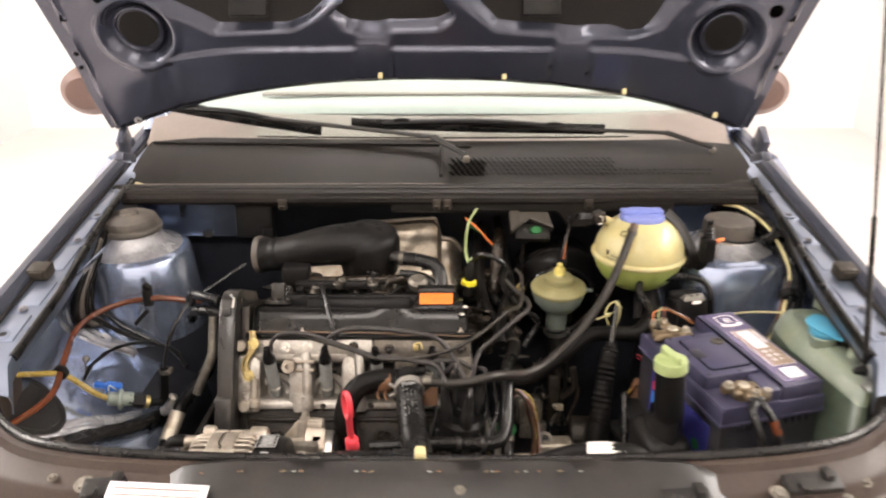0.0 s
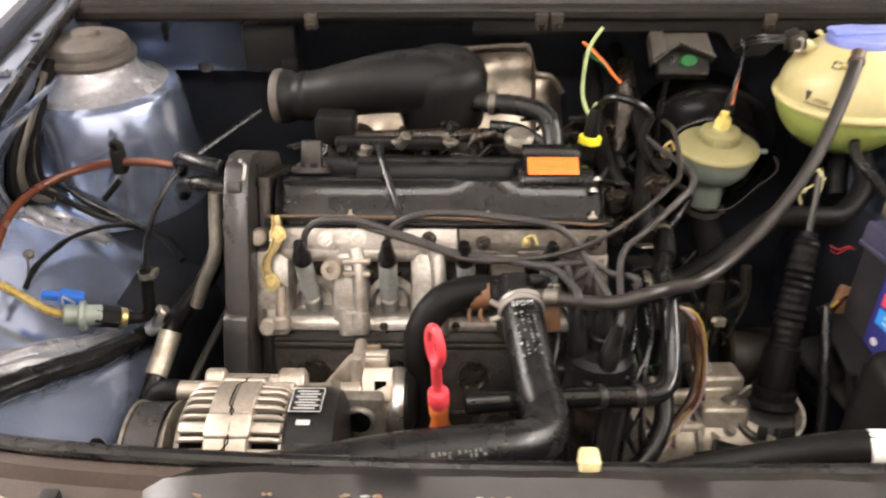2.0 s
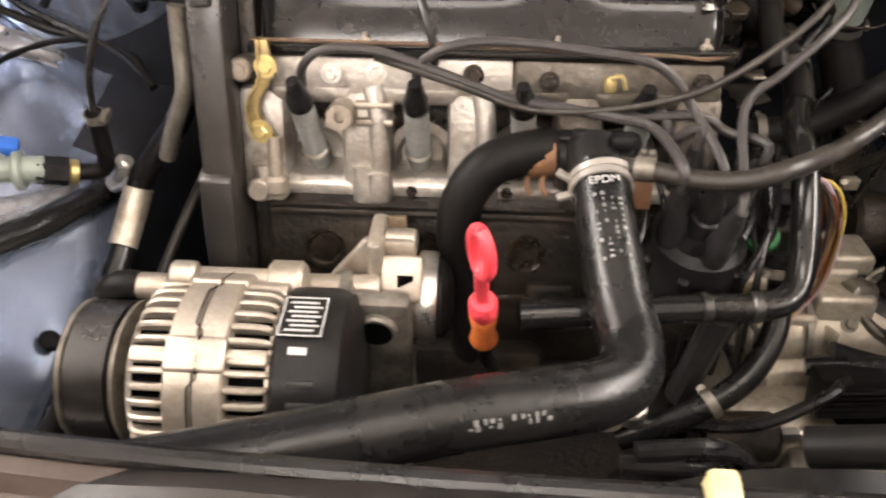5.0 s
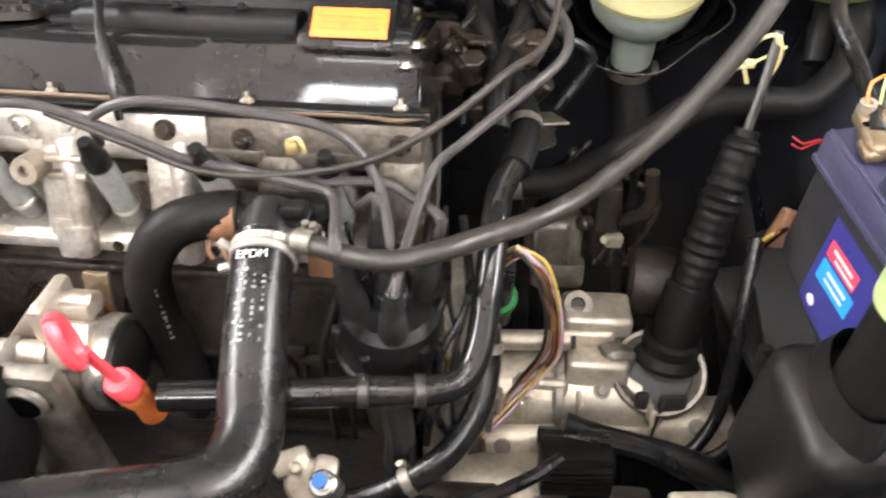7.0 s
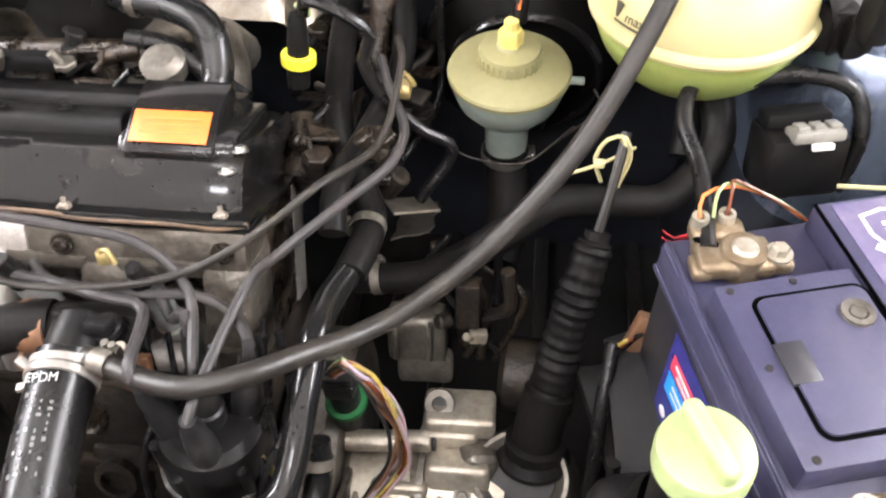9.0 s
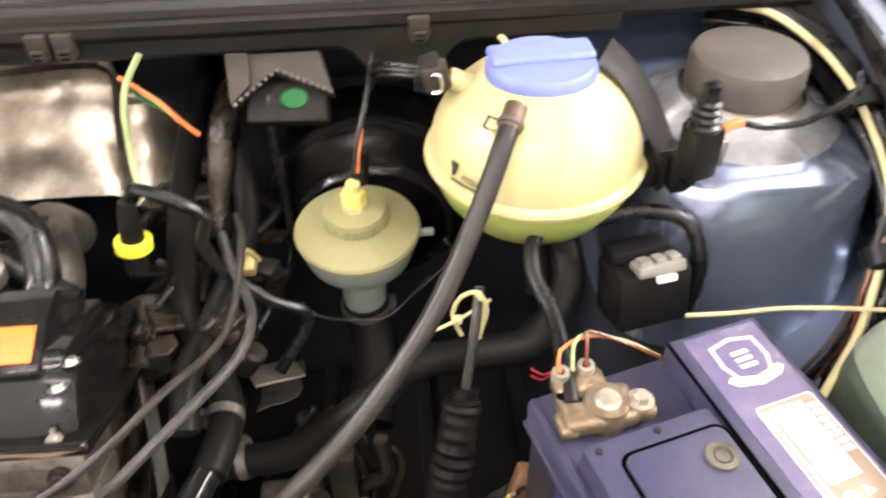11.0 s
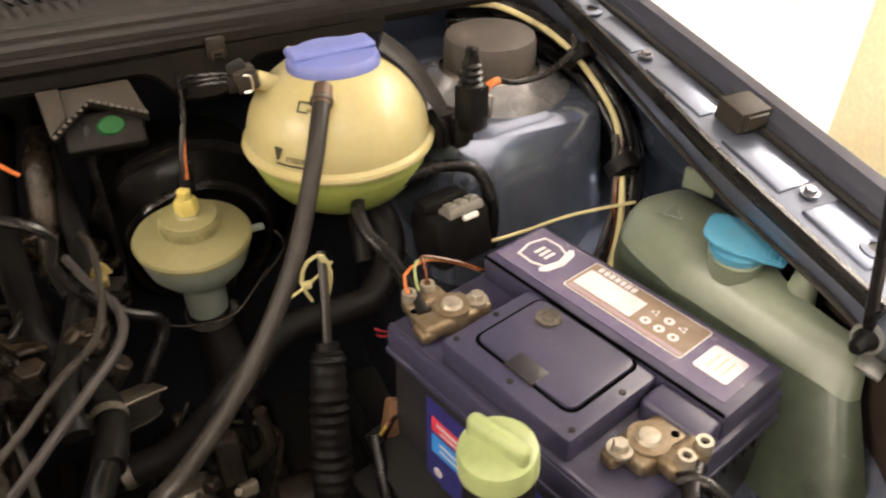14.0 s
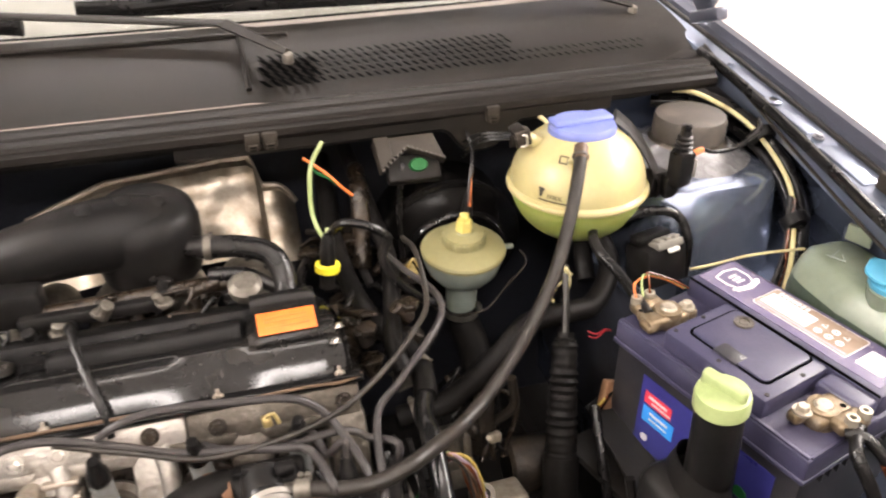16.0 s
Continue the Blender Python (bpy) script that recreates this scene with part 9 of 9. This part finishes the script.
hose("fuel_elbow", [(-0.494, 1.134, 0.734), (-0.479, 1.140, 0.729), (-0.469, 1.144, 0.735), (-0.466, 1.146, 0.757), (-0.462, 1.147, 0.790)], 0.0075, "rubber_matt", "grey-black rubber elbow with a brass clip", clamps=(((-0.4625, 1.147, 0.786), (0, 0, 1), 0.008),), n=12)
hose("fuel_line", [(-0.462, 1.147, 0.792), (-0.456, 1.155, 0.825), (-0.440, 1.175, 0.865), (-0.42, 1.22, 0.885), (-0.36, 1.33, 0.90)], 0.003, "rubber", "thin black fuel line crossing to the intake", "pipe", n=8)
hose("rubber_line", [(-0.385, 1.22, 0.81), (-0.404, 1.18, 0.765), (-0.428, 1.160, 0.735), (-0.447, 1.148, 0.712), (-0.456, 1.118, 0.685), (-0.462, 1.07, 0.665), (-0.463, 0.99, 0.655), (-0.462, 0.90, 0.66), (-0.462, 0.83, 0.66)], 0.0112, "rubber", "black rubber line down past the alternator", "pipe", n=14)
solid("pipe_sleeve", tube([(-0.4485, 1.143, 0.708), (-0.4535, 1.127, 0.693), (-0.459, 1.100, 0.677)], 0.0130, 16), "alu_gear", "dull aluminium crimp sleeve on the rubber line", "sleeve")
solid("pipe_fitting", join(rod((-0.470, 1.150, 0.712), (-0.452, 1.150, 0.735), 0.006, 10, 0.001), rod((-0.462, 1.150, 0.722), (-0.455, 1.148, 0.735), 0.008, 6), rod((-0.480, 1.155, 0.700), (-0.452, 1.155, 0.712), 0.009, 12, 0.001)), "steel", "small steel service fitting", "fitting")
hose("thin_pipe", [(-0.395, 1.20, 0.70), (-0.42, 1.12, 0.665), (-0.436, 1.04, 0.635), (-0.442, 0.95, 0.62), (-0.444, 0.86, 0.61)], 0.005, "rubber_grey", "slim grey-black pipe beside the rubber line", "pipe", n=10)
hose("coolant_elbow", [(-0.375, 1.20, 0.865), (-0.40, 1.205, 0.868), (-0.425, 1.215, 0.860), (-0.435, 1.23, 0.84)], 0.0085, "rubber", "short black hose by the timing cover", n=12)
hose("coolant_elbow", [(-0.375, 1.20, 0.89), (-0.405, 1.21, 0.892), (-0.43, 1.23, 0.885), (-0.44, 1.25, 0.86)], 0.0085, "rubber", "short black hose above its twin", n=12)
hose("metal_pipe", [(-0.384, 1.19, 0.865), (-0.386, 1.18, 0.835), (-0.388, 1.165, 0.80), (-0.402, 1.155, 0.77), (-0.415, 1.15, 0.74)], 0.0075, "alu_grimy", "dull metal pipe beside the timing cover", "pipe", n=12)
hose("left_loom", [(-0.642, 1.292, 0.812), (-0.628, 1.300, 0.797), (-0.602, 1.304, 0.7775), (-0.567, 1.303, 0.762), (-0.528, 1.306, 0.746), (-0.495, 1.295, 0.735), (-0.47, 1.27, 0.72)], 0.0052, "plastic", "black taped loom across the foot of the strut tower", "harness", n=10, wobble=0.5)
hose("left_loom", [(-0.640, 1.305, 0.822), (-0.618, 1.312, 0.803), (-0.592, 1.309, 0.784), (-0.556, 1.304, 0.766), (-0.528, 1.303, 0.750)], 0.0036, "rubber", "thin taped strand beside the loom", "harness", n=8, wobble=0.5)
hose("left_loom", [(-0.588, 1.125, 0.782), (-0.591, 1.155, 0.786), (-0.590, 1.195, 0.782), (-0.583, 1.235, 0.777), (-0.566, 1.275, 0.766), (-0.545, 1.296, 0.758)], 0.0035, "plastic", "thin black branch of the loom", "harness", n=8, wobble=0.4)
solid("wing_stud", join(rod((-0.604, 1.175, 0.790), (-0.600, 1.168, 0.797), 0.006, 14, 0.002), tube([(-0.60, 1.165, 0.80), (-0.594, 1.15, 0.79), (-0.59, 1.135, 0.783)], 0.0014, 6)), "sealer", "small blob of grey sealer on a stud", "stud")
HC = [V(q) for q in ((-0.634, 1.385, 0.940), (-0.637, 1.335, 0.908), (-0.643, 1.296, 0.872), (-0.646, 1.282, 0.835), (-0.641, 1.288, 0.810), (-0.628, 1.298, 0.797))]
random.seed(5)
for k in range(6):
    o = V((0.004 * (k % 2), 0.013 * k - 0.036, 0.003 * k - 0.008))
    hose("wing_harness", [q + o * (1.0, 1.0, 1.0, 0.9, 0.45, 0.12)[i] + V((0, random.uniform(-0.003, 0.003), 0)) for i, q in enumerate(HC)], random.uniform(0.0055, 0.0085), "dirt_tape" if k in (1, 4) else "rubber_matt", "dark taped harness strand down the inner wing", "harness", n=10, wobble=0.3)


def skin(y, j):
    """A point of the inner wing: along the car, and down its section."""
    fi, fj = min(28.99, max(0.0, (y - 0.84) / 0.028)), min(33.99, max(0.0, j))
    i, k = int(fi), int(fj)
    a, b = fi - i, fj - k
    q = (inner_l[i][k] * (1 - b) + inner_l[i][min(33, k + 1)] * b) * (1 - a) + (inner_l[i + 1][k] * (1 - b) + inner_l[i + 1][min(33, k + 1)] * b) * a
    return q


def smear(edge_a, edge_b, n, m, height, ridges, seed):
    """Wax sealant brushed along the inner wing between two edges of (y, j), in long uneven ridges."""
    ea, eb = spline([V((y, j, 0)) for y, j in edge_a], 1, n), spline([V((y, j, 0)) for y, j in edge_b], 1, n)
    rows = []
    for i, (a, b) in enumerate(zip(ea, eb)):
        row = []
        for k in range(m + 1):
            w = k / m
            q = a.lerp(b, w)
            p = skin(q.x, q.y)
            drift = noise.noise(V((i * 0.11, w * 2.0, seed)))
            lift = 0.0022 + height * (0.5 + 0.5 * math.sin(w * ridges * 6.28 + 2.2 * drift + seed)) * (0.55 + 0.6 * noise.noise(V((i * 0.23, w * 3.0, seed + 5)))) + 0.0012 * noise.noise(V((i * 0.6, w * 14.0, seed + 9)))
            rim = min(1.0, 6 * w, 6 * (1 - w), i / 3.0, (len(ea) - 1 - i) / 3.0)
            row.append(p + V((0.62, 0, 0.78)) * (lift * rim - 0.0015 * (1 - rim)))
        rows.append(row)
    return sheet(rows)


part("sealant", smear([(0.945, 11.6), (0.99, 12.8), (1.041, 15.0), (1.108, 17.2), (1.178, 20.0)], [(0.915, 12.8), (0.955, 13.6), (0.999, 15.8), (1.055, 18.2), (1.140, 20.9)], 12, 30, 0.0058, 3.2, 1.0), "sealant", inner, "silvery wax sealant brushed over a harness", smooth=60)
part("sealant", smear([(1.185, 3.5), (1.195, 7.0), (1.225, 10.5), (1.238, 12.0)], [(1.240, 3.5), (1.250, 7.0), (1.265, 10.5), (1.272, 12.0)], 10, 18, 0.004, 2.1, 4.0), "sealant", inner, "grey wax sealant beside the harness", smooth=60)
part("sealant", smear([(1.238, 11.5), (1.250, 13.5), (1.266, 15.0), (1.285, 17.0)], [(1.285, 11.0), (1.298, 13.0), (1.312, 15.0), (1.318, 17.2)], 10, 18, 0.0045, 2.4, 7.0), "sealant", inner, "grey wax sealant under the loom", smooth=60)
hose("black_conduit", [V(q) + V((0.0065, 0, 0.0085)) for q in ((-0.640, 0.872, 0.806), (-0.613, 0.918, 0.778), (-0.5874, 0.9623, 0.7546), (-0.563, 1.0127, 0.7363), (-0.5433, 1.0527, 0.7196), (-0.5257, 1.0882, 0.7029), (-0.5088, 1.1316, 0.6879), (-0.492, 1.1708, 0.6735), (-0.478, 1.20, 0.66))], 0.0125, "rubber", "black conduit under the waxed harness", "harness", n=14, wobble=0.12)
for k in range(2):
    hose("lower_strand", [V(q) + V((0.004 + 0.010 * k, 0.006 - 0.020 * k, 0.012)) for q in ((-0.613, 0.918, 0.778), (-0.5874, 0.9663, 0.7546), (-0.563, 1.0167, 0.7363), (-0.5433, 1.0567, 0.7196), (-0.5257, 1.0922, 0.7029), (-0.5088, 1.1356, 0.6879))], 0.0048, ("rubber_grey", "rubber_matt")[k], "thin strand along the conduit", "harness", n=8, wobble=0.4)
solid("conduit_clip", lathe([(0.0125, -0.007), (0.0150, -0.006), (0.0150, 0.006), (0.0125, 0.007)], (-0.5725, 0.9775, 0.7585), (0.4, 0.75, -0.35), 18), "plug_grey", "grey clip round the conduit", "clip")
part("grommet", lathe([(0, 0.003), (0.006, 0.003), (0.009, 0.001), (0.0095, 0)], (-0.488, 1.00, 0.672), (0.7, 0, 0.7), 18), "rubber_matt", car, "black rubber grommet")
solid("tower_clip", join(tube([(-0.540, 1.305, 0.865), (-0.534, 1.300, 0.872), (-0.528, 1.303, 0.864)], 0.005, 8), box((-0.536, 1.305, 0.845), (0.016, 0.016, 0.034), 0.003), tube([(-0.538, 1.30, 0.82), (-0.552, 1.296, 0.806), (-0.562, 1.294, 0.795)], 0.004, 8)), "plastic_dusty", "small pipe clip on the strut tower", "clip")
tray = thing("undertray", (0, 1.24, 0.26), "black undertray with pressed ribs below the engine", "undertray")
part("tray_panel", box((0, 1.24, 0.27), (1.3, 1.0, 0.02), 0.004), "soot", tray, "flat black panel")
for i in range(9):
    part("rib", box((-0.56 + 0.14 * i, 1.24, 0.286), (0.022, 0.90, 0.014), 0.005), "soot", tray)
for x, y in ((-0.60, 0.78), (0.60, 0.78), (-0.60, 1.70), (0.60, 1.70)):
    part("bolt", hexbolt((x, y, 0.280), (0, 0, 1), 0.008, 0.006), "alu_grimy", tray, "dirty fixing bolt")
hose("white_wrapped_hose", [(0.06, 0.885, 0.77), (0.12, 0.868, 0.81), (0.17, 0.855, 0.838), (0.205, 0.848, 0.846), (0.245, 0.845, 0.845), (0.28, 0.845, 0.82)], 0.0125, "rubber_matt", "black hose with a white wrapped section", n=14)
part("wrap", tube([(0.188, 0.851, 0.8425), (0.205, 0.848, 0.8455), (0.232, 0.846, 0.8455)], 0.0138, 16), "white", bpy.data.objects["white_wrapped_hose"], "white wrapping")
solid("bulkhead_clip", join(box((0.385, 1.53, 0.955), (0.014, 0.012, 0.02), 0.003), tube([(0.36, 1.535, 0.965), (0.385, 1.528, 0.962), (0.42, 1.52, 0.945)], 0.005, 8)), "cyan", "pale blue clip at the bulkhead", "clip")
solid("wire", tube([(0.335, 1.49, 0.958), (0.348, 1.472, 0.955), (0.358, 1.455, 0.945), (0.362, 1.44, 0.93)], 0.003, 8), "cream", "cream wire dropping behind the tank", "wire", "loose coloured wires")
solid("tip", rod((0.425, 1.515, 0.942), (0.432, 1.512, 0.936), 0.005, 10, 0.001), "green", "small green wire end", "wire end")
